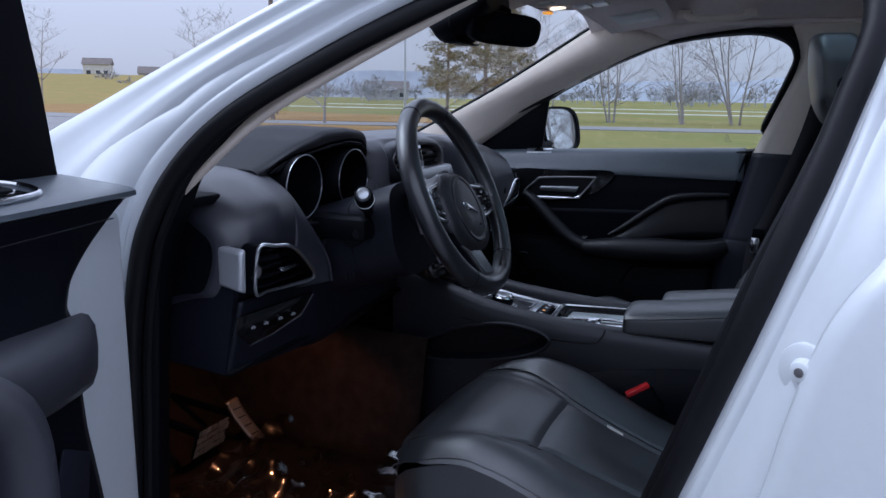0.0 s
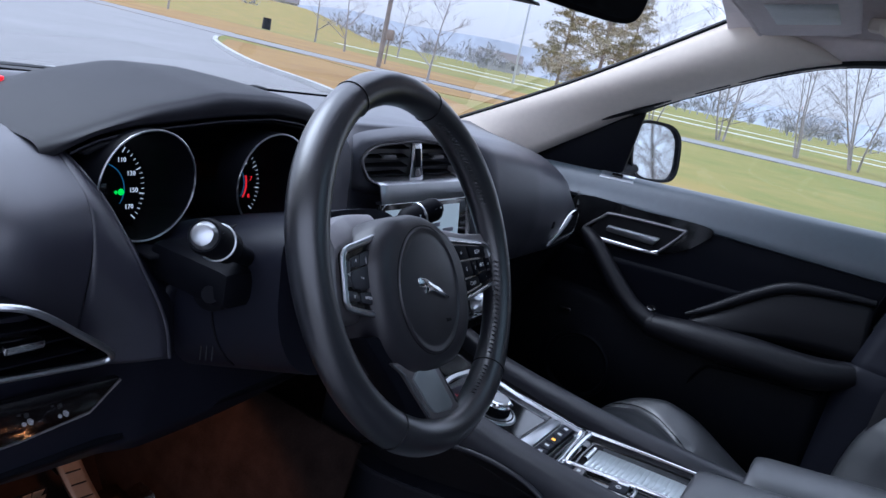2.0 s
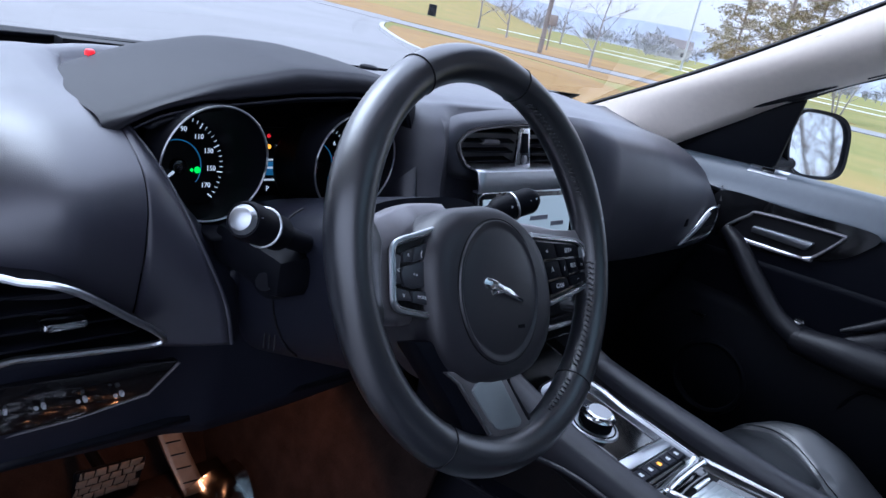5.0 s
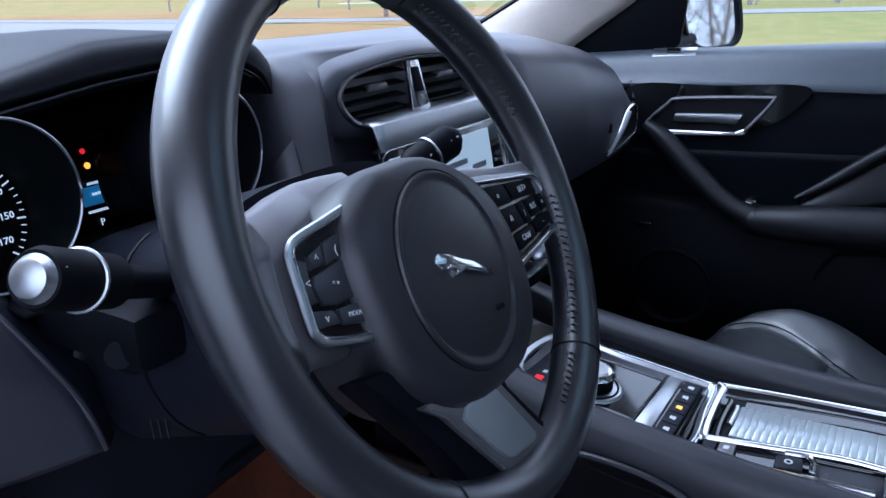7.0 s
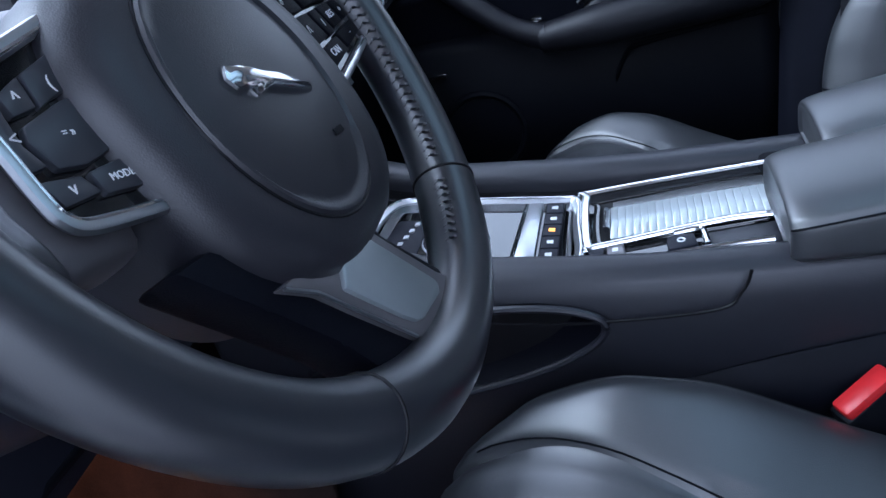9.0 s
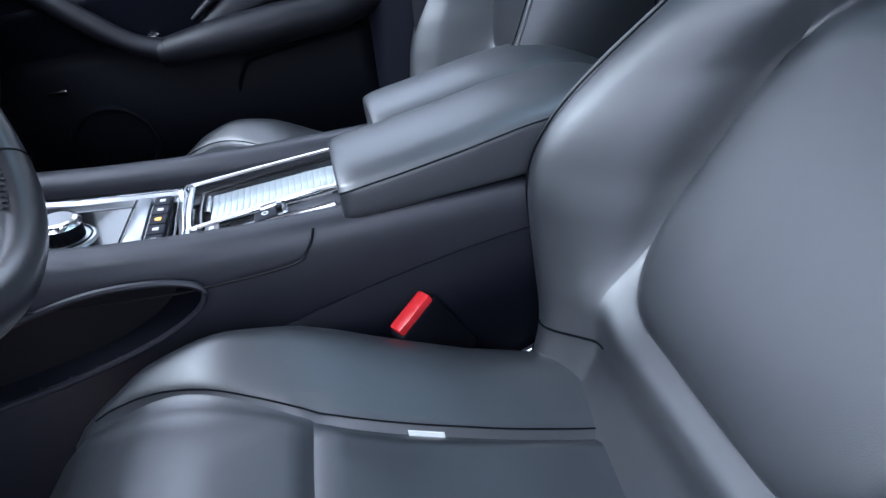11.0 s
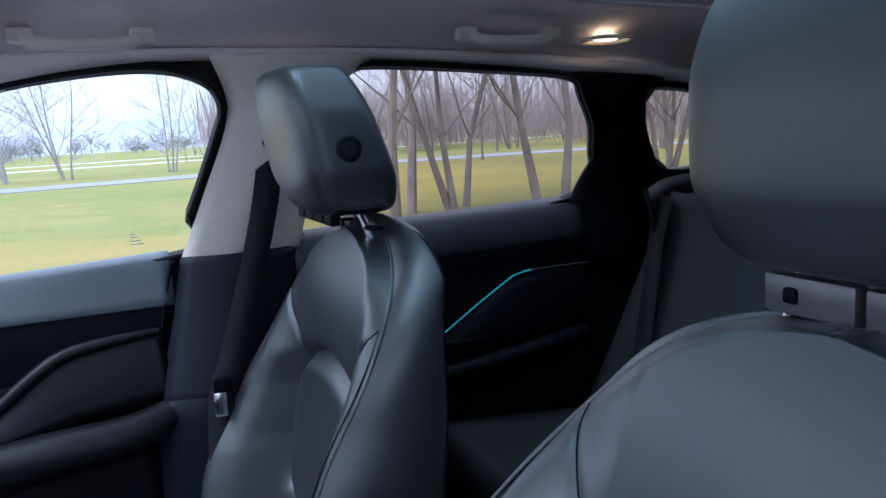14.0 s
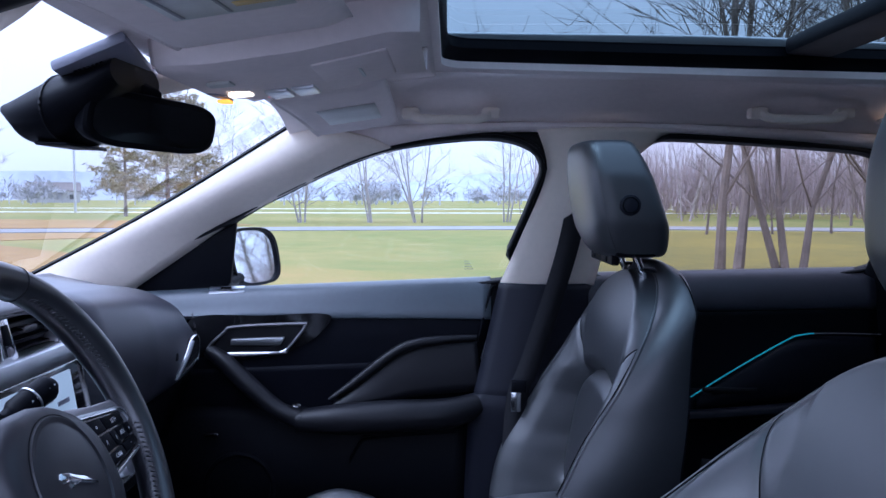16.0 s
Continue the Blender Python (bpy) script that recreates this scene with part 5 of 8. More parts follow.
CV = [(-0.143, 1.093), (-0.10, 1.099), (-0.04, 1.102), (0.02, 1.099), (0.058, 1.092), (0.080, 1.080), (0.085, 1.062), (0.076, 1.048), (0.01, 1.045), (-0.08, 1.045), (-0.134, 1.049), (-0.154, 1.060), (-0.163, 1.078)]
CO = cr([cvp(y, z) for y, z in CV], 72, True)
part("vent_hood", loft([[cvp(-0.040 + (p.y + 0.040) * a, 1.074 + (p.z - 1.074) * b, d) for p in CO] for a, b, d in ((1.26, 1.66, -0.010), (1.20, 1.50, 0.002), (1.13, 1.30, 0.007), (1.07, 1.16, 0.008), (1.03, 1.08, 0.005))], True, False), DASH, cv, "soft raised hood round the vents")
part("vent_frame", loft([[cvp(-0.040 + (p.y + 0.040) * a, 1.074 + (p.z - 1.074) * b, d) for p in CO] for a, b, d in ((1.035, 1.09, 0.006), (1.03, 1.08, 0.010), (1.0, 1.0, 0.009), (0.985, 0.96, 0.002), (0.98, 0.95, -0.03))], True, False), GREYMET, cv, "dark satin vent surround")
bm = bmesh.new()
bm.faces.new([bm.verts.new(p + V((-0.030, 0, 0))) for p in CO])
part("vent_back", bm, RUBBER, cv, smooth=False)
for y0, y1 in ((-0.150, -0.052), (-0.022, 0.076)):
    for k in range(4):
        z = 1.053 + 0.0125 * k
        e0 = y0 + (0.006 if y0 < -0.1 and k > 2 else 0)
        e1 = y1 - (0.012 if y1 > 0 and k > 2 else 0)
        part("vane", prism([cvp(e0, z, 0.001), cvp(e1, z, 0.001), cvp(e1, z + 0.0022, 0.001), cvp(e0, z + 0.0022, 0.001)], (-0.020, 0, 0.004), bv=0.0006), HARD, cv, "black vane")
    ym = (y0 + y1) / 2
    part("vane_tab", prism([cvp(ym - 0.017, 1.0765, 0.004), cvp(ym + 0.017, 1.0765, 0.004), cvp(ym + 0.014, 1.0835, 0.004), cvp(ym - 0.014, 1.0835, 0.004)], (-0.012, 0, 0), bv=0.0015), GREYMET, cv, "slider tab")
part("centre_bar", prism([cvp(-0.055, 1.102, 0.003), cvp(-0.033, 1.102, 0.003), cvp(-0.018, 1.046, 0.005), cvp(-0.052, 1.046, 0.005)], (0.005, 0, 0), bv=0.002), CHROME, cv, "bright centre bar")
part("bar_slot", prism([cvp(-0.0495, 1.094, 0.0078), cvp(-0.0370, 1.094, 0.0078), cvp(-0.0310, 1.068, 0.0090), cvp(-0.0470, 1.068, 0.0090)], (0.002, 0, 0), bv=0.0006), HARD, cv, "black slot of the centre bar")
part("bar_wheel", disc(cvp(-0.0385, 1.058, 0.005), 0.008, (0, 1, 0), 0.006, 20, bv=0.001), GREYMET, cv, "ridged thumbwheel")
scr = thing("centre_screen", "wide centre touch screen lit pale grey", "touch screen", (-0.21, -0.02, 0.95))


def sp_(y, z, d=0.0):
    return V((-0.231 - 0.16 * (z - 1.03) + d, y + 0.022, z))


part("bezel_top", loft([[sp_(y, z, d) for y in np.linspace(-0.162, 0.082, 16)] for z, d in ((1.049, -0.020), (1.048, 0.002), (1.046, 0.006), (1.0245, 0.010), (1.0225, 0.009), (1.022, 0.0))], False, False), SATIN, scr, "satin silver top bezel", solid=0.003)
part("bezel", prism([sp_(-0.162, 1.023), sp_(0.086, 1.023), sp_(0.092, 0.915), sp_(-0.158, 0.915)], (0.008, 0, 0), bv=0.002), GLOSS, scr, "gloss black bezel")
part("bezel_line", tube([sp_(-0.159, 0.930, 0.008), sp_(-0.160, 1.016, 0.009), sp_(-0.150, 1.0215, 0.009), sp_(0.070, 1.0215, 0.009), sp_(0.082, 1.015, 0.009), sp_(0.088, 0.93, 0.008)], 0.0016, 6), CHROME, scr, "thin bright screen edge")
part("display", prism([sp_(-0.150, 1.013, 0.008), sp_(0.047, 1.013, 0.008), sp_(0.047, 0.938, 0.008), sp_(-0.147, 0.938, 0.008)], (0.002, 0, 0)), L_SCREEN, scr, "pale lit display")
for y, z, w in ((-0.11, 0.994, 0.05), (-0.03, 0.985, 0.04), (0.015, 0.975, 0.03)):
    part("screen_tile", prism([sp_(y - w / 2, z + 0.003, 0.0105), sp_(y + w / 2, z + 0.003, 0.0105), sp_(y + w / 2, z - 0.003, 0.0105), sp_(y - w / 2, z - 0.003, 0.0105)], (0.0006, 0, 0)), COVER, scr)
stack = thing("climate_panel", "black climate panel with silver keys and knobs", "control panel", (-0.19, -0.02, 0.86))
part("panel", prism([(-0.178, -0.17, 0.912), (-0.178, 0.125, 0.912), (-0.145, 0.12, 0.83), (-0.145, -0.16, 0.83)], (-0.03, 0, 0), bv=0.004), GLOSS, stack)
for k in range(6):
    y = -0.14 + 0.047 * k
    part("key", prism([(-0.170, y, 0.902), (-0.170, y + 0.040, 0.902), (-0.163, y + 0.040, 0.884), (-0.163, y, 0.884)], (0.006, 0, 0), bv=0.001), SATIN, stack, "silver key")
part("trim_line", box(-0.152, -0.145, -0.16, 0.12, 0.846, 0.849), CHROME, stack)
for y in (-0.115, 0.075):
    part("knob", disc((-0.158, y, 0.868), 0.015, (1, 0, 0.35), 0.022, 24, bv=0.003), SATIN, stack, "round silver knob")

# passenger end vent
pv = thing("end_air_vent", "black wedge end vent with chrome edge", "air vent", (-0.21, 0.53, 0.93))
PO = cr([(-0.222, 0.478, 0.901), (-0.212, 0.505, 0.935), (-0.208, 0.530, 0.966), (-0.203, 0.553, 0.975), (-0.206, 0.575, 0.950), (-0.210, 0.572, 0.921), (-0.217, 0.525, 0.906)], 44, True)
bm = bmesh.new()
bm.faces.new([bm.verts.new(p + V((-0.001, 0, 0))) for p in PO])
part("vent_back", bm, RUBBER, pv, smooth=False, solid=0.004)
part("vent_frame", tube([p + V((0.002, 0, 0)) for p in PO], 0.0022, 8, True), CHROME, pv)
part("vent_blade", ribbon([(-0.218, 0.476, 0.898), (-0.207, 0.503, 0.934), (-0.202, 0.528, 0.967)], [(-0.217, 0.484, 0.899), (-0.206, 0.512, 0.932), (-0.201, 0.536, 0.965)], 16, 3), SILVER, pv, "bright blade along the vent's edge", solid=0.003)
for k in range(3):
    part("vane", tube([V((-0.209, 0.512 + 0.010 * k, 0.918 + 0.014 * k)), V((-0.205, 0.570, 0.926 + 0.014 * k))], 0.0016, 6), HARD, pv)
part("glovebox_line", tube(cr([(-0.232, 0.20, 0.902), (-0.238, 0.40, 0.892), (-0.246, 0.58, 0.892)], 14), 0.002, 5), CHROME, dash, "thin bright line under the dash")
part("lower_glovebox", sheet(lambda u, v: V((-0.26 - 0.12 * u, 0.14 + 0.55 * v, 0.885 - 0.30 * u)), 8, 8), HARD, dash, "black glovebox door", solid=0.01)
part("airbag_mark", box(-0.222, -0.206, 0.452, 0.464, 0.940, 0.956, 0.003), HARD, dash, "small moulded plate")
part("sensor_dome", disc((-0.56, -0.05, 1.108), 0.016, (0, 0, 1), 0.012, 16, bv=0.006), HARD, dash, "small light sensor dome")
part("defroster_slot", box(-0.60, -0.575, -0.5, 0.5, 1.098, 1.108), RUBBER, dash, "long defroster slot")
part("alarm_lamp", disc((-0.452, -0.520, 1.110), 0.005, (0, 0, 1), 0.006, 10, bv=0.002), L_RED, dash, "small red alarm lamp")
part("corner_vent", box(-0.38, -0.27, -0.735, -0.675, 1.045, 1.062, 0.006), HARD, dash, "black end cap by the pillar")

# pedals and footwell
bp = thing("brake_pedal", "wide metal brake pedal with rubber joints", "pedal", (-0.53, -0.41, 0.45))


def pf(y, z):
    return V((-0.545 + 0.35 * (z - 0.50), y, z))


part("pad", prism([pf(-0.478, 0.540), pf(-0.376, 0.534), pf(-0.372, 0.464), pf(-0.468, 0.470)], (0.010, 0, 0.003), bv=0.004), HARD, bp, "black rubber pad")
prnd = random.Random(12)
for r in range(4):
    for c in range(6):
        z0, z1 = 0.473 + 0.0165 * r, 0.473 + 0.0165 * (r + 1) - 0.0022
        sh = 0.008 * (r % 2)
        y0, y1 = max(-0.472, -0.474 + 0.0165 * c - sh), min(-0.378, -0.474 + 0.0165 * (c + 1) - sh - 0.0022)
        if y1 - y0 < 0.004:
            continue
        k = lambda: prnd.uniform(-0.0016, 0.0016)
        part("plate", prism([pf(y0 + k(), z1 + k()) + V((0.0102, 0, 0.003)), pf(y1 + k(), z1 + k()) + V((0.0102, 0, 0.003)), pf(y1 + k(), z0 + k()) + V((0.0102, 0, 0.003)), pf(y0 + k(), z0 + k()) + V((0.0102, 0, 0.003))], (0.0022, 0, 0.0005), bv=0.0006), PEDAL, bp, "brushed metal plate")
part("arm", tube([(-0.55, -0.425, 0.505), (-0.70, -0.42, 0.52), (-0.85, -0.415, 0.56)], 0.009, 8), HARD, bp)
ap = thing("accelerator_pedal", "curved metal accelerator pedal", "pedal", (-0.52, -0.32, 0.44))
part("pad", sheet(lambda u, v: V((-0.560 + 0.05 * u ** 1.6, -0.346 + 0.036 * v + 0.030 * u, 0.548 - 0.098 * u)), 12, 4), PEDAL, ap, "brushed metal pad", solid=0.008)
for k in range(4):
    part("groove", tube([V((-0.5535 + 0.05 * (0.2 + 0.2 * k) ** 1.6, -0.340 + 0.030 * (0.2 + 0.2 * k), 0.548 - 0.098 * (0.2 + 0.2 * k))), V((-0.5535 + 0.05 * (0.2 + 0.2 * k) ** 1.6, -0.316 + 0.030 * (0.2 + 0.2 * k), 0.546 - 0.098 * (0.2 + 0.2 * k)))], 0.0012, 5), HARD, ap)
part("arm", tube([(-0.555, -0.32, 0.51), (-0.74, -0.315, 0.52)], 0.008, 8), HARD, ap)


def crumple(u, v):
    x, y = -0.50 + 0.60 * u, -0.66 + 0.42 * v
    return V((x, y, 0.418 + 0.045 * (1 + noise.noise(V((x * 9, y * 9, 1)))) + 0.014 * noise.noise(V((x * 31, y * 27, 4))) + 0.07 * max(0, 0.25 - u)))
film = thing("floor_film", "crumpled clear plastic film over the floor mat", "plastic film", (-0.2, -0.45, 0.41))
part("film_sheet", sheet(crumple, 60, 44), FILM, film, auto=25)
for k, (u, w) in enumerate(((0.30, 0.16), (0.45, 0.22), (0.62, 0.12))):
    part("print_bar", sheet(lambda a, b: crumple(u + 0.03 * a, 0.3 + w * b) + V((0, 0, 0.003)), 2, 10), HARD, film)
mat_ = thing("floor_mat", "dark carpet floor mat", "floor mat", (-0.2, -0.45, 0.40))
part("mat", sheet(lambda u, v: V((-0.58 + 0.66 * u, -0.68 + 0.46 * v, 0.412 + 0.10 * max(0, 0.3 - u))), 10, 8), CARPET, mat_, solid=0.012)
part("tunnel_side", sheet(lambda u, v: V((-0.80 + 0.64 * u, -0.20 + 0.06 * v - 0.03 * u, 0.40 + 0.30 * v)), 8, 8), CARPET, dash, "brown carpeted tunnel side", solid=0.01)
foot = new("footwell_lamp", bpy.data.lights.new("footwell_lamp", "SPOT"))
foot.data.energy, foot.data.color, foot.data.spot_size, foot.data.shadow_soft_size = 1.0, (1.0, 0.36, 0.13), radians(140), 0.02
foot.matrix_world = look((-0.40, -0.42, 0.775), (-0.50, -0.40, 0.40))
# ---- steering wheel ----
sw = thing("steering_wheel", "black leather steering wheel with button spokes", "steering wheel", (-0.019, -0.353, 1.037))
ty, tl = radians(3.0), radians(24.8)
WN = V((math.cos(tl) * math.cos(ty), math.cos(tl) * math.sin(ty), math.sin(tl)))
WR = V((-math.sin(ty), math.cos(ty), 0))
WU = WN.cross(WR)
WC = V((-0.019, -0.353, 1.037))


def wp(r, u, n=0.0):
    return WC + WR * r + WU * u + WN * n


RR = 0.166


def rim_pt(a):
    return wp(RR * math.sin(radians(a)), RR * math.cos(radians(a)))


def rim_r(a):
    """Grip swells a little at ten and two and at the lower spoke."""
    a = (a + 180) % 360 - 180
    return 0.0163 + 0.0018 * math.exp(-((abs(a) - 62) / 22) ** 2) + 0.0012 * math.exp(-((abs(a) - 150) / 18) ** 2)


part("rim", tube([rim_pt(3 * k) for k in range(120)], [rim_r(3 * k) for k in range(120)], 20, True, up=WN), RIM_LEATHER, sw, "smooth black leather rim")
for a in (24, -24, 143, -144):
    q = (rim_pt(a + 1) - rim_pt(a - 1)).normalized()
    part("rim_seam", ring(rim_pt(a), rim_r(a) + 0.0001, q, 0.0008, 28), RUBBER, sw)
for a0, a1 in ((28, 74), (98, 141), (146, 164)):
    bm = bmesh.new()
    n = int(abs(a1 - a0) / 2.0)
    for k in range(n):
        a = a0 + (a1 - a0) * (k + 0.5) / n
        rad = (rim_pt(a) - WC).normalized()
        tan = (rim_pt(a + 1) - rim_pt(a - 1)).normalized()
        for s in (1, -1):
            c = rim_pt(a) - rad * (rim_r(a) * 0.93) + WN * (0.006 + 0.0022 * s)
            tube([c - tan * 0.0010 + WN * 0.0022 * s * -1, c + tan * 0.0010 + WN * 0.0022 * s], 0.0009, 5, bm=bm)
    part("stitching", bm, RIM_LEATHER, sw, "row of dark stitches", auto=0)


def pad_ring(sc, n, drop=0.0):
    """Outline of the airbag cover, a rounded shield."""
    out = []
    for k in range(64):
        a = 2 * math.pi * k / 64
        c, s = math.cos(a), math.sin(a)
        h = 0.070 if s > 0 else 0.082
        x = sc * 0.084 * abs(c) ** 0.85 * (1 if c > 0 else -1)
        out.append(wp(-0.012 + x, -0.025 - (0.02 if c < 0 and s < 0 else 0.12) * x * min(1, abs(c) * 3) + sc * h * abs(s) ** (0.78 if c < 0 and s < 0 else 0.90) * (1 if s > 0 else -1), n))
    return out


part("airbag_cover", loft([pad_ring(0.96, -0.05), pad_ring(1.0, -0.022), pad_ring(1.0, -0.004), pad_ring(0.96, 0.005), pad_ring(0.88, 0.0115), pad_ring(0.76, 0.0140), pad_ring(0.3, 0.0140), pad_ring(0.02, 0.0140)]), HUB, sw, "padded black airbag cover")


def oval(sc, n):
    return [wp(-0.0145 + sc * 0.052 * math.cos(2 * math.pi * k / 56), -0.028 + sc * 0.057 * math.sin(2 * math.pi * k / 56), n) for k in range(56)]


part("badge_plate", loft([oval(1.07, 0.0130), oval(1.03, 0.0158), oval(1.0, 0.0160), oval(0.96, 0.0146), oval(0.90, 0.0150), oval(0.80, 0.0165), oval(0.3, 0.0172), oval(0.02, 0.0172)]), HUB, sw, "round centre plate")
part("plate_groove", tube(oval(1.06, 0.0140), 0.0008, 5, True), RUBBER, sw)
# plain badge in silver, lying across the plate
BD, BE = V((0.927, -0.374)), V((0.374, 0.927))
bo = [(-0.028, 0.001), (-0.025, 0.0062), (-0.017, 0.0072), (-0.006, 0.0050), (0.006, 0.0042), (0.016, 0.0026), (0.024, -0.0008), (0.029, -0.0010), (0.028, -0.0032), (0.020, -0.0036), (0.010, -0.0034), (-0.002, -0.0024), (-0.010, -0.0050), (-0.015, -0.0068), (-0.017, -0.0036), (-0.024, -0.0030)]


def bpt(x, y, n):
    q = BD * x + BE * y
    return wp(-0.0150 + q.x, -0.0285 + q.y, n)


part("badge", loft([[bpt(x * k - 0.002 * (1 - k), y * k, n) for x, y in bo] for k, n in ((1.0, 0.0160), (0.98, 0.0182), (0.84, 0.0198), (0.50, 0.0206), (0.05, 0.0208))]), CHROME, sw, "plain bright metal badge")
part("airbag_mark", prism([wp(0.000 + x, -0.062 + y, 0.0170) for x, y in ((0, 0), (0.009, -0.001), (0.009, 0.002), (0, 0.003))], WN * 0.0004), HARD, sw)
# arms from the hub to the rim: a high rounded shoulder on one side, a sloping arm on the other
for s, rs_, tops, bots in ((-1, [0.0, 0.03, 0.055, 0.084, 0.102, 0.118, 0.135, 0.168], [0.050, 0.0525, 0.0535, 0.0505, 0.0470, 0.0450, 0.0432, 0.044], [-0.045, -0.045, -0.044, -0.042, -0.040, -0.036, -0.034, -0.036]),
                           (1, [0.0, 0.03, 0.07, 0.098, 0.13, 0.150, 0.160, 0.172], [0.045, 0.040, 0.028, 0.022, 0.013, 0.009, 0.010, 0.018], [-0.058, -0.058, -0.057, -0.055, -0.053, -0.052, -0.053, -0.060])):
    top_, bot_ = soft(rs_, tops, 0.05), soft(rs_, bots, 0.05)

    arm_n = soft([0, 0.06, 0.095, 0.12, 0.145, 0.17], [-0.030, -0.026, -0.012, -0.006, 0.000, 0.004], 0.05)

    def arm_ring(r):
        n, a, b, thin = arm_n(r), top_(r), bot_(r), ip(r, [0.128, 0.160], [1.0, 0.30])
        return [wp(s * r, u, n + h * thin) for u, h in ((a + 0.001, -0.024), (a + 0.001, -0.016), (a, -0.0125), (a - 0.002, -0.0105), (a - 0.009, -0.0050), (a - 0.016, -0.0006), (a - 0.019, 0.0), ((a + b) / 2, 0.0), (b + 0.008, 0.0), (b + 0.003, -0.002), (b, -0.006), (b - 0.001, -0.014), (b - 0.001, -0.024))]
    part("spoke", loft([arm_ring(r) for r in np.linspace(0.01, 0.163, 60)]), SPOKE, sw, "dark satin spoke", auto=50)
# leather of the rim drawn inwards to meet the arm
web_in = soft([-0.040, -0.022, -0.0125, 0.003, 0.015, 0.0275, 0.040, 0.050], [0.139, 0.1357, 0.1370, 0.1345, 0.1315, 0.1280, 0.1335, 0.144], 0.03)


def web(u, v):
    b = 0.052 - 0.094 * v
    r0, r1 = web_in(b), math.sqrt((RR + 0.002) ** 2 - b * b)
    fade = smooth_step(v / 0.12) * smooth_step((1 - v) / 0.12)
    return wp(-(r0 + (r1 - r0) * u), b, -0.012 + 0.0125 * fade * smooth_step(u / 0.10) + 0.0145 * smooth_step(u))


part("rim_web", sheet(web, 24, 40), RIM_LEATHER, sw, "leather web where the rim meets the arm", solid=0.002)
QL = [(-0.119, 0.022), (-0.070, 0.027), (-0.083, -0.034), (-0.126, -0.021)]
QR = [(0.060, 0.010), (0.144, -0.003), (0.153, -0.042), (0.076, -0.049)]


def patch_pt(q, a, b, n):
    """Place on a four-cornered button field, a across and b down."""
    t0 = V(q[0]).lerp(V(q[1]), a)
    t1 = V(q[3]).lerp(V(q[2]), a)
    c = t0.lerp(t1, b)
    return wp(c.x, c.y, n)


# key rows: across from, to, down from, to, and what is printed on the key
KEYS_L = [([(-0.0990, 0.0183), (-0.0825, 0.0205), (-0.0830, 0.0082), (-0.0950, 0.0085), (-0.1022, 0.0075)], "("), ([(-0.1120, 0.0158), (-0.1005, 0.0182), (-0.1037, 0.0080), (-0.1130, 0.0088)], "^"), ([(-0.1134, 0.0056), (-0.0957, 0.0068), (-0.0830, 0.0064), (-0.0840, -0.0125), (-0.1050, -0.0122), (-0.1152, -0.0087), (-0.1164, 0.0016)], "= »"), ([(-0.1190, 0.0160), (-0.1143, 0.0135), (-0.1185, 0.0014), (-0.1174, -0.0066), (-0.1240, -0.0056), (-0.1235, 0.0035)], "<"), ([(-0.1245, -0.0085), (-0.1110, -0.0130), (-0.1090, -0.0205), (-0.1240, -0.0178)], "v"), ([(-0.1073, -0.0138), (-0.0880, -0.0165), (-0.0880, -0.0280), (-0.1080, -0.0218)], "MODE")]
for kp, txt in KEYS_L:
    b_ = part("button", prism([wp(x, y, -0.0022) for x, y in reversed(kp)], WN * 0.0042, bv=0.0008), KEY, sw, "small black button")
    mx, my = sum(p[0] for p in kp) / len(kp), sum(p[1] for p in kp) / len(kp)
    write(txt, 0.0036 if len(txt) > 2 else 0.0062, wp(mx, my, 0.0021), WR - 0.25 * WU, WU + 0.25 * WR, WHITE_INK, b_, "symbol", 0.0002)
LAY_R = [(0.04, 0.40, 0.05, 0.34, "o"), (0.44, 0.90, 0.05, 0.33, "SET+"), (0.06, 0.40, 0.38, 0.70, "/\\"), (0.43, 0.56, 0.38, 0.72, "|"), (0.59, 0.80, 0.37, 0.68, "RES"), (0.83, 0.97, 0.37, 0.68, "o"), (0.10, 0.50, 0.75, 0.95, "CAN"), (0.54, 0.93, 0.73, 0.94, "-")]
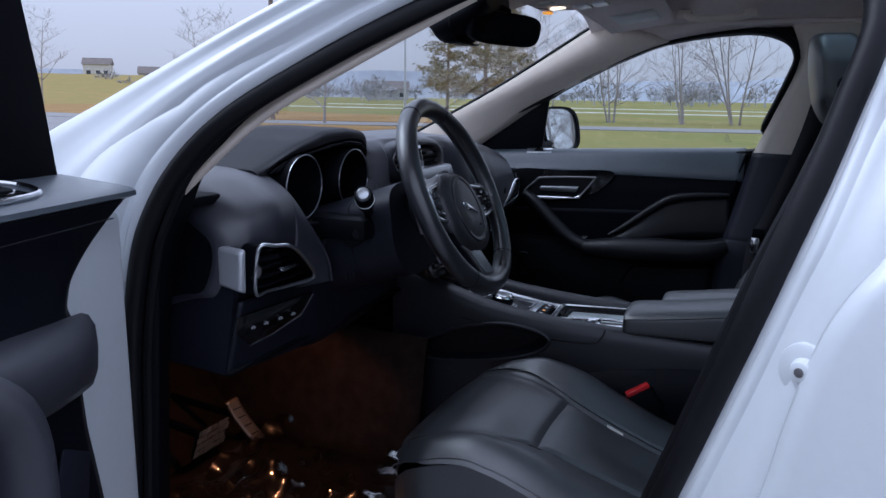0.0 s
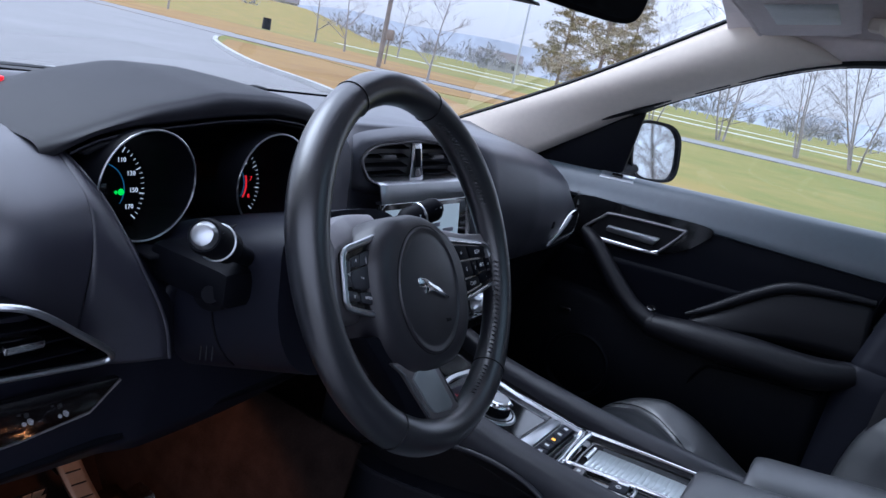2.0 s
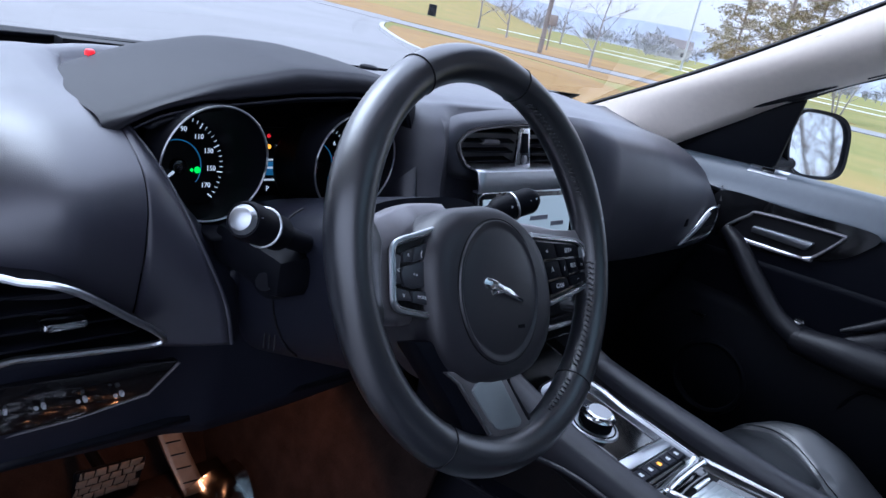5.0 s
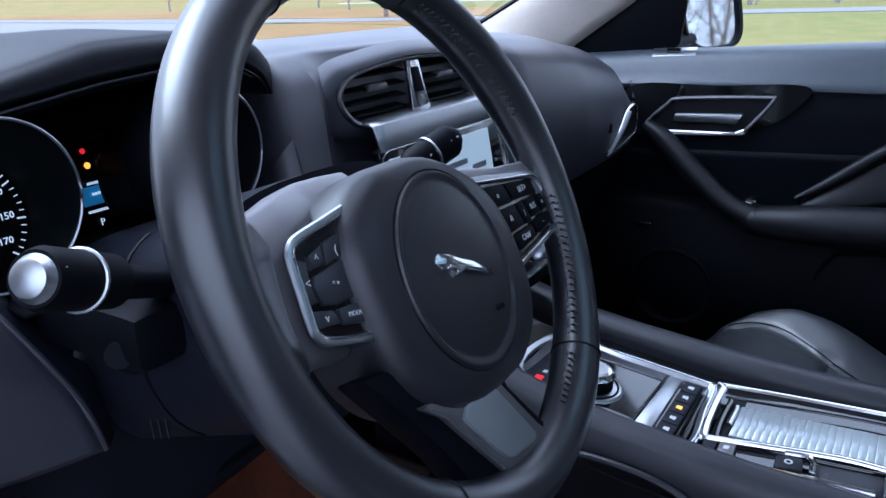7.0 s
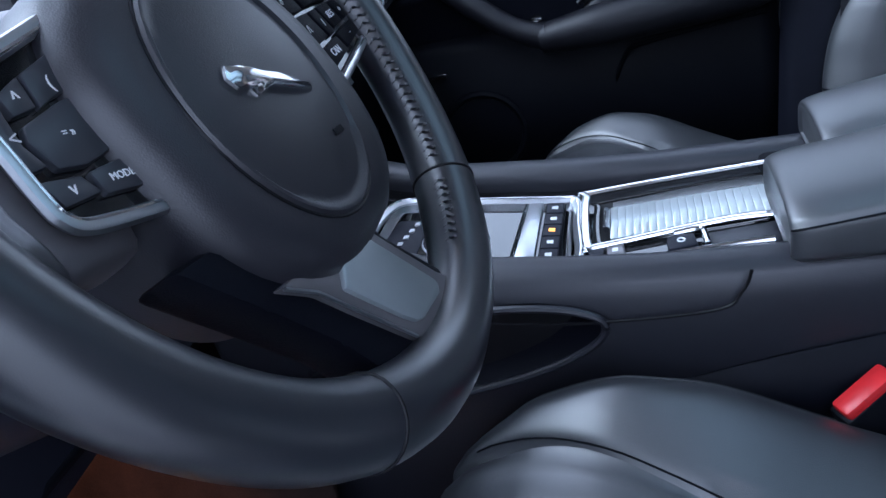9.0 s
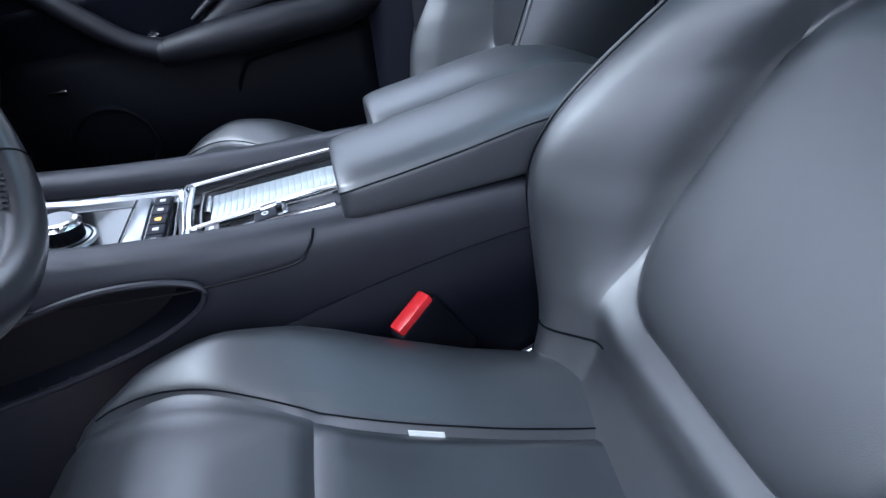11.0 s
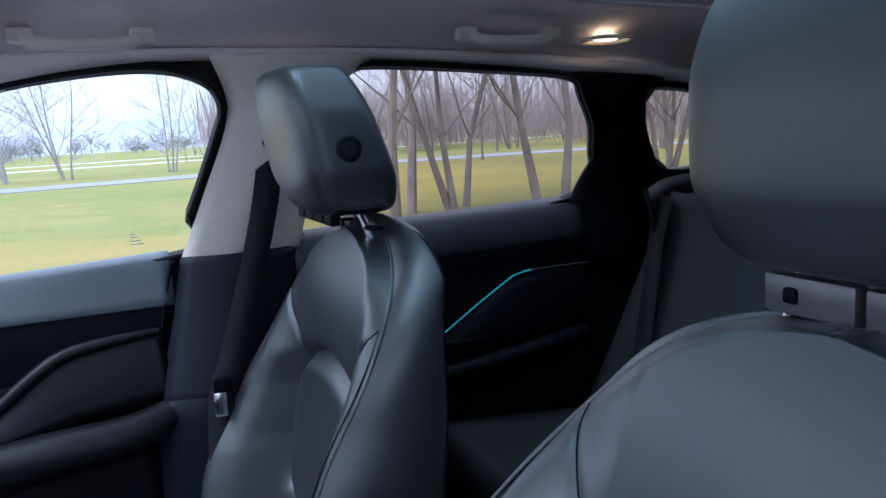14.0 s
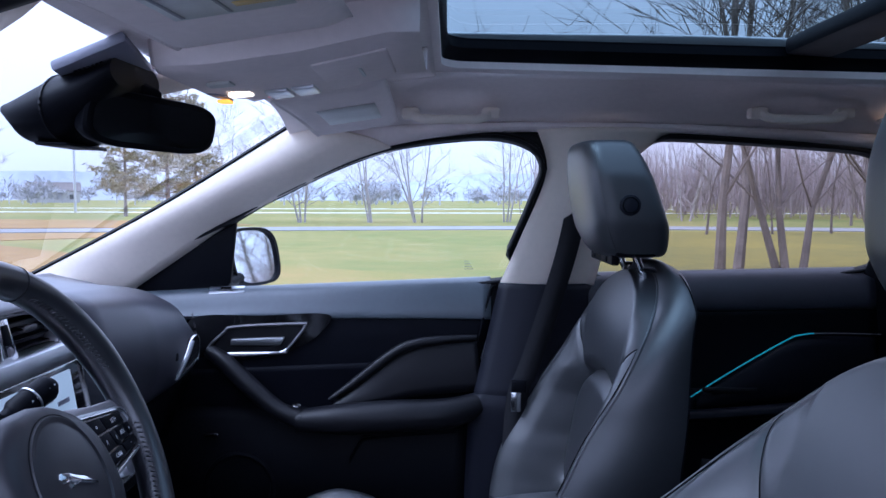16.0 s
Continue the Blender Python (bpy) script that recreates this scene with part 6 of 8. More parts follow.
for q, lay in ((QL, []), (QR, LAY_R)):
    out = [patch_pt(q, a, b, 0.0) for a, b in ((0.0, 0.08), (0.02, 0.02), (0.08, -0.02), (0.94, -0.02), (1.0, 0.06), (1.0, 0.94), (0.94, 1.02), (0.08, 1.02), (0.02, 0.98), (0.0, 0.92))]
    part("button_field", prism([p - WN * 0.007 for p in out], WN * 0.0062), GLOSS, sw, "gloss black button field")
    edge = [(1.0, -0.05), (0.5, -0.05), (0.10, -0.05), (-0.02, 0.02), (-0.05, 0.15), (-0.05, 0.5), (-0.05, 0.85), (-0.02, 0.98), (0.10, 1.06), (0.5, 1.07), (1.0, 1.06)]
    if q is QR:
        edge = [(1 - a, b) for a, b in edge]
    part("button_bezel", tube(cr([patch_pt(q, a, b, 0.0004) for a, b in edge], 70), 0.0029, 8, flat=0.8, up=WN), SATIN, sw, "satin silver button bezel")
    part("bezel_edge", tube(cr([patch_pt(q, 0.5 + (a - 0.5) * 0.97, 0.5 + (b - 0.5) * 0.96, 0.0020) for a, b in edge], 70), 0.0008, 6), CHROME, sw)
    for a0, a1, b0, b1, txt in lay:
        b_ = part("button", prism([patch_pt(q, a0, b0, -0.0022), patch_pt(q, a0, b1, -0.0022), patch_pt(q, a1, b1, -0.0022), patch_pt(q, a1, b0, -0.0022)], WN * 0.0040, bv=0.0010), MATTE, sw, "small black button")
        if txt:
            across = (V(q[1]) - V(q[0])).length
            at_ = patch_pt(q, (a0 + a1) / 2, (b0 + b1) / 2, 0.0019)
            write(txt, min(0.0062, 1.0 * across * (a1 - a0) / max(2.2, len(txt))), at_, patch_pt(q, 1, 0.5, 0) - patch_pt(q, 0, 0.5, 0), WU - (WU.dot((patch_pt(q, 1, 0.5, 0) - patch_pt(q, 0, 0.5, 0)).normalized())) * (patch_pt(q, 1, 0.5, 0) - patch_pt(q, 0, 0.5, 0)).normalized(), WHITE_INK, b_, "symbol", 0.0002)
# lower spoke: dark body, raised satin insert
part("lower_spoke", prism([wp(a, b, 0.0005) for a, b in ((-0.112, -0.050), (-0.092, -0.083), (-0.074, -0.115), (-0.066, -0.140), (-0.062, -0.156), (0.030, -0.164), (0.028, -0.150), (0.004, -0.110), (0.004, -0.075), (-0.06, -0.060))], -WN * 0.022, bv=0.004), MATTE, sw, "black lower spoke")
part("spoke_step", prism([wp(a, b, 0.0040) for a, b in ((-0.085, -0.080), (-0.070, -0.0935), (-0.059, -0.112), (-0.039, -0.144), (-0.0235, -0.1555), (0.0073, -0.159), (0.0254, -0.157), (0.013, -0.142), (-0.012, -0.096))], -WN * 0.010, bv=0.002), GREYMET, sw, "raised step of the lower spoke")
part("spoke_insert", prism([wp(a, b, 0.0064) for a, b in ((-0.045, -0.094), (-0.018, -0.102), (0.002, -0.1400), (0.003, -0.1440), (-0.002, -0.147), (-0.028, -0.1425), (-0.034, -0.139), (-0.040, -0.131), (-0.0575, -0.102))], -WN * 0.004, bv=0.0018), INSERT, sw, "satin grey spoke insert")
# bright bead drawn as the highlight on the step's front edge
part("step_glint", tube([wp(a, b, 0.0044) for a, b in ((-0.083, -0.082), (-0.070, -0.0935), (-0.059, -0.112), (-0.040, -0.1425))], 0.0009, 6), SATIN, sw)
part("hub_back", disc(wp(-0.005, -0.01, -0.075), 0.052, WN, 0.05, 32), HARD, sw, "black hub")
# ---- centre console ----
con = thing("centre_console", "black centre console with raised side rails", "console", (0.1, 0.03, 0.42))


def deck_z(x):
    return ip(x, [-0.24, -0.11, 0.05, 0.09, 0.22, 0.28, 0.62], [0.790, 0.754, 0.733, 0.732, 0.738, 0.739, 0.730])


def lrail(x):
    return ip(x, [-0.26, -0.18, -0.06, 0.0, 0.065, 0.134, 0.21, 0.30, 0.62], [0.835, 0.808, 0.774, 0.764, 0.757, 0.752, 0.750, 0.750, 0.745])


def rrail(x):
    return ip(x, [-0.26, -0.13, -0.05, 0.05, 0.15, 0.28, 0.62], [0.815, 0.772, 0.761, 0.751, 0.745, 0.742, 0.738])


# outline of the pocket in the driver's flank, outer and inner
PK_OUT = [(p.x, p.z) for p in cr([(-0.205, 0, 0.666), (-0.123, 0, 0.712), (-0.058, 0, 0.732), (0.0, 0, 0.740), (0.055, 0, 0.736), (0.087, 0, 0.725), (0.094, 0, 0.712), (0.080, 0, 0.695), (0.045, 0, 0.677), (0.0, 0, 0.663), (-0.06, 0, 0.650), (-0.15, 0, 0.638), (-0.198, 0, 0.643)], 66, True)]
PK_IN = [(p.x, p.z) for p in cr([(-0.185, 0, 0.668), (-0.118, 0, 0.706), (-0.055, 0, 0.726), (0.0, 0, 0.734), (0.045, 0, 0.730), (0.066, 0, 0.722), (0.064, 0, 0.713), (0.045, 0, 0.697), (0.018, 0, 0.684), (-0.015, 0, 0.673), (-0.07, 0, 0.662), (-0.14, 0, 0.652), (-0.178, 0, 0.656)], 66, True)]


def inside(x, z, poly):
    hit = False
    for (a, b), (c, d) in zip(poly, poly[1:] + poly[:1]):
        if (b > z) != (d > z) and x < a + (c - a) * (z - b) / (d - b):
            hit = not hit
    return hit


def side(sgn, rail):
    yo = lambda x: -0.115 if sgn < 0 else 0.165
    yi = lambda x: -0.070 if sgn < 0 else 0.118
    rings = []
    for x in np.linspace(-0.27, 0.62, 46 if sgn > 0 else 200):
        z, o, i = rail(x), yo(x), yi(x)
        rings.append(cr([V((x, o - sgn * -0.0, 0.41)), V((x, o + sgn * -0.002, 0.60)), V((x, o, z - 0.045)), V((x, o - sgn * 0.006, z - 0.008)), V((x, (o + i) / 2, z + 0.001)), V((x, i + sgn * 0.004, z - 0.004)), V((x, i, deck_z(x) - 0.02))], 26 if sgn > 0 else 120))
    bm = loft(rings, False, False)
    if sgn < 0:
        cut = [f for f in bm.faces if f.calc_center_median().y < -0.108 and inside(f.calc_center_median().x, f.calc_center_median().z, PK_OUT)]
        bmesh.ops.delete(bm, geom=cut, context="FACES")
    return bm


part("left_side", side(-1, lrail), CONSOLE, con, "soft black console flank", solid=0.006)
part("right_side", side(1, rrail), CONSOLE, con, "soft black console flank", solid=0.006)
part("deck", sheet(lambda u, v: V((-0.27 + 0.56 * u, -0.075 + 0.20 * v, deck_z(-0.27 + 0.56 * u) - 0.006)), 20, 6), GLOSS, con, "gloss black console deck", solid=0.004)
part("rear_block", box(0.27, 0.64, -0.10, 0.15, 0.42, 0.715, 0.02), HARD, con)
part("side_seam", tube(cr([(0.208, -0.120, 0.756), (0.200, -0.121, 0.738), (0.175, -0.1215, 0.722), (0.05, -0.1215, 0.722), (-0.1, -0.1215, 0.742)], 20), 0.0014, 5), RUBBER, con)
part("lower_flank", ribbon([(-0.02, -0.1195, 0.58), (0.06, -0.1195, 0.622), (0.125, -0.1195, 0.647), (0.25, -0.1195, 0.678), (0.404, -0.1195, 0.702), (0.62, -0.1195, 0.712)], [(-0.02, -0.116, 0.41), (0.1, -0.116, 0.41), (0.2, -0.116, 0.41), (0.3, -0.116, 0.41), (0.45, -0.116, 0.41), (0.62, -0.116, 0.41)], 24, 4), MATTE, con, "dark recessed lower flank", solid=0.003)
# open pocket in the flank
part("pocket_rim", tube([V((x, -0.1205, z)) for x, z in PK_OUT], 0.0036, 8, True), CONSOLE, con, "rim of the side pocket")
part("pocket_lip", loft([[V((x, -0.120, z)) for x, z in PK_OUT], [V((x, -0.103, z)) for x, z in PK_IN]], True, False), MATTE, con, "sloping lip of the side pocket")
part("pocket_well", loft([[V((x, -0.103, z)) for x, z in PK_IN], [V((x, -0.068, z)) for x, z in PK_IN]]), RUBBER, con, "dark open side pocket")


def frame_(name, pts, r, material, parent, label, n=60):
    return part(name, tube(cr(pts, n, True), r, 8, True, flat=0.6), material, parent, label)


def dz(x, y, h=0.0):
    return V((x, y, deck_z(x) + h))


# gear selector panel
gs = thing("gear_selector", "round chrome rotary gear selector on a black panel", "gear selector", (-0.02, 0.0, 0.765))
part("selector_panel", sheet(lambda u, v: dz(-0.125 + 0.19 * u, -0.060 + 0.130 * v, 0.003), 8, 6), GLOSS, gs, "gloss black selector panel", solid=0.004)
fr = [dz(-0.128, -0.03, 0.006), dz(-0.122, 0.066, 0.006), dz(-0.04, 0.074, 0.006), dz(0.050, 0.076, 0.006), dz(0.066, 0.070, 0.006), dz(0.070, 0.02, 0.006), dz(0.072, -0.056, 0.006), dz(0.03, -0.066, 0.006), dz(-0.05, -0.062, 0.006)]
part("panel_frame", loft([[p + V((0, 0, h)) + (p - V((-0.03, 0.0, p.z))).normalized() * w for p in cr(fr, 90, True)] for w, h in ((-0.007, -0.004), (-0.006, 0.000), (-0.001, 0.003), (0.003, 0.002), (0.004, -0.005))], True, False), SATIN, gs, "broad satin panel frame")
part("frame_edge", tube(cr([p + V((0, 0, 0.003)) for p in fr], 90, True), 0.0012, 6, True), CHROME, gs)
part("letter_plate", prism([dz(-0.118, -0.046, 0.004), dz(-0.112, 0.030, 0.004), dz(-0.080, 0.034, 0.004), dz(-0.078, -0.050, 0.004)], (0, 0, 0.002), bv=0.0008), KNEE, gs, "dark gear letter plate")
for k in range(4):
    part("gear_mark", box(-0.1015 + 0.003 * k, -0.0965 + 0.003 * k, -0.021 + 0.013 * k, -0.015 + 0.013 * k, deck_z(-0.098) + 0.0056, deck_z(-0.098) + 0.0072), WHITE_INK, gs)
part("park_mark", box(-0.104, -0.095, -0.040, -0.030, deck_z(-0.10) + 0.005, deck_z(-0.10) + 0.0075), L_RED, gs, "red lit gear letter plate")
KC = (-0.047, -0.010)
part("selector_base", disc(dz(*KC, 0.003), 0.036, (0.1, 0, 1), 0.004, 48, r2=0.033, bv=0.002), SATIN, gs, "bright base ring")
part("base_groove", ring(dz(*KC, 0.0072), 0.029, (0.1, 0, 1), 0.0012, 48), RUBBER, gs)
part("selector_drum", disc(dz(*KC, 0.006), 0.0225, (0.1, 0, 1), 0.018, 48, bv=0.002), HARD, gs, "black ribbed drum")
bm = bmesh.new()
for k in range(48):
    a = 2 * math.pi * k / 48
    tube([dz(KC[0] + 0.0225 * math.cos(a), KC[1] + 0.0225 * math.sin(a), 0.008), dz(KC[0] + 0.0225 * math.cos(a), KC[1] + 0.0225 * math.sin(a), 0.020)], 0.0007, 4, bm=bm)
part("drum_ribs", bm, GLOSS, gs, "fine grip ribs")
part("selector_cap", disc(dz(KC[0] + 0.002, KC[1], 0.023), 0.0235, (0.1, 0, 1), 0.006, 48, r2=0.0205, bv=0.003), CHROME, gs, "polished cap")
part("selector_top", disc(dz(KC[0] + 0.0026, KC[1], 0.0285), 0.0155, (0.1, 0, 1), 0.001, 36), SATIN, gs)
part("key_strip", sheet(lambda u, v: dz(0.036 + 0.020 * u, -0.056 + 0.118 * v, 0.006), 2, 8), HARD, gs, "row of small keys", solid=0.004)
for k in range(5):
    y0 = -0.054 + 0.0232 * k
    part("key", prism([dz(0.0375, y0, 0.007), dz(0.0375, y0 + 0.0215, 0.007), dz(0.0545, y0 + 0.0215, 0.007), dz(0.0545, y0, 0.007)], (0, 0, 0.0035), bv=0.0010), KNEE, gs, "small dark key")
    part("key_mark", prism([dz(0.043, y0 + 0.008, 0.0106), dz(0.043, y0 + 0.013, 0.0106), dz(0.049, y0 + 0.014, 0.0106), dz(0.049, y0 + 0.007, 0.0106)], (0, 0, 0.0003)), L_AMBER if k == 2 else WHITE_INK, gs)
part("cross_trim", prism([dz(0.014, -0.058, 0.003), dz(0.018, 0.064, 0.003), dz(0.033, 0.066, 0.003), dz(0.033, -0.060, 0.003)], (0, 0, 0.006), bv=0.002), SATIN, gs, "satin cross trim")
part("trim_groove", tube([dz(0.0115, -0.056, 0.008), dz(0.0155, 0.062, 0.008)], 0.0012, 5), CHROME, gs)
part("tray_liner", prism([dz(-0.008, -0.050, 0.0015), dz(-0.004, 0.058, 0.0015), dz(0.011, 0.060, 0.0015), dz(0.007, -0.054, 0.0015)], (0, 0, 0.003), bv=0.001), GLOSS, gs, "gloss black open tray")

# cup holder tray with a ribbed roller blind
tr_ = thing("cup_holder_tray", "chrome-framed cup tray with a ribbed roller cover", "cup holder", (0.17, 0.03, 0.74))
tf = [dz(0.080, -0.030, 0.010), dz(0.076, 0.066, 0.010), dz(0.086, 0.078, 0.010), dz(0.27, 0.084, 0.010), dz(0.290, 0.078, 0.010), dz(0.290, -0.014, 0.010), dz(0.2, -0.020, 0.010), dz(0.092, -0.034, 0.010)]
frame_("tray_frame", tf, 0.0042, CHROME, tr_, "bright tray frame", 100)
frame_("inner_frame", [dz(0.090, -0.016, 0.003), dz(0.088, 0.056, 0.003), dz(0.098, 0.066, 0.003), dz(0.275, 0.070, 0.003), dz(0.275, -0.008, 0.003), dz(0.105, -0.022, 0.003)], 0.0022, GLOSS, tr_, "gloss black inner frame", 80)
part("tray_well", box(0.082, 0.285, -0.024, 0.078, 0.69, 0.7285), RUBBER, tr_, "dark tray well")
part("roller_cover", sheet(lambda u, v: V((0.100 + 0.185 * u, -0.010 + 0.062 * v, deck_z(0.100 + 0.185 * u) + 0.001 + 0.0006 * abs(math.sin(u * math.pi * 26)) ** 0.5)), 312, 2), ROLLER, tr_, "silver ribbed roller cover", solid=0.002)
part("roller_pull", tube([dz(0.096, 0.006, 0.004), dz(0.096, 0.046, 0.004)], 0.0032, 8), CHROME, tr_, "bright pull edge")
part("side_channel", prism([dz(0.078, -0.068, 0.001), dz(0.078, -0.036, 0.001), dz(0.245, -0.026, 0.001), dz(0.245, -0.066, 0.001)], (0, 0, 0.004)), GLOSS, tr_, "gloss black side channel")
part("channel_floor", prism([dz(0.182, -0.064, 0.004), dz(0.182, -0.034, 0.004), dz(0.245, -0.028, 0.004), dz(0.245, -0.064, 0.004)], (0, 0, 0.003), bv=0.001), CONSOLE, tr_, "grey channel cover")
part("channel_trim", tube([dz(0.128, -0.068, 0.012), dz(0.18, -0.069, 0.012), dz(0.232, -0.070, 0.013)], [0.0015, 0.0032, 0.0032], 8), CHROME, tr_, "bright edge strip")
part("drive_key", prism([dz(0.084, -0.060, 0.004), dz(0.082, -0.040, 0.004), dz(0.096, -0.039, 0.004), dz(0.096, -0.060, 0.004)], (0, 0, 0.007), bv=0.002), KNEE, tr_, "dark drive key")
part("drive_key_upper", prism([dz(0.098, -0.060, 0.004), dz(0.098, -0.039, 0.004), dz(0.113, -0.037, 0.004), dz(0.114, -0.060, 0.004)], (0, 0, 0.008), bv=0.002), GREYMET, tr_, "grey drive key")
part("drive_mark", prism([dz(0.103, -0.052, 0.0122), dz(0.103, -0.046, 0.0122), dz(0.108, -0.046, 0.0122), dz(0.108, -0.052, 0.0122)], (0, 0, 0.0003)), WHITE_INK, tr_)
part("parking_key", prism([dz(0.150, -0.064, 0.004), dz(0.149, -0.042, 0.004), dz(0.172, -0.040, 0.004), dz(0.174, -0.062, 0.004)], (0, 0, 0.010), bv=0.0025), KNEE, tr_, "dark parking brake key")
part("parking_mark", ring(dz(0.161, -0.052, 0.0142), 0.0030, (0, 0, 1), 0.0007, 16), WHITE_INK, tr_)
part("parking_hoop", tube(cr([dz(0.156, -0.036, 0.012), dz(0.174, -0.035, 0.013), dz(0.180, -0.040, 0.013), dz(0.182, -0.062, 0.013)], 18), 0.0030, 8), CHROME, tr_, "bright hoop of the parking key")

lid_b = soft([0.22, 0.29, 0.43, 0.62], [0.742, 0.744, 0.750, 0.742], 0.05)
lid_t = soft([0.22, 0.30, 0.37, 0.42, 0.48, 0.52, 0.555, 0.58, 0.62], [0.768, 0.777, 0.787, 0.796, 0.802, 0.797, 0.782, 0.768, 0.75], 0.05)
# armrest: two padded lids, each a top pad over a side band with a round nose
for y0, y1, x0, lab in ((-0.110, 0.030, 0.230, "black leather armrest lid beside the driver"), (0.034, 0.162, 0.283, "black leather armrest lid beside the passenger")):
    a_ = thing("armrest", lab, "armrest", ((x0 + 0.62) / 2, (y0 + y1) / 2, 0.745), "armrest lids")
    cy = (y0 + y1) / 2

    def lid(x):
        zb, zs = lid_b(x) + (0.004 if y0 < 0 else 0), lid_t(x) + (0.010 if y0 < 0 else 0)
        f = min(1.0, max(0.0, (x - x0) / 0.034))
        s = 0.70 + 0.30 * (1 - (1 - f) ** 2.4) ** (1 / 2.4)
        half = [(y0 + 0.012, zb), (y0 + 0.003, zb + 0.002), (y0, zb + 0.009), (y0 + 0.0005, zs - 0.006), (y0 + 0.0035, zs), (y0 + 0.010, zs + 0.0055), (y0 + 0.030, zs + 0.011), (cy, zs + 0.0135)]
        sec = half + [(2 * cy - y, z) for y, z in half[-2::-1]]
        cz = (zb + zs) / 2
        return [V((x + (0.010 * (1 - s) / 0.3 if 0.30 > abs(y - cy) else 0), cy + (y - cy) * (0.80 + 0.20 * (s - 0.7) / 0.3), cz + (z - cz) * s)) for y, z in sec]
    xs = [x0 + 0.034 * (k / 10) ** 1.6 for k in range(10)] + list(np.linspace(x0 + 0.034, 0.605, 26))
    rings = [[p for p in cr(lid(x), 57)] for x in xs]
    part("lid", loft(rings), LEATHER, a_, "padded leather lid", auto=50)
    for m in (3, 11):
        part("lid_seam", tube([cr(lid(x), 57)[m * 4 + 2] for x in xs[3:]], 0.0011, 5), HARD, a_)
part("armrest_base", box(0.245, 0.64, -0.092, 0.157, 0.705, 0.741, 0.006), HARD, con, "black box under the armrest")

# belt buckle beside the driver
bk = thing("belt_buckle", "black seat belt buckle with a bright red button", "buckle", (0.30, -0.135, 0.55))
bx_ = V((0.281, -0.138, 0.647))
d_ = V((-0.44, -0.12, 0.88)).normalized()
e_ = V((0.82, 0.42, 0.40)).normalized()
f_ = d_.cross(e_).normalized()
e_ = f_.cross(d_)
def bq(a, b, c):
    return bx_ + e_ * a + f_ * b + d_ * c
part("buckle_body", prism([bq(-0.028, -0.013, -0.085), bq(0.028, -0.013, -0.085), bq(0.028, 0.013, -0.085), bq(-0.028, 0.013, -0.085)], d_ * 0.085, bv=0.005), HARD, bk, "black buckle housing")
part("release_button", prism([bq(-0.024, -0.011, -0.004), bq(0.024, -0.011, -0.004), bq(0.024, 0.008, -0.004), bq(-0.024, 0.008, -0.004)], d_ * 0.011, bv=0.003), RED, bk, "bright red release button")
part("anchor_plate", prism([(0.335, -0.124, 0.522), (0.345, -0.120, 0.536), (0.425, -0.130, 0.575), (0.43, -0.134, 0.560)], (0.004, -0.008, 0.002), bv=0.002), SATIN, bk, "bare steel anchor plate")
part("buckle_stem", tube([bq(0, 0, -0.08), bq(0.02, 0.0, -0.2)], 0.011, 8), HARD, bk)
# ---- doors ----
def belt_z(x):
    return ip(x, [-0.45, -0.215, 0.41, 0.65, 1.25], [1.030, 1.044, 1.071, 1.083, 1.096])


def door_sec(x, prof):
    return cr([V((x, y, belt_z(x) + z)) for y, z in prof], 14)


def pad_h(x):
    return ip(x, [-0.43, -0.2, 0.41], [0.048, 0.054, 0.080])


pd = thing("passenger_door", "black passenger door trim with a pale belt pad, closed", "car door", (0.0, 0.72, 0.45))
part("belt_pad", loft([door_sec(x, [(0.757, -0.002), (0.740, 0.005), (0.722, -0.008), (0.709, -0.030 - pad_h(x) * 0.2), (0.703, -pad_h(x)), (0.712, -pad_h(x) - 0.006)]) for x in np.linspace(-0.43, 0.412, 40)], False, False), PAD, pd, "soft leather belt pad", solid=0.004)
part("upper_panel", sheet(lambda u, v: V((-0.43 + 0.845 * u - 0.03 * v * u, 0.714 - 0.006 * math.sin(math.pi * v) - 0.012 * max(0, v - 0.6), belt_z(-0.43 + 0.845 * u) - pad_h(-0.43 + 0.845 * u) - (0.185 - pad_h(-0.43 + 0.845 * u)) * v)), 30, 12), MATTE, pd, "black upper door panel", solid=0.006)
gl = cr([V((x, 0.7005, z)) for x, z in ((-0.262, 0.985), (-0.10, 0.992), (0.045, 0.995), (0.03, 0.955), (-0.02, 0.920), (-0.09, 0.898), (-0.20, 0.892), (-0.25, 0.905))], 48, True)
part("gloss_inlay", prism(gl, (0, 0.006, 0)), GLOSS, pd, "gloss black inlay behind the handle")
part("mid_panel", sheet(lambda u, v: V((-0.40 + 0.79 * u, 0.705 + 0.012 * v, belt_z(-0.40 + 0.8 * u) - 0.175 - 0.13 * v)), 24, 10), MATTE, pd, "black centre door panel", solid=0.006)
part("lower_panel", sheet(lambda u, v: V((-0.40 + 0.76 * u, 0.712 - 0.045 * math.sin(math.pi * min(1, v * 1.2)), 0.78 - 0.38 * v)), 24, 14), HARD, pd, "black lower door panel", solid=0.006)
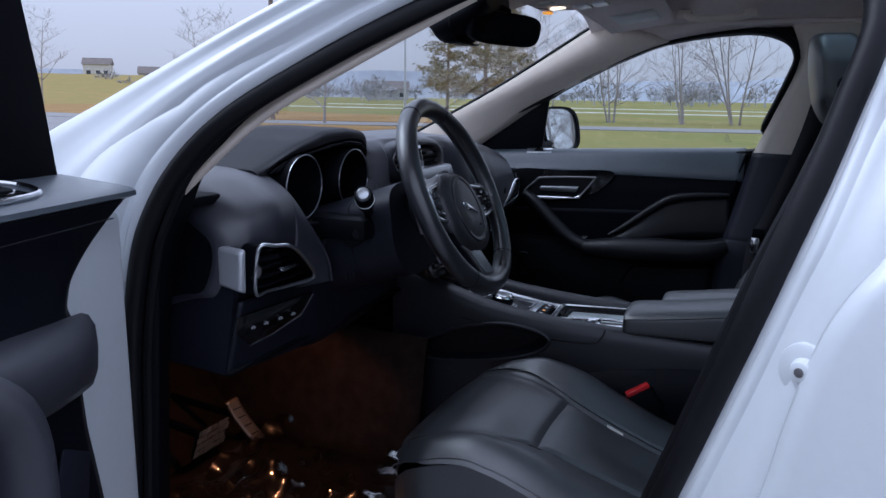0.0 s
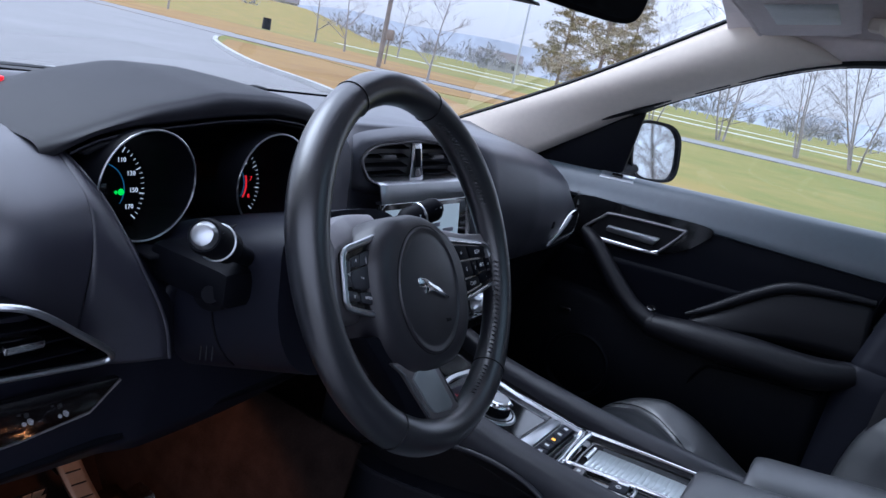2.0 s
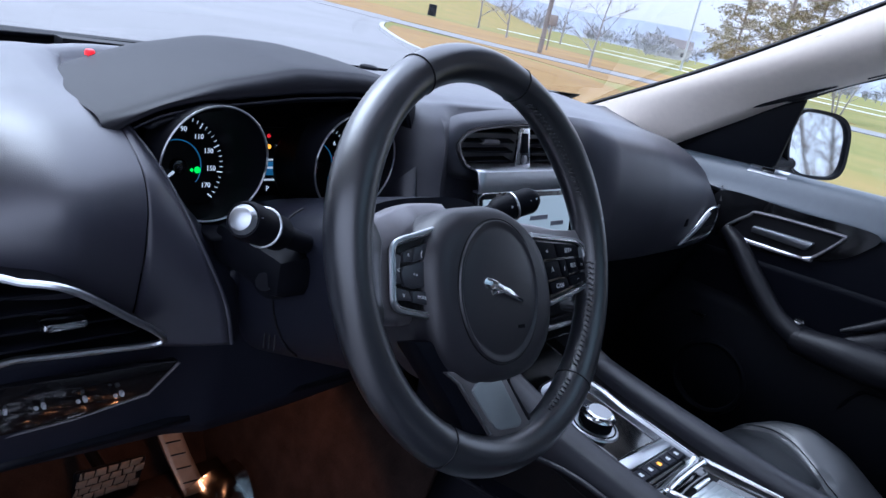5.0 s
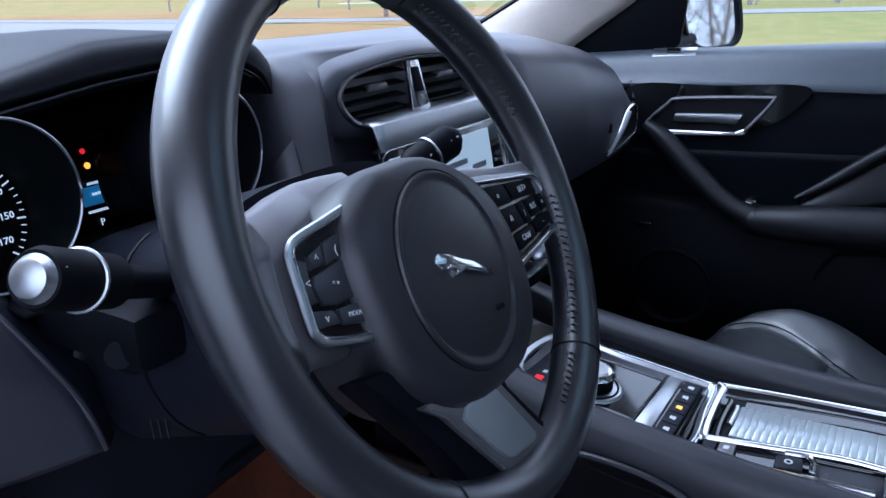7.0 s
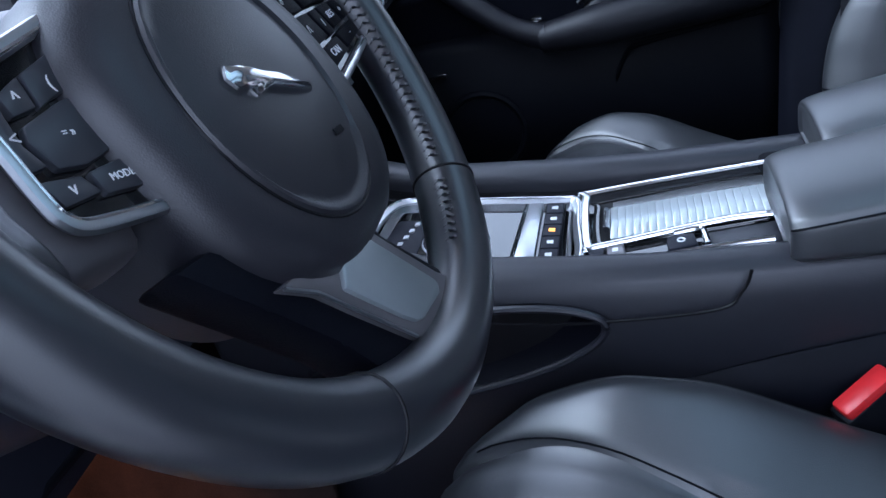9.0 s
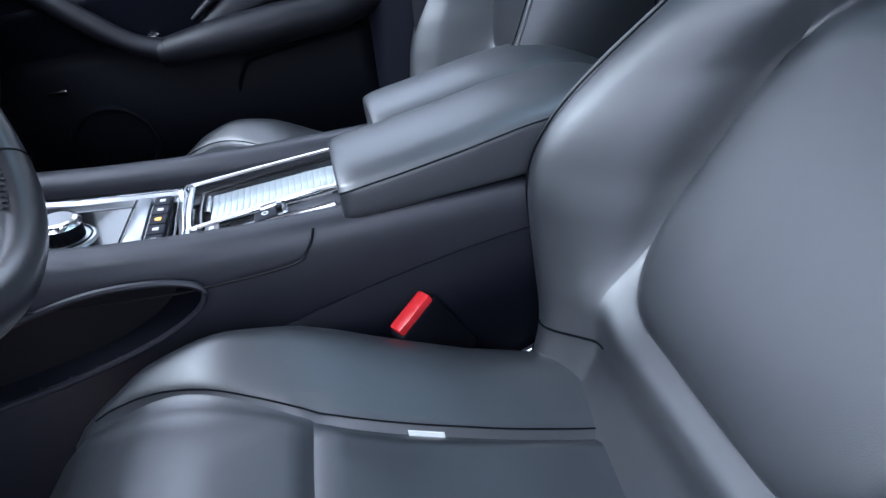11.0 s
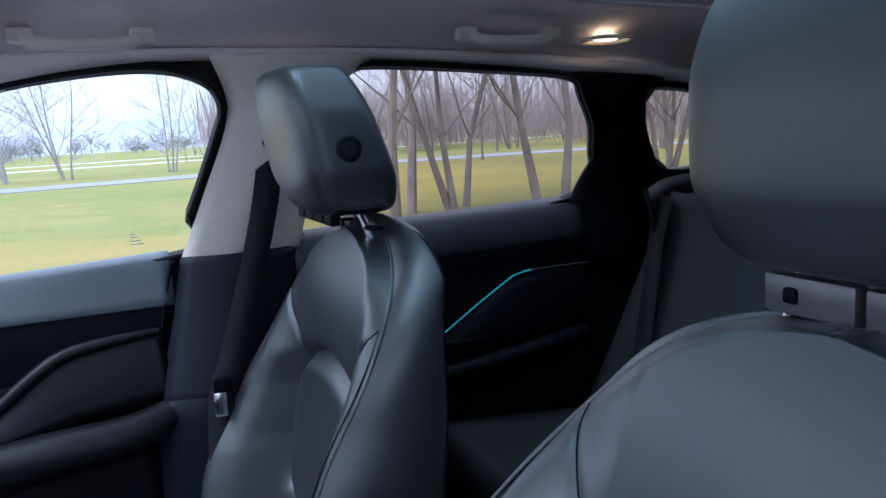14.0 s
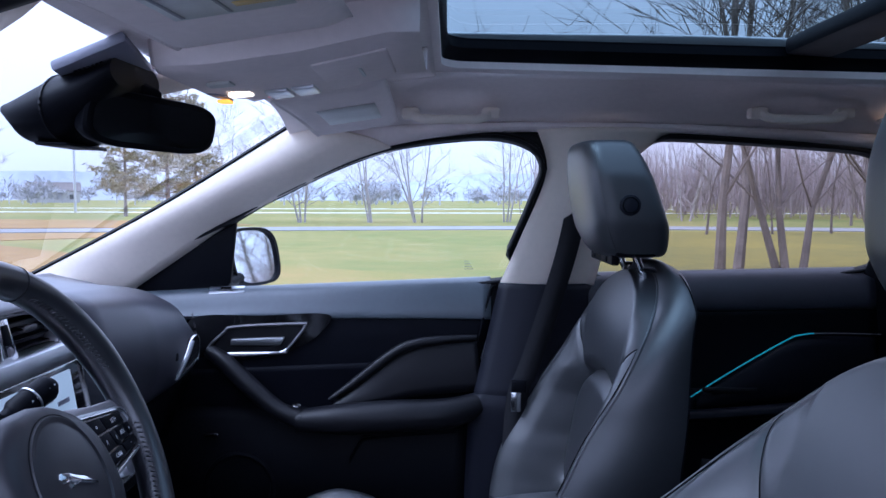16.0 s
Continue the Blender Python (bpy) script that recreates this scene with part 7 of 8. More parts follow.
# pull and armrest
def bar(name, pts, rad, lab, n=30, material=ARM, flat=1.0):
    P = cr([V((p[0], p[1], p[2])) for p in pts], n)
    R = [float(np.interp(i / (n - 1), np.linspace(0, 1, len(rad)), rad)) for i in range(n)]
    return part(name, tube(P, R, 14, flat=flat), material, pd, lab)
bar("door_pull", [(-0.225, 0.700, 0.912), (-0.185, 0.685, 0.890), (-0.12, 0.668, 0.835), (-0.06, 0.655, 0.790), (-0.005, 0.648, 0.768)], [0.014, 0.02, 0.021, 0.020, 0.022], "sloping grab pull", 30)
bar("arm_rest", [(-0.015, 0.648, 0.765), (0.08, 0.645, 0.772), (0.20, 0.648, 0.778), (0.31, 0.655, 0.782), (0.385, 0.672, 0.80)], [0.024, 0.034, 0.036, 0.034, 0.026], "padded door armrest", 30, ARM)
part("joint_line", ring((-0.004, 0.648, 0.767), 0.0245, (1, 0, 0.05), 0.0012, 24), RUBBER, pd)
bar("blade_trim", [(0.05, 0.678, 0.806), (0.10, 0.690, 0.838), (0.17, 0.694, 0.892), (0.224, 0.694, 0.925), (0.29, 0.694, 0.938), (0.38, 0.700, 0.944)], [0.004, 0.010, 0.012, 0.012, 0.010, 0.006], "raised blade moulding", 40, ARM)
part("blade_web", ribbon([(0.06, 0.690, 0.80), (0.12, 0.700, 0.848), (0.224, 0.703, 0.925), (0.38, 0.705, 0.944)], [(0.06, 0.672, 0.790), (0.15, 0.680, 0.80), (0.26, 0.684, 0.815), (0.39, 0.69, 0.825)], 24, 6, (0, -0.006, 0)), ARM, pd, solid=0.004)
hb = [(-0.222, 0.905), (-0.188, 0.955), (-0.160, 0.967), (-0.020, 0.974), (-0.006, 0.968), (-0.045, 0.918), (-0.065, 0.908)]
part("handle_bezel", tube(cr([V((x, 0.697, z)) for x, z in hb], 50, True), 0.0034, 8, True), GREYMET, pd, "dark satin handle bezel")
bm = bmesh.new()
bm.faces.new([bm.verts.new(V((x, 0.6985, z))) for x, z in hb])
part("handle_cup", bm, RUBBER, pd, "dark handle recess", smooth=False)
part("handle_lever", prism([(-0.175, 0.703, 0.925), (-0.172, 0.703, 0.940), (-0.050, 0.703, 0.945), (-0.062, 0.703, 0.925)], (0, -0.012, 0), bv=0.004), SATIN, pd, "satin metal door lever")
part("handle_edge", tube([(-0.222, 0.697, 0.905), (-0.065, 0.697, 0.908), (-0.045, 0.697, 0.917)], 0.003, 6), CHROME, pd, "bright lower edge")
part("switch_plate", prism([(-0.232, 0.740, 1.0500), (-0.150, 0.740, 1.0535), (-0.148, 0.722, 1.0400), (-0.230, 0.722, 1.0365)], (0.0, -0.0015, 0.002), bv=0.002), SATIN, pd, "satin window switch plate")
part("window_switch", prism([(-0.205, 0.736, 1.0495), (-0.178, 0.736, 1.0507), (-0.177, 0.726, 1.0436), (-0.204, 0.726, 1.0424)], (0.0, -0.003, 0.004), bv=0.002), GLOSS, pd, "black window switch")
part("lock_pin", disc((-0.02, 0.668, 0.795), 0.010, (0, -0.6, 1), 0.004, 16, bv=0.002), GLOSS, pd)
part("speaker_slot", box(-0.229, -0.197, 0.668, 0.680, 0.724, 0.731, 0.001), CHROME, pd, "small bright speaker badge")
part("speaker_ring", ring((-0.15, 0.668, 0.61), 0.075, (0, -1, 0), 0.007, 40), HARD, pd, "round speaker surround")
pk2 = cr([V(p) for p in ((0.06, 0.676, 0.44), (0.085, 0.672, 0.62), (0.115, 0.672, 0.705), (0.16, 0.672, 0.724), (0.34, 0.674, 0.738))], 30)
part("pocket_edge", tube(pk2, 0.004, 6), HARD, pd, "edge of the door pocket")
part("front_cap", tube(cr([(-0.262, 0.706, 0.995), (-0.254, 0.704, 0.96), (-0.262, 0.704, 0.925)], 10), 0.0045, 8), GREYMET, pd, "thin satin end strip")
part("mirror_sail", prism([(-0.44, 0.748, 1.03), (-0.20, 0.748, 1.046), (-0.185, 0.742, 1.060), (-0.165, 0.728, 1.20), (-0.22, 0.73, 1.172)], (0, 0.012, 0), bv=0.003), HARD, pd, "black triangular mirror sail")
part("door_shell", box(-0.42, 0.41, 0.775, 0.85, 0.40, 0.98), PAINT, pd, "white outer door shell")
part("edge_trim", ribbon([(0.412, 0.706, 1.06), (0.385, 0.70, 0.95), (0.35, 0.69, 0.80), (0.33, 0.685, 0.42)], [(0.432, 0.74, 1.06), (0.405, 0.735, 0.95), (0.372, 0.73, 0.80), (0.35, 0.73, 0.42)], 16, 3), HARD, pd, solid=0.004)
for k in range(4):
    part("label_bar", box(0.352, 0.374 - 0.004 * k, 0.7405 - 0.0012 * k, 0.7415 - 0.0012 * k, 1.094 + 0.006 * k, 1.0952 + 0.006 * k), BAR_INK, pd)

# outside mirror
om = thing("door_mirror", "black-backed door mirror reflecting the sky", "door mirror", (-0.19, 0.9, 1.05))
mc, mn = V((-0.185, 0.945, 1.106)), V((1, -0.28, 0.17)).normalized()
mr = V((0, 0, 1)).cross(mn).normalized()
mu = mn.cross(mr)
def mo(s, n):
    out = []
    for k in range(40):
        a = 2 * math.pi * k / 40
        c, q = math.cos(a), math.sin(a)
        out.append(mc + mr * s * 0.108 * abs(c) ** 0.6 * (1 if c > 0 else -1) + mu * s * (0.070 * abs(q) ** 0.62 * (1 if q > 0 else -1) - 0.006 * c) + mn * n)
    return out
part("housing", loft([mo(0.35, -0.085), mo(0.75, -0.07), mo(1.0, -0.03), mo(1.08, 0.0), mo(1.06, 0.012), mo(0.97, 0.010), mo(0.95, 0.0)]), HARD, om, "black mirror housing")
bm = bmesh.new()
bm.faces.new([bm.verts.new(p) for p in mo(0.955, 0.004)])
part("mirror_glass", bm, MIRROR, om, "silvered mirror glass", smooth=False)
part("foot", tube([(-0.23, 0.76, 1.05), (-0.21, 0.87, 1.06)], [0.03, 0.025], 12, flat=0.6), HARD, om)

rd = thing("rear_door", "black rear door trim with a cyan light line", "car door", (0.95, 0.72, 0.45))
part("belt_pad", loft([door_sec(x, [(0.752, -0.002), (0.735, 0.004), (0.715, -0.012), (0.704, -0.045), (0.702, -0.075), (0.710, -0.085)]) for x in np.linspace(0.63, 1.27, 30)], False, False), DOORSKIN, rd, "black soft belt pad", solid=0.004)
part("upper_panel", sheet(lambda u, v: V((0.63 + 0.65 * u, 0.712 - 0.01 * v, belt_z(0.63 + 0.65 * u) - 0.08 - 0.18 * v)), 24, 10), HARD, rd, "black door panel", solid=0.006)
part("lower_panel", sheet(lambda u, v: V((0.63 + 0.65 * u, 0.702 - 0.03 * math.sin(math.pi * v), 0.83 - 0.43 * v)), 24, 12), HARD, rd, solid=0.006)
CY = [(0.86, 0.692, 0.812), (0.93, 0.692, 0.858), (1.00, 0.692, 0.901), (1.075, 0.692, 0.944), (1.10, 0.692, 0.953), (1.13, 0.692, 0.957)]
part("light_strip", tube(cr(CY, 40), 0.0016, 6), L_CYAN, rd, "thin cyan light strip")
part("light_strip_dim", tube(cr([(1.13, 0.692, 0.957), (1.2, 0.692, 0.957), (1.28, 0.694, 0.955)], 10), 0.0013, 5), GREYMET, rd)
part("blade_panel", ribbon([(0.87, 0.694, 0.808), (1.00, 0.694, 0.894), (1.10, 0.694, 0.946), (1.27, 0.70, 0.948)], [(0.87, 0.680, 0.79), (1.0, 0.676, 0.80), (1.12, 0.676, 0.81), (1.27, 0.69, 0.82)], 24, 6, (0, -0.01, 0)), MATTE, rd, solid=0.004)
part("armrest", tube(cr([(0.72, 0.66, 0.77), (0.9, 0.645, 0.785), (1.1, 0.65, 0.80), (1.25, 0.68, 0.81)], 24), 0.020, 12, flat=0.7), MATTE, rd, "rear door armrest")
part("pull_slot", box(0.88, 1.0, 0.668, 0.682, 0.828, 0.838, 0.003), RUBBER, rd)
part("door_shell", box(0.66, 1.25, 0.775, 0.85, 0.40, 1.0), PAINT, rd, "white outer door shell")

# driver's door, swung open: hinge ahead of the opening
dd = thing("driver_door", "black driver's door trim on a white door, wide open", "car door", (-0.42, -0.87, 0.45))
HN = V((-0.441, -0.883, 0))
ang = radians(70)
DX = V((math.cos(ang), -math.sin(ang), 0))
DN = V((math.sin(ang), math.cos(ang), 0))


def dp(s, n, z):
    """s along the door from its hinge, n towards the cabin, z up."""
    return HN + DX * s + DN * n + V((0, 0, z))


part("outer_shell", loft([[dp(s, n, z) for n, z in ((0.150, 0.42), (0.150, 1.055), (0.06, 1.085), (-0.03, 1.04), (-0.075, 0.72), (-0.05, 0.40))] for s in (0.012, 0.3, 0.7, 1.05)]), PAINT, dd, "white door shell", bevel=0.012)
card_edge = soft([0.42, 0.60, 0.715, 0.815, 0.90, 0.944, 0.962, 0.991, 1.03, 1.079], [0.115, 0.125, 0.140, 0.159, 0.160, 0.160, 0.170, 0.145, 0.086, 0.010], 0.02)


def card(z0, z1, n0, bow):
    def f(u, v):
        z = z0 + (z1 - z0) * v
        e = card_edge(z)
        return dp(e + (1.03 - e) * u, n0 + bow * math.sin(math.pi * v) - 0.012 * math.exp(-u * 60), z + 0.03 * (e + (1.03 - e) * u) * (v if z1 > 1 else 0))
    return sheet(f, 40, 24)


part("upper_card", card(0.950, 1.076, 0.166, -0.012), MATTE, dd, "black upper door card", solid=0.010)
part("lower_card", card(0.42, 0.952, 0.162, 0.010), MATTE, dd, "black lower door card", solid=0.010)
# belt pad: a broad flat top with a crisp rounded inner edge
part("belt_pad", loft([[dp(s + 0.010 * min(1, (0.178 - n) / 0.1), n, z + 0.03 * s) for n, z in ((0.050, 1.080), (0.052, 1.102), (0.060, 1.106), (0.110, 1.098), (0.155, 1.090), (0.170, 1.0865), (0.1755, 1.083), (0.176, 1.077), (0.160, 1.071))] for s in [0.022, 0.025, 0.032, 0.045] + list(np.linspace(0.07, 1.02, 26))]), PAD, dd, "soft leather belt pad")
part("pad_stitch", tube([dp(s, 0.1775, 1.055 + 0.028 * s) for s in np.linspace(0.09, 1.0, 20)], 0.0009, 5), ARM, dd)
part("arm_rest", loft([[dp(s, 0.166 + d * ip(s, [0.15, 0.22, 0.35], [0.25, 0.75, 1.0]), z - 0.004 + 0.09 * min(0.25, s - 0.158)) for d, z in ((0.0, 0.962), (0.030, 0.960), (0.052, 0.948), (0.058, 0.925), (0.050, 0.895), (0.025, 0.875), (0.0, 0.870))] for s in (0.158, 0.163, 0.175, 0.20, 0.25, 0.32, 0.45, 0.7, 1.0)]), DOORSKIN, dd, "padded door armrest", auto=60)
PULL = cr([dp(0.450, 0.190, 0.965), dp(0.415, 0.222, 0.955), dp(0.394, 0.234, 0.915), dp(0.394, 0.234, 0.80), dp(0.404, 0.228, 0.66), dp(0.42, 0.195, 0.55)], 30)
part("door_pull", tube(PULL, 0.030, 16, flat=0.75, up=DX), DOORSKIN, dd, "upright padded grab handle")
part("speaker_grille", prism([dp(0.185, 0.176, 0.80), dp(0.24, 0.178, 0.83), dp(0.30, 0.178, 0.70), dp(0.22, 0.176, 0.64)], DN * 0.004, bv=0.002), KNEE, dd, "perforated black speaker grille")
part("handle_bezel", tube(cr([dp(0.36, 0.168, 0.975), dp(0.38, 0.168, 1.015), dp(0.56, 0.168, 1.03), dp(0.54, 0.168, 0.98)], 30, True), 0.004, 8, True), CHROME, dd, "bright handle bezel")
part("handle_lever", prism([dp(0.40, 0.164, 0.985), dp(0.40, 0.164, 1.002), dp(0.54, 0.164, 1.012), dp(0.53, 0.164, 0.99)], DN * 0.012, bv=0.004), SATIN, dd, "satin metal door lever")
plate = [dp(0.195, 0.150, 1.0965), dp(0.190, 0.085, 1.1075), dp(0.42, 0.085, 1.1145), dp(0.42, 0.150, 1.1035)]
part("switch_plate", prism(plate, (0, 0, 0.003), bv=0.001), GLOSS, dd, "gloss black switch plate")
part("plate_frame", tube(cr([p + V((0, 0, 0.003)) for p in plate], 40, True), 0.0035, 8, True), CHROME, dd, "bright switch plate frame")
for k in range(3):
    part("window_switch", prism([dp(0.215 + 0.06 * k, 0.098, 1.109 + 0.0018 * k), dp(0.26 + 0.06 * k, 0.098, 1.1105 + 0.0018 * k), dp(0.26 + 0.06 * k, 0.138, 1.104 + 0.0018 * k), dp(0.215 + 0.06 * k, 0.138, 1.1025 + 0.0018 * k)], (0, 0, 0.005), bv=0.002), HARD, dd, "black window switch")
part("mirror_sail", prism([dp(0.034, 0.068, 1.095), dp(0.46, 0.068, 1.110), dp(0.34, 0.080, 1.46), dp(0.135, 0.078, 1.46), dp(0.092, 0.076, 1.31), dp(0.062, 0.072, 1.215)], DN * 0.014, bv=0.004), FLOCK, dd, "black triangular sail and window frame")
bm = bmesh.new()
bm.faces.new([bm.verts.new(p) for p in (dp(0.45, 0.07, 1.10), dp(1.0, 0.07, 1.12), dp(0.9, 0.085, 1.44), dp(0.34, 0.078, 1.44))])
part("window_pane", bm, G_CLEAR, dd, "clear door glass", smooth=False)
# ---- roof fittings ----
rm = thing("rearview_mirror", "black frameless rear-view mirror", "mirror", (-0.04, -0.05, 1.345))
mA, mB = V((-0.083, -0.152, 1.347)), V((-0.002, 0.044, 1.343))
ax = (mB - mA).normalized()
nn = V((0.88, -0.40, -0.22)).normalized()
uu = nn.cross(ax).normalized()
if uu.z < 0:
    uu = -uu
ctr = (mA + mB) / 2
def rmo(s, n, sy=1.0):
    out = []
    for k in range(40):
        a = 2 * math.pi * k / 40
        c, q = math.cos(a), math.sin(a)
        out.append(ctr + ax * s * 0.107 * abs(c) ** 0.45 * (1 if c > 0 else -1) + uu * sy * s * 0.033 * abs(q) ** 0.6 * (1 if q > 0 else -1) + nn * n)
    return out
part("mirror_case", loft([rmo(0.45, -0.05), rmo(0.85, -0.035), rmo(1.0, -0.008), rmo(1.0, 0.003), rmo(0.97, 0.006)]), HARD, rm, "black mirror case")
bm = bmesh.new()
bm.faces.new([bm.verts.new(p) for p in rmo(0.90, 0.0068, 0.86)])
part("mirror_pane", bm, GLOSS, rm, "dark dimming mirror glass", smooth=False)
part("mount", tube([ctr - nn * 0.04, V((-0.05, -0.06, 1.375)), V((-0.08, -0.07, 1.385))], [0.018, 0.02, 0.025], 12), HARD, rm)
hs = thing("camera_housing", "large black sensor housing on the windscreen", "sensor housing", (-0.12, -0.085, 1.36))
HS = ((-0.180, 1.352, 0.055, 0.012), (-0.160, 1.345, 0.074, 0.028), (-0.12, 1.355, 0.084, 0.040), (-0.08, 1.372, 0.080, 0.034), (-0.05, 1.396, 0.07, 0.02))


def hs_ring(x, z, w, h, k=1.0):
    return [V((x, -0.085 + k * w * abs(math.cos(a)) ** 0.8 * (1 if math.cos(a) > 0 else -1), z + k * h * math.sin(a))) for a in [2 * math.pi * i / 40 for i in range(40)]]


part("housing", loft([hs_ring(*r) for r in HS]), HARD, hs, "black moulded housing")
part("housing_seam", tube(hs_ring(-0.12, 1.355, 0.084, 0.040, 1.004), 0.0016, 6, True), RUBBER, hs)
part("lower_cover", prism([(-0.150, -0.13, 1.318), (-0.110, -0.135, 1.317), (-0.110, -0.035, 1.317), (-0.150, -0.04, 1.318)], (0.002, 0, -0.004), bv=0.0015), MATTE, hs, "clip-on lower cover")
part("lens_window", prism([(-0.179, -0.11, 1.346), (-0.179, -0.06, 1.346), (-0.180, -0.065, 1.358), (-0.180, -0.105, 1.358)], (-0.005, 0, 0.0)), GLOSS, hs, "glossy lens window")
gr = thing("sensor_cover", "grey trapezoid sensor cover with dark slots", "sensor cover", (-0.08, -0.10, 1.41))
CQ = [V((-0.108, -0.172, 1.400)), V((-0.024, -0.180, 1.431)), V((-0.062, 0.012, 1.420)), V((-0.123, -0.095, 1.396))]
part("cover", prism(CQ, (0.004, 0, -0.012), bv=0.004), COVER, gr, "moulded grey cover")
for k in range(7):
    a = 0.22 + 0.055 * k
    p, q = CQ[0].lerp(CQ[3], 0.25).lerp(CQ[1].lerp(CQ[2], 0.20), a), CQ[0].lerp(CQ[3], 0.72).lerp(CQ[1].lerp(CQ[2], 0.42), a)
    part("slot", tube([p + V((0.004, 0, -0.0122)), q + V((0.004, 0, -0.0122))], 0.0022, 5), RUBBER, gr)
mb = thing("mirror_base", "pale plastic base behind the rear-view mirror", "mirror base", (-0.07, 0.03, 1.40))
part("base", prism([(-0.115, -0.03, 1.385), (-0.045, 0.0, 1.408), (-0.035, 0.085, 1.408), (-0.115, 0.055, 1.385)], (0.002, 0, 0.012), bv=0.004), PILLAR, mb)

oc = thing("overhead_console", "pale overhead console with lamps and switches", "overhead console", (0.12, 0, 1.42))
def oz(x):
    return ip(x, [-0.02, 0.0, 0.1, 0.2, 0.26], [1.402, 1.392, 1.404, 1.418, 1.436])
part("panel", loft([[V((x, y, z)) for y, z in ((-0.15 * w, oz(x) + 0.045), (-0.135 * w, oz(x) + 0.006), (-0.11 * w, oz(x)), (0.11 * w, oz(x)), (0.135 * w, oz(x) + 0.006), (0.15 * w, oz(x) + 0.045))] for x, w in ((-0.022, 0.80), (-0.012, 0.88), (0.05, 1.0), (0.15, 1.03), (0.25, 1.0), (0.285, 0.92))], False, False), HEADLINER, oc, "pale console panel", solid=0.004, auto=50)
part("front_face", prism([(-0.022, -0.11, 1.402), (-0.022, 0.11, 1.402), (-0.026, 0.10, 1.440), (-0.026, -0.10, 1.440)], (0.004, 0, 0)), HEADLINER, oc)
for y in (0.045, -0.045):
    part("map_lamp", prism([(0.022, y - 0.010, oz(0.022)), (0.052, y - 0.014, oz(0.052)), (0.052, y + 0.014, oz(0.052)), (0.022, y + 0.010, oz(0.022))], (0, 0, -0.005), bv=0.002), L_MAP if y > 0 else LABEL_W, oc, "lit warm map lamp" if y > 0 else "unlit map lamp lens")
part("lamp_bezel", prism([(-0.012, 0.050, oz(-0.012)), (0.014, 0.050, oz(0.014)), (0.014, 0.092, oz(0.014)), (-0.012, 0.092, oz(-0.012))], (0, 0, -0.003), bv=0.001), COVER, oc, "dark tell-tale plate")
part("hazard_lamp", box(0.000, 0.018, 0.060, 0.078, 1.385, 1.3895, 0.0015), L_AMBER, oc, "amber tell-tale")
for k in range(2):
    part("roof_switch", prism([(0.070 + 0.036 * k, 0.040, oz(0.07 + 0.036 * k)), (0.100 + 0.036 * k, 0.040, oz(0.1 + 0.036 * k)), (0.100 + 0.036 * k, 0.102, oz(0.1 + 0.036 * k)), (0.070 + 0.036 * k, 0.102, oz(0.07 + 0.036 * k))], (0, 0, -0.006), bv=0.002), SATIN, oc, "silver roof switch")
part("switch_lamp", disc((0.062, 0.098, oz(0.062)), 0.0025, (0, 0, -1), 0.002, 8), L_RED, oc)
part("glasses_lid", prism([(0.155, -0.090, oz(0.155)), (0.245, -0.090, oz(0.245)), (0.245, 0.075, oz(0.245)), (0.155, 0.075, oz(0.155))], (0, 0, -0.005), bv=0.003), HEADLINER, oc, "pale glasses lid")
part("lid_mark", box(0.205, 0.209, -0.03, 0.02, oz(0.207) - 0.0062, oz(0.207) - 0.004), LABEL_W, oc)

for s, lab in ((1, "pale passenger sun visor with a white label"), (-1, "pale driver's sun visor with a white label")):
    vz = thing("sun_visor", lab, "sun visor", (0.09, s * 0.42, 1.42), "sun visors")
    def vis(u, v, k):
        x, y = 0.040 - 0.012 * (1 - v) + (0.190 - 0.02 * v) * u, s * (0.19 + 0.40 * v)
        return V((x, y, 1.408 + 0.15 * (x + 0.02) - 0.012 * v - 0.014 * v ** 3 + k))
    def board(u, v):
        e = min(1, min(u, 1 - u) / 0.12) ** 0.5 * min(1, min(v, 1 - v) / 0.06) ** 0.5
        return vis(u, v, -0.011 * e)
    part("visor_board", loft([[board(u / 24, v / 24) for v in range(25)] for u in range(25)], False, False), HEADLINER, vz, "padded visor board", solid=0.006)
    part("visor_label", sheet(lambda u, v: vis(0.30 + 0.56 * u, 0.36 + 0.36 * v, -0.0155), 3, 3), LABEL_W, vz, "pale printed label", solid=0.001)
    for q in (0.42, 0.62) if s < 0 else ():
        part("label_patch", sheet(lambda u, v: vis(0.62 + 0.20 * u, q + 0.04 * v, -0.0168), 2, 2), LABEL_Y, vz, "yellow label patch", solid=0.0004)
    for q in (0.34, 0.56) if s < 0 else ():
        part("label_bar", sheet(lambda u, v: vis(q + 0.02 * u, 0.38 + 0.30 * v, -0.0168), 2, 2), BAR_INK, vz, solid=0.0004)
    part("pivot_arm", tube(cr([vis(0.06, 0.02, -0.006), vis(0.05, 0.5, -0.007), vis(0.05, 0.98, -0.006)], 12), 0.006, 8), HEADLINER, vz, "visor pivot edge")


def grab(x0, x1, y, z, s=1):
    g = thing("grab_handle", "pale folding roof grab handle", "grab handle", ((x0 + x1) / 2, s * y, z), "grab handles")
    part("bar", tube(cr([(x0, s * (y + 0.012), z + 0.006), (x0 + 0.02, s * y, z - 0.010), ((x0 + x1) / 2, s * (y - 0.004), z - 0.013), (x1 - 0.02, s * y, z - 0.010), (x1, s * (y + 0.012), z + 0.006)], 24), 0.0095, 10), PILLAR, g)
    for x in (x0, x1):
        part("hinge", box(x - 0.018, x + 0.018, min(s * y, s * (y + 0.03)), max(s * y, s * (y + 0.03)), z - 0.010, z + 0.012, 0.006), PILLAR, g)
    return g


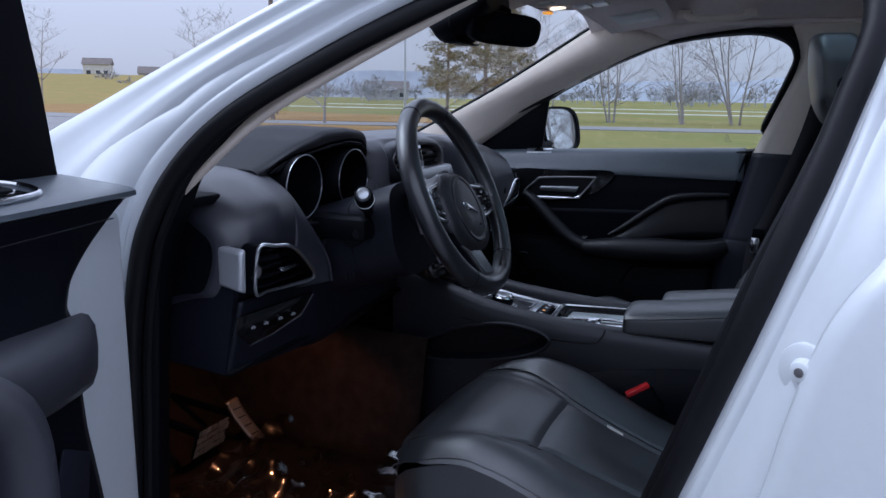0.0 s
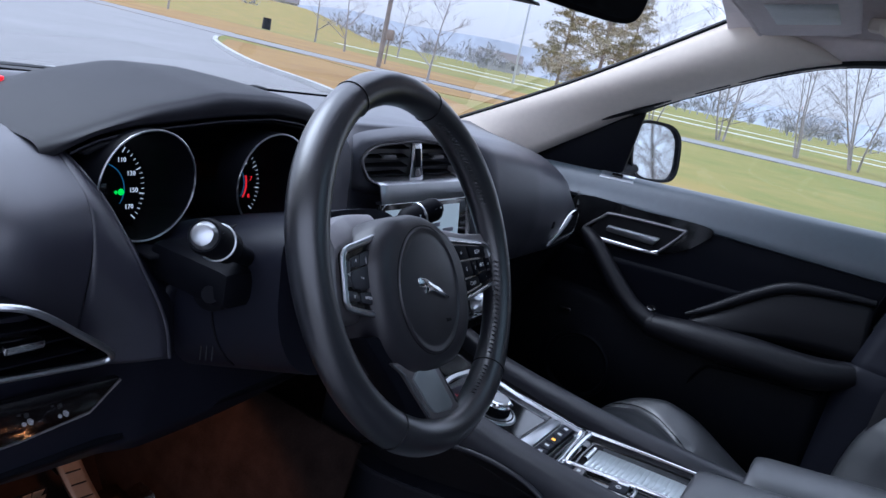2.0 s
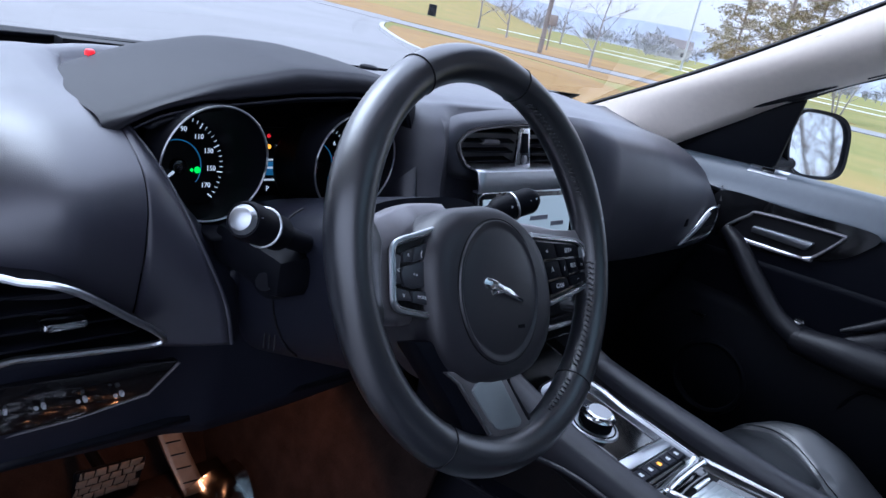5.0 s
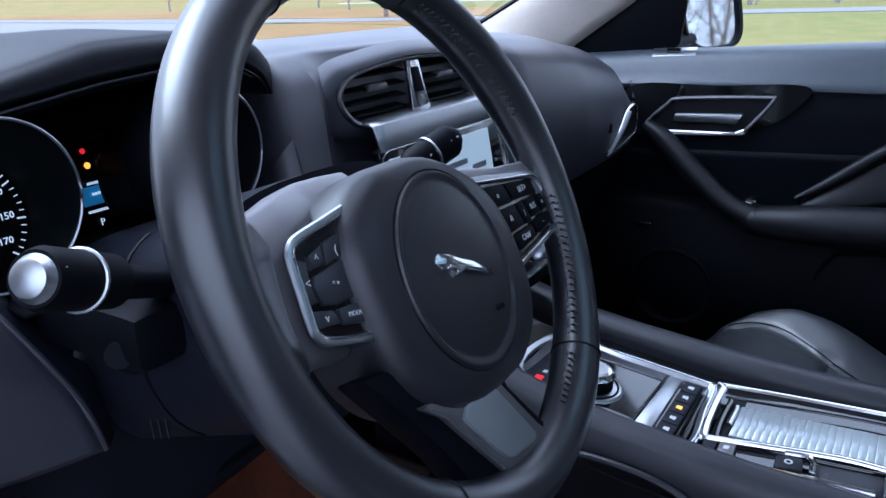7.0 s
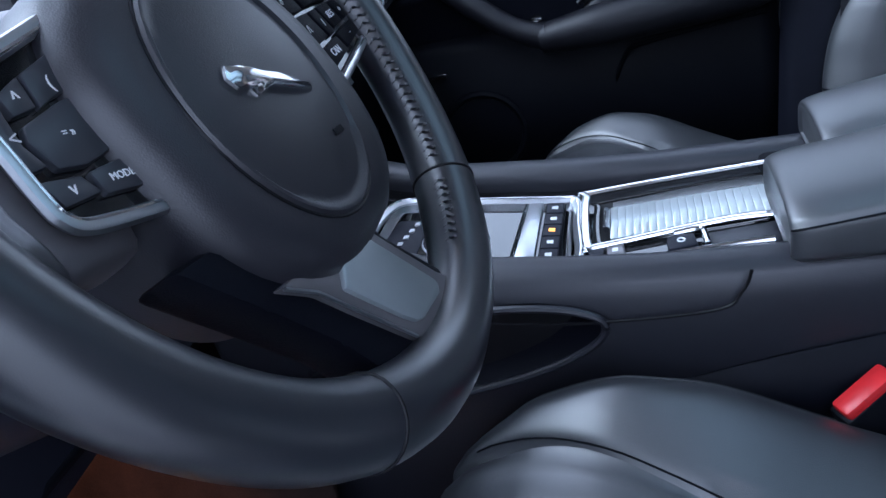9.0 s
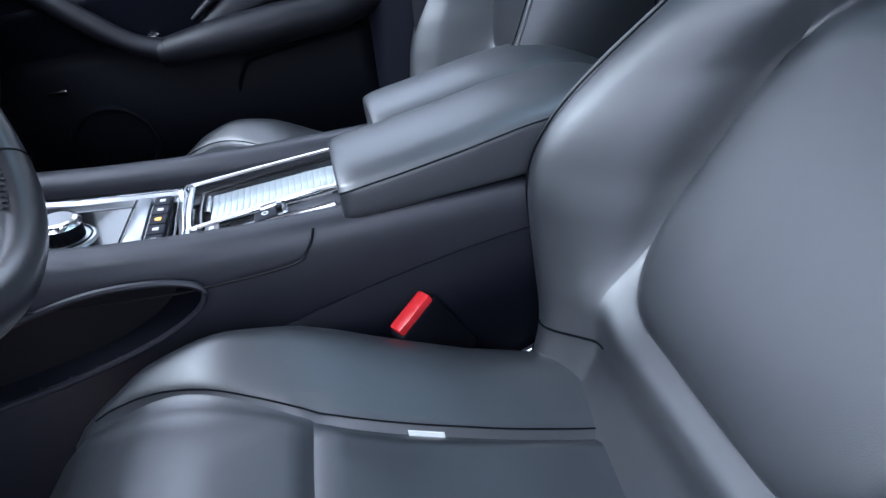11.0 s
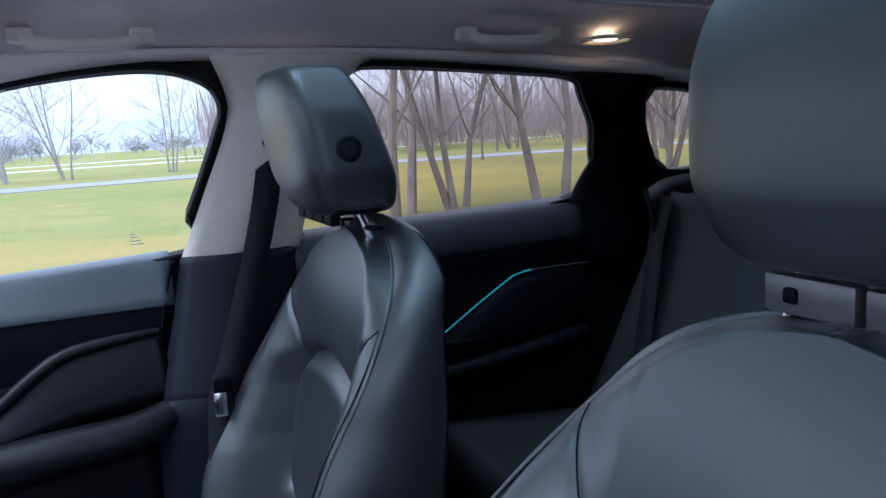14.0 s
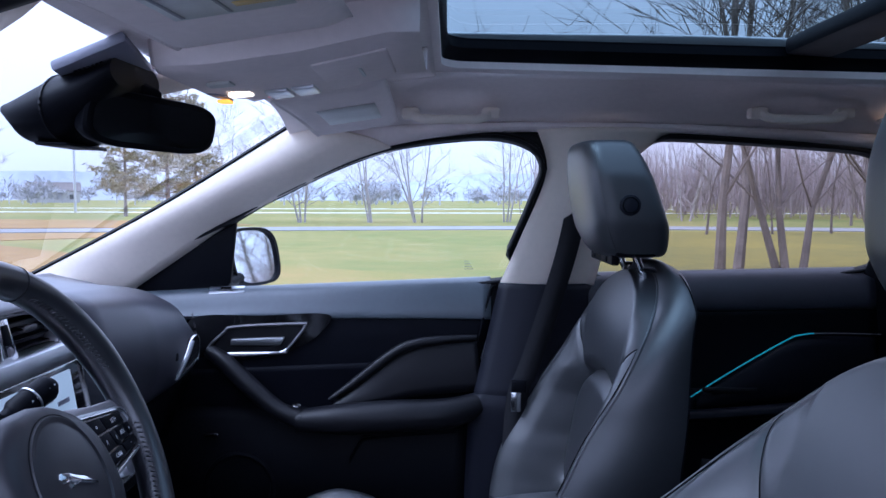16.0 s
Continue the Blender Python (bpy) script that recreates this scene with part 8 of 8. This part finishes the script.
grab(0.24, 0.40, 0.53, 1.424)
grab(0.93, 1.10, 0.525, 1.424)
rl = thing("roof_lamp", "lit warm rear reading lamp in the headliner", "lamp", (1.215, 0.525, 1.42))
part("lens", box(1.195, 1.238, 0.514, 0.544, 1.409, 1.422, 0.005), L_WARM, rl, "glowing warm lens")
part("lamp_frame", tube(cr([(1.180, 0.500, 1.413), (1.255, 0.500, 1.413), (1.255, 0.556, 1.409), (1.180, 0.556, 1.409)], 20, True), 0.004, 6, True), PILLAR, rl)
badge_ = thing("airbag_badge", "small oval moulded mark on the pillar trim", "badge", (-0.20, 0.64, 1.285))
bd_ = V((0.36, -0.06, 0.19)).normalized()
be_ = V((0.2, 0.6, -0.2)).cross(bd_).cross(bd_).normalized()
part("mark", tube([V((-0.150, 0.6425, 1.312)) + bd_ * 0.016 * math.cos(k * math.pi / 14) + be_ * 0.007 * math.sin(k * math.pi / 14) for k in range(28)], 0.0008, 5, True), PILLAR, badge_)

# seat belts on the passenger pillar and the rear
sb = thing("seat_belt", "black front seat belt hanging from the pillar", "seat belt", (0.5, 0.64, 0.85))
L1 = cr([(0.592, 0.635, 1.262), (0.570, 0.640, 1.15), (0.535, 0.640, 1.03), (0.49, 0.630, 0.90), (0.462, 0.615, 0.83), (0.45, 0.60, 0.70), (0.44, 0.60, 0.55)], 40)
part("webbing", loft([[p + V((-0.020, 0.004, 0)), p + V((0.024, -0.008, 0))] for p in L1], False, False), WEBBING, sb, solid=0.002)
part("tongue", box(0.448, 0.470, 0.588, 0.602, 0.805, 0.848, 0.003), CHROME, sb, "bright steel tongue")
part("tongue_grip", box(0.450, 0.482, 0.588, 0.606, 0.845, 0.872, 0.004), HARD, sb)
part("guide_ring", ring((0.597, 0.634, 1.268), 0.020, (0.1, -1, 0.2), 0.006, 24), HARD, sb, "black belt guide")
rb = thing("seat_belt", "black rear seat belt over the bench", "seat belt", (1.3, 0.5, 0.8))
L2 = cr([(1.42, 0.60, 1.09), (1.36, 0.56, 1.02), (1.30, 0.52, 0.88), (1.225, 0.47, 0.72), (1.18, 0.45, 0.66)], 24)
part("webbing", loft([[p + V((0.0, -0.02, 0)), p + V((0.0, 0.026, 0.004))] for p in L2], False, False), WEBBING, rb, solid=0.002)
# ---- outside ----
bm = bmesh.new()
bmesh.ops.create_grid(bm, x_segments=60, y_segments=60, size=1500)
structure("ground", bm, GRASS, "patchy green and straw-coloured winter lawn", smooth=False)


def strip(name, line, width, material, z, label, edge=0.0):
    L = cr(line, 60)
    bm = bmesh.new()
    rows = []
    for i, p in enumerate(L):
        t = (L[min(i + 1, 59)] - L[max(i - 1, 0)]).normalized()
        s = V((-t.y, t.x, 0)) * width / 2
        rows.append([p - s + V((0, 0, -0.3)), p - s + V((0, 0, z)), p + s + V((0, 0, z)), p + s + V((0, 0, -0.3))])
    loft(rows, False, False, bm)
    return structure(name, bm, material, label, smooth=False)


def patch(name, outline, material, z, label):
    return structure(name, prism([V((x, y, -0.3)) for x, y in outline], (0, 0, 0.3 + z)), material, label, smooth=False)


patch("road", [(-120, 70), (-75, 58), (-40, 38), (-24, 20.8), (-20.3, 17.6), (-14.4, 13.4), (-10.3, 11.5), (-4, 7.5), (2, 4.6), (12, 4.2), (60, 4.0), (60, -40), (-120, -40)], ASPHALT, 0.012, "grey asphalt drive and car park")
patch("verge", [(-24.5, 22.0), (-20.3, 17.9), (-14.4, 13.7), (-10.4, 11.8), (-4.2, 8.0), (-3.0, 10.5), (-6, 14.0), (-13, 20.0), (-21, 23.5)], DRYGRASS, 0.028, "brown dry grass island beside the drive")
patch("verge_edge", [(-4.6, 8.4), (2, 5.2), (9, 4.9), (30, 4.9), (6, 8.4), (1.0, 10.6), (-2.5, 12.8), (-6, 15.0), (-9, 14.0)], MIXGRASS, 0.020, "thin yellowing grass round the dry island")
patch("yellow_lawn", [(2.5, 9.5), (7, 7.0), (30, 6.4), (60, 9), (60, 19), (24, 26.6), (14, 28.4), (8, 28.0), (4, 20)], YELLOWGRASS, 0.016, "yellow-green winter lawn under the bare trees")
patch("dry_lawn_near", [(-75, 31), (-45, 26.8), (-24.6, 24.4), (-17, 25.4), (-10, 26.6), (-9.5, 24), (-13, 21), (-18, 23), (-22, 24.2), (-30, 25)], DRYGRASS, 0.018, "straw-coloured lawn before the footpath")
patch("dry_lawn_far", [(-80, 36), (-45, 31.2), (-24, 28.8), (-11, 31.4), (-9, 35), (-16, 41), (-28, 44), (-52, 52), (-84, 60)], DRYGRASS, 0.022, "straw-coloured lawn beyond the footpath")
strip("path", [(-75, 33, 0), (-45, 29, 0), (-24, 26.5, 0), (-5, 30.5, 0), (7, 31.9, 0), (14, 31.0, 0), (21, 29.4, 0), (50, 22, 0), (140, 8, 0)], 3.6, ASPHALT, 0.03, "grey tarmac footpath across the lawn")
strip("far_path", [(-120, 74, 0), (-40, 68, 0), (0, 66, 0), (60, 70, 0), (160, 90, 0)], 1.5, SNOW, 0.03, "pale far walkway edged with old snow")
strip("far_snow", [(-60, 96, 0), (-20, 93, 0), (10, 92, 0), (30, 94, 0)], 2.0, SNOW, 0.03, "thin line of old snow on the lawn")
strip("kerb", [(-24, 21.0, 0), (-20.3, 17.7, 0), (-14.4, 13.5, 0), (-10.3, 11.6, 0), (-4, 7.7, 0), (2, 4.8, 0), (12, 4.4, 0), (40, 4.2, 0)], 0.16, CONCRETE, 0.11, "worn concrete kerb")


def branch(bm, p, d, length, r, depth, rnd, spread=0.5, n=5):
    pts, rad = [p], [r]
    q, dd = p.copy(), d.copy()
    steps = 4 if depth > 1 else 3
    for i in range(steps):
        dd = (dd + V((rnd.uniform(-1, 1), rnd.uniform(-1, 1), rnd.uniform(-0.2, 0.5))) * 0.16).normalized()
        q = q + dd * length / steps
        pts.append(q.copy())
        rad.append(r * (1 - 0.55 * (i + 1) / steps))
    tube(pts, rad, n if depth > 2 else (4 if depth > 1 else 3), bm=bm)
    if depth > 0:
        k = rnd.randint(3, 5) if depth > 1 else rnd.randint(3, 4)
        for i in range(k):
            f = rnd.uniform(0.35, 1.0)
            j = min(steps - 1, int(f * steps))
            a = pts[j].lerp(pts[j + 1], f * steps - j if f < 1 else 1.0)
            az = rnd.uniform(0, 2 * math.pi)
            side = V((math.cos(az), math.sin(az), rnd.uniform(-0.1, 0.5)))
            nd = (dd * (1 - spread) + side * spread).normalized()
            branch(bm, a, nd, length * rnd.uniform(0.5, 0.75), max(0.006, rad[j] * 0.55), depth - 1, rnd, spread)


def bare_tree(seed, height, stems, label, group, r=0.09, depth=4, spread=0.45, lean=0.25, bark=BARK, twig=TWIG, limb=0.5):
    rnd = random.Random(seed)
    t = thing("bare_tree", label, "tree", (0, 0, 0), group)
    bt, bc = bmesh.new(), bmesh.new()
    for s in range(stems):
        az = rnd.uniform(0, 6.28)
        base = V((math.cos(az), math.sin(az), 0)) * (0.25 if stems > 1 else 0)
        d = V((math.cos(az) * lean, math.sin(az) * lean, 1)).normalized()
        p, pts, rad = base, [base + V((0, 0, -0.1))], [r * 1.3]
        hh = height * rnd.uniform(0.75, 1.0)
        for i in range(7):
            d = (d + V((rnd.uniform(-1, 1), rnd.uniform(-1, 1), 0.3)) * (0.09 if limb > 0.4 else 0.17)).normalized()
            p = p + d * hh / 7
            pts.append(p.copy())
            rad.append(r * (1 - 0.9 * (i + 1) / 7))
        tube(pts, rad, 7, bm=bt)
        for i in range(1, 8):
            for k in range(2 if i < 4 else 3):
                az = rnd.uniform(0, 6.28)
                nd = V((math.cos(az) * 0.8, math.sin(az) * 0.8, rnd.uniform(0.25, 0.9) + 2 * (0.5 - limb))).normalized()
                branch(bc, pts[i], nd, hh * rnd.uniform(0.16, 0.3) * (1.25 - i * 0.07), max(0.008, rad[i] * limb), depth - 2, rnd, spread)
    part("trunk", bt, bark, t)
    part("crown", bc, twig, t, "bare twiggy crown", smooth=False, auto=0)
    return t


def place(proto, spots):
    """The first spot takes the tree itself, the others copies of it."""
    for i, (x, y, rz, s) in enumerate(spots):
        o = proto if i == 0 else copy_thing(proto, pose(x, y, 0, 0, 0, rz))
        o.matrix_basis = pose(x, y, 0, 0, 0, rz)
        o.scale = (s, s, s)


clump_a = bare_tree(3, 7.5, 4, "leafless many-stemmed tree on the lawn", "bare trees beyond the footpath", 0.052, 4, bark=HAZED_BARK, twig=HAZED_BARK)
clump_b = bare_tree(8, 7.0, 3, "leafless many-stemmed tree on the lawn", "bare trees beyond the footpath", 0.05, 4, bark=HAZED_BARK, twig=HAZED_BARK)
place(clump_a, [(-7.4, 38.8, 0, 1.0), (-1.3, 39.5, 80, 1.05), (8.5, 41, 200, 0.9), (-12.5, 44, 140, 0.85)])
place(clump_b, [(-3.8, 39.0, 20, 1.0), (3.4, 40.5, 160, 1.0), (14, 43, 250, 1.0)])
wood_a = bare_tree(21, 10.5, 2, "tall leafless tree with two crooked grey-brown trunks", "bare trees behind the car", 0.070, 5, 0.5, 0.20, WOODBARK, WOODBARK, 0.34)
wood_b = bare_tree(34, 9.5, 3, "tall leafless tree with crooked grey-brown trunks", "bare trees behind the car", 0.056, 5, 0.55, 0.26, WOODBARK, WOODBARK, 0.34)
wood_c = bare_tree(47, 9.0, 1, "tall leafless tree with a single trunk", "bare trees behind the car", 0.07, 5, 0.5, 0.12, WOODBARK, WOODBARK, 0.34)
place(wood_a, [(4.45, 10.0, 0, 1.0), (7.15, 10.3, 130, 1.0), (21, 24, 200, 1.1)])
place(wood_b, [(5.4, 10.2, 40, 0.95), (10.6, 11.5, 210, 1.0), (22, 38, 10, 1.1)])
place(wood_c, [(12.5, 13.5, 0, 1.0), (9.4, 25.8, 160, 0.6), (11.9, 26.2, 30, 0.55), (14.3, 26.8, 80, 0.6), (19.6, 35.5, 250, 0.8), (26, 33, 10, 0.8)])
young = bare_tree(55, 4.6, 1, "small leafless street tree on the verge", "young trees beside the drive", 0.055, 4, 0.5, 0.05, HAZED_BARK, HAZED_BARK)
place(young, [(-17.4, 26.7, 0, 1.0), (-34.8, 42.4, 90, 1.35), (-62, 49, 30, 1.7), (-46, 52, 200, 1.6), (-44, 62, 20, 1.5)])


def pine(seed, h, label):
    rnd = random.Random(seed)
    t = thing("pine_tree", label, "tree", (0, 0, 0), "pines beyond the drive")
    part("trunk", tube([(0, 0, -0.1), (0.05, 0, h * 0.5), (0, 0.05, h)], [0.16, 0.1, 0.02], 8), BARK, t)
    bl, bn = bmesh.new(), bmesh.new()
    for i in range(46):
        f = 0.14 + 0.84 * i / 46 + rnd.uniform(-0.02, 0.02)
        az, L = i * 2.4 + rnd.uniform(-0.4, 0.4), (1 - f) * h * 0.36 * rnd.uniform(0.6, 1.2) + 0.3
        p0 = V((0, 0, f * h))
        p1 = p0 + V((math.cos(az) * L, math.sin(az) * L, L * rnd.uniform(0.0, 0.35)))
        tube([p0, p0.lerp(p1, 0.5) + V((0, 0, -0.08 * L)), p1], [0.035, 0.02, 0.008], 4, bm=bl)
        for k in range(int(16 + L * 24)):
            c = p0.lerp(p1, rnd.uniform(0.25, 1.05)) + V((rnd.gauss(0, 0.14), rnd.gauss(0, 0.14), rnd.gauss(0, 0.1))) * (0.6 + 0.3 * L)
            for q in range(4):
                d = V((rnd.gauss(0, 1), rnd.gauss(0, 1), rnd.gauss(0.3, 0.8))).normalized() * rnd.uniform(0.16, 0.34)
                w = V((rnd.gauss(0, 1), rnd.gauss(0, 1), rnd.gauss(0, 1))).normalized() * 0.028
                bn.faces.new([bn.verts.new(v) for v in (c - w, c + w, c + d)])
    tagged(part("limbs", bl, BARK, t), kind="stuff")
    part("crown", bn, NEEDLE, t, "sparse brown-green needles", smooth=False, auto=0)
    return t


pine_a = pine(5, 8.5, "sparse brownish pine on the lawn")
place(pine_a, [(-22.5, 52, 0, 1.0), (-13.5, 36, 120, 1.0), (-19.5, 58, 240, 1.1)])

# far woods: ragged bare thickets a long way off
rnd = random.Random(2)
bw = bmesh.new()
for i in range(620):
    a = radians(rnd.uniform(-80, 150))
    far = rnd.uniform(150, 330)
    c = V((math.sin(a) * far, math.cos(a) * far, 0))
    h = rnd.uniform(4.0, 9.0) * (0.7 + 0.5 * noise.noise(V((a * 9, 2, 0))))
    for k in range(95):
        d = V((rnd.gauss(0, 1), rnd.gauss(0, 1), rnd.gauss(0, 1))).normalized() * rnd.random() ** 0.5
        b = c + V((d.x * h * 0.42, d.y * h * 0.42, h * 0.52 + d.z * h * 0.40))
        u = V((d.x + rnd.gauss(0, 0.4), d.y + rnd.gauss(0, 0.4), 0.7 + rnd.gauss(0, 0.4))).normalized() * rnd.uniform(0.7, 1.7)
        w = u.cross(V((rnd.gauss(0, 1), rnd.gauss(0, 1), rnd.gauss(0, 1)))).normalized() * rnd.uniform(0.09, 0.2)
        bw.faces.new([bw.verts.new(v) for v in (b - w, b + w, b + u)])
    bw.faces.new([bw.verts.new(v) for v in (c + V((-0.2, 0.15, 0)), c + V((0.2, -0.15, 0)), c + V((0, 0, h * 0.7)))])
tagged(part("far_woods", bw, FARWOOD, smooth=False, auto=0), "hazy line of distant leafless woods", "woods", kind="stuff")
bw = bmesh.new()
for i in range(560):
    a = radians(rnd.uniform(8, 78))
    far = rnd.uniform(42, 85)
    c = V((math.sin(a) * far, math.cos(a) * far + 6, 0))
    h = rnd.uniform(4.0, 9.5)
    for k in range(40):
        az = rnd.uniform(0, 6.28)
        b = c + V((rnd.gauss(0, 0.8), rnd.gauss(0, 0.8), rnd.uniform(0, 0.3) * h))
        top = b + V((rnd.gauss(0, 0.7), rnd.gauss(0, 0.7), rnd.uniform(0.3, 0.7) * h))
        w = V((math.cos(az), math.sin(az), 0)) * 0.035
        bw.faces.new([bw.verts.new(v) for v in (b - w, b + w, top)])
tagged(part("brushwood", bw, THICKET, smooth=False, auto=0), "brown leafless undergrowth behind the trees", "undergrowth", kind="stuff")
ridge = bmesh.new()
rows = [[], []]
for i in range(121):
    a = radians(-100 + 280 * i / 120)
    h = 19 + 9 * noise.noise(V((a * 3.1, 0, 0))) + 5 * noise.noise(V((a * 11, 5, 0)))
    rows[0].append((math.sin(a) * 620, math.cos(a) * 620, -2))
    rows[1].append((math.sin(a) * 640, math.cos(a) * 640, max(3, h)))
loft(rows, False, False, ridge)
tagged(part("far_ridge", ridge, HILL), "hazy blue-grey wooded ridge on the horizon", "hill", kind="structure")


def house(x, y, rz, w, d, h, wall, label, z=0.0):
    m = pose(x, y, z, 0, 0, rz)
    t = thing("house", label, "house", (x, y, z), "houses beyond the park")
    def tr(bm):
        bmesh.ops.transform(bm, matrix=m, verts=bm.verts)
        return bm
    part("wall", tr(box(-w / 2, w / 2, -d / 2, d / 2, -0.2, h)), wall, t, smooth=False)
    part("roof", tr(prism([(-w / 2 - 0.4, -d / 2 - 0.4, h), (-w / 2 - 0.4, d / 2 + 0.4, h), (-w / 2 - 0.4, 0, h + d * 0.3)], (w + 0.8, 0, 0))), HOUSE_R, t, smooth=False)
    for fx in (-0.3, 0.05, 0.34):
        part("window", tr(box(fx * w - 0.6, fx * w + 0.6, -d / 2 - 0.05, -d / 2 + 0.05, 1.0, 2.3)), WINPANE, t, smooth=False)
    return t


def rise_at(u, v):
    """Gentle rise of the lawn beyond the drive, fading out towards the open park."""
    a, d = radians(14 + 41 * v), 62 + 300 * u
    return V((-math.cos(a) * d, math.sin(a) * d, -0.25 + 6.2 * smooth_step(u * 1.7) * smooth_step(v * 4) * smooth_step((1 - v) * 5)))


structure("lawn_rise", sheet(rise_at, 30, 40), MIXGRASS, "low straw-coloured rise beyond the drive")
house(-200, 182, 40, 8, 7, 4.2, HOUSE_W, "white two-storey house with a dark roof", 5.6)
house(-196, 203, 40, 11, 8, 2.8, CONCRETE, "low grey house with a dark roof", 4.8)
house(-118, 224, 28, 14, 9, 3.4, CONCRETE, "low grey house with a dark roof")
house(-84, 246, 20, 12, 9, 3.2, HOUSE_W, "low pale house with a dark roof")
pole = thing("light_pole", "tall grey metal light pole with two heads", "light pole", (-33, 66, 0))
part("shaft", tube([(-33, 66, 0), (-33, 66, 11)], [0.12, 0.08], 8), SATIN, pole)
part("head", box(-34.2, -31.8, 65.8, 66.2, 10.9, 11.1), HARD, pole, "pair of flat lamp heads")
post = thing("utility_post", "weathered wooden post on the verge", "post", (-22.5, 30, 0))
part("shaft", tube([(-22.5, 30, -0.2), (-22.4, 30, 6.5)], [0.13, 0.11], 10), WOODPOLE, post)
binn = thing("litter_bin", "dark round litter bin beside the road", "litter bin", (-58, 58, 0))
part("drum", disc((-58, 58, 0), 0.45, (0, 0, 1), 1.15, 16, r2=0.42, bv=0.05), HARD, binn)
signp = thing("sign_post", "small brown sign board on a post", "sign", (-26.5, 36, 0))
part("shaft", tube([(-26.5, 36, 0), (-26.5, 36, 2.0)], 0.05, 6), WOODPOLE, signp)
part("board", box(-26.8, -26.2, 35.95, 36.05, 1.4, 2.0, 0.02), WOODPOLE, signp)
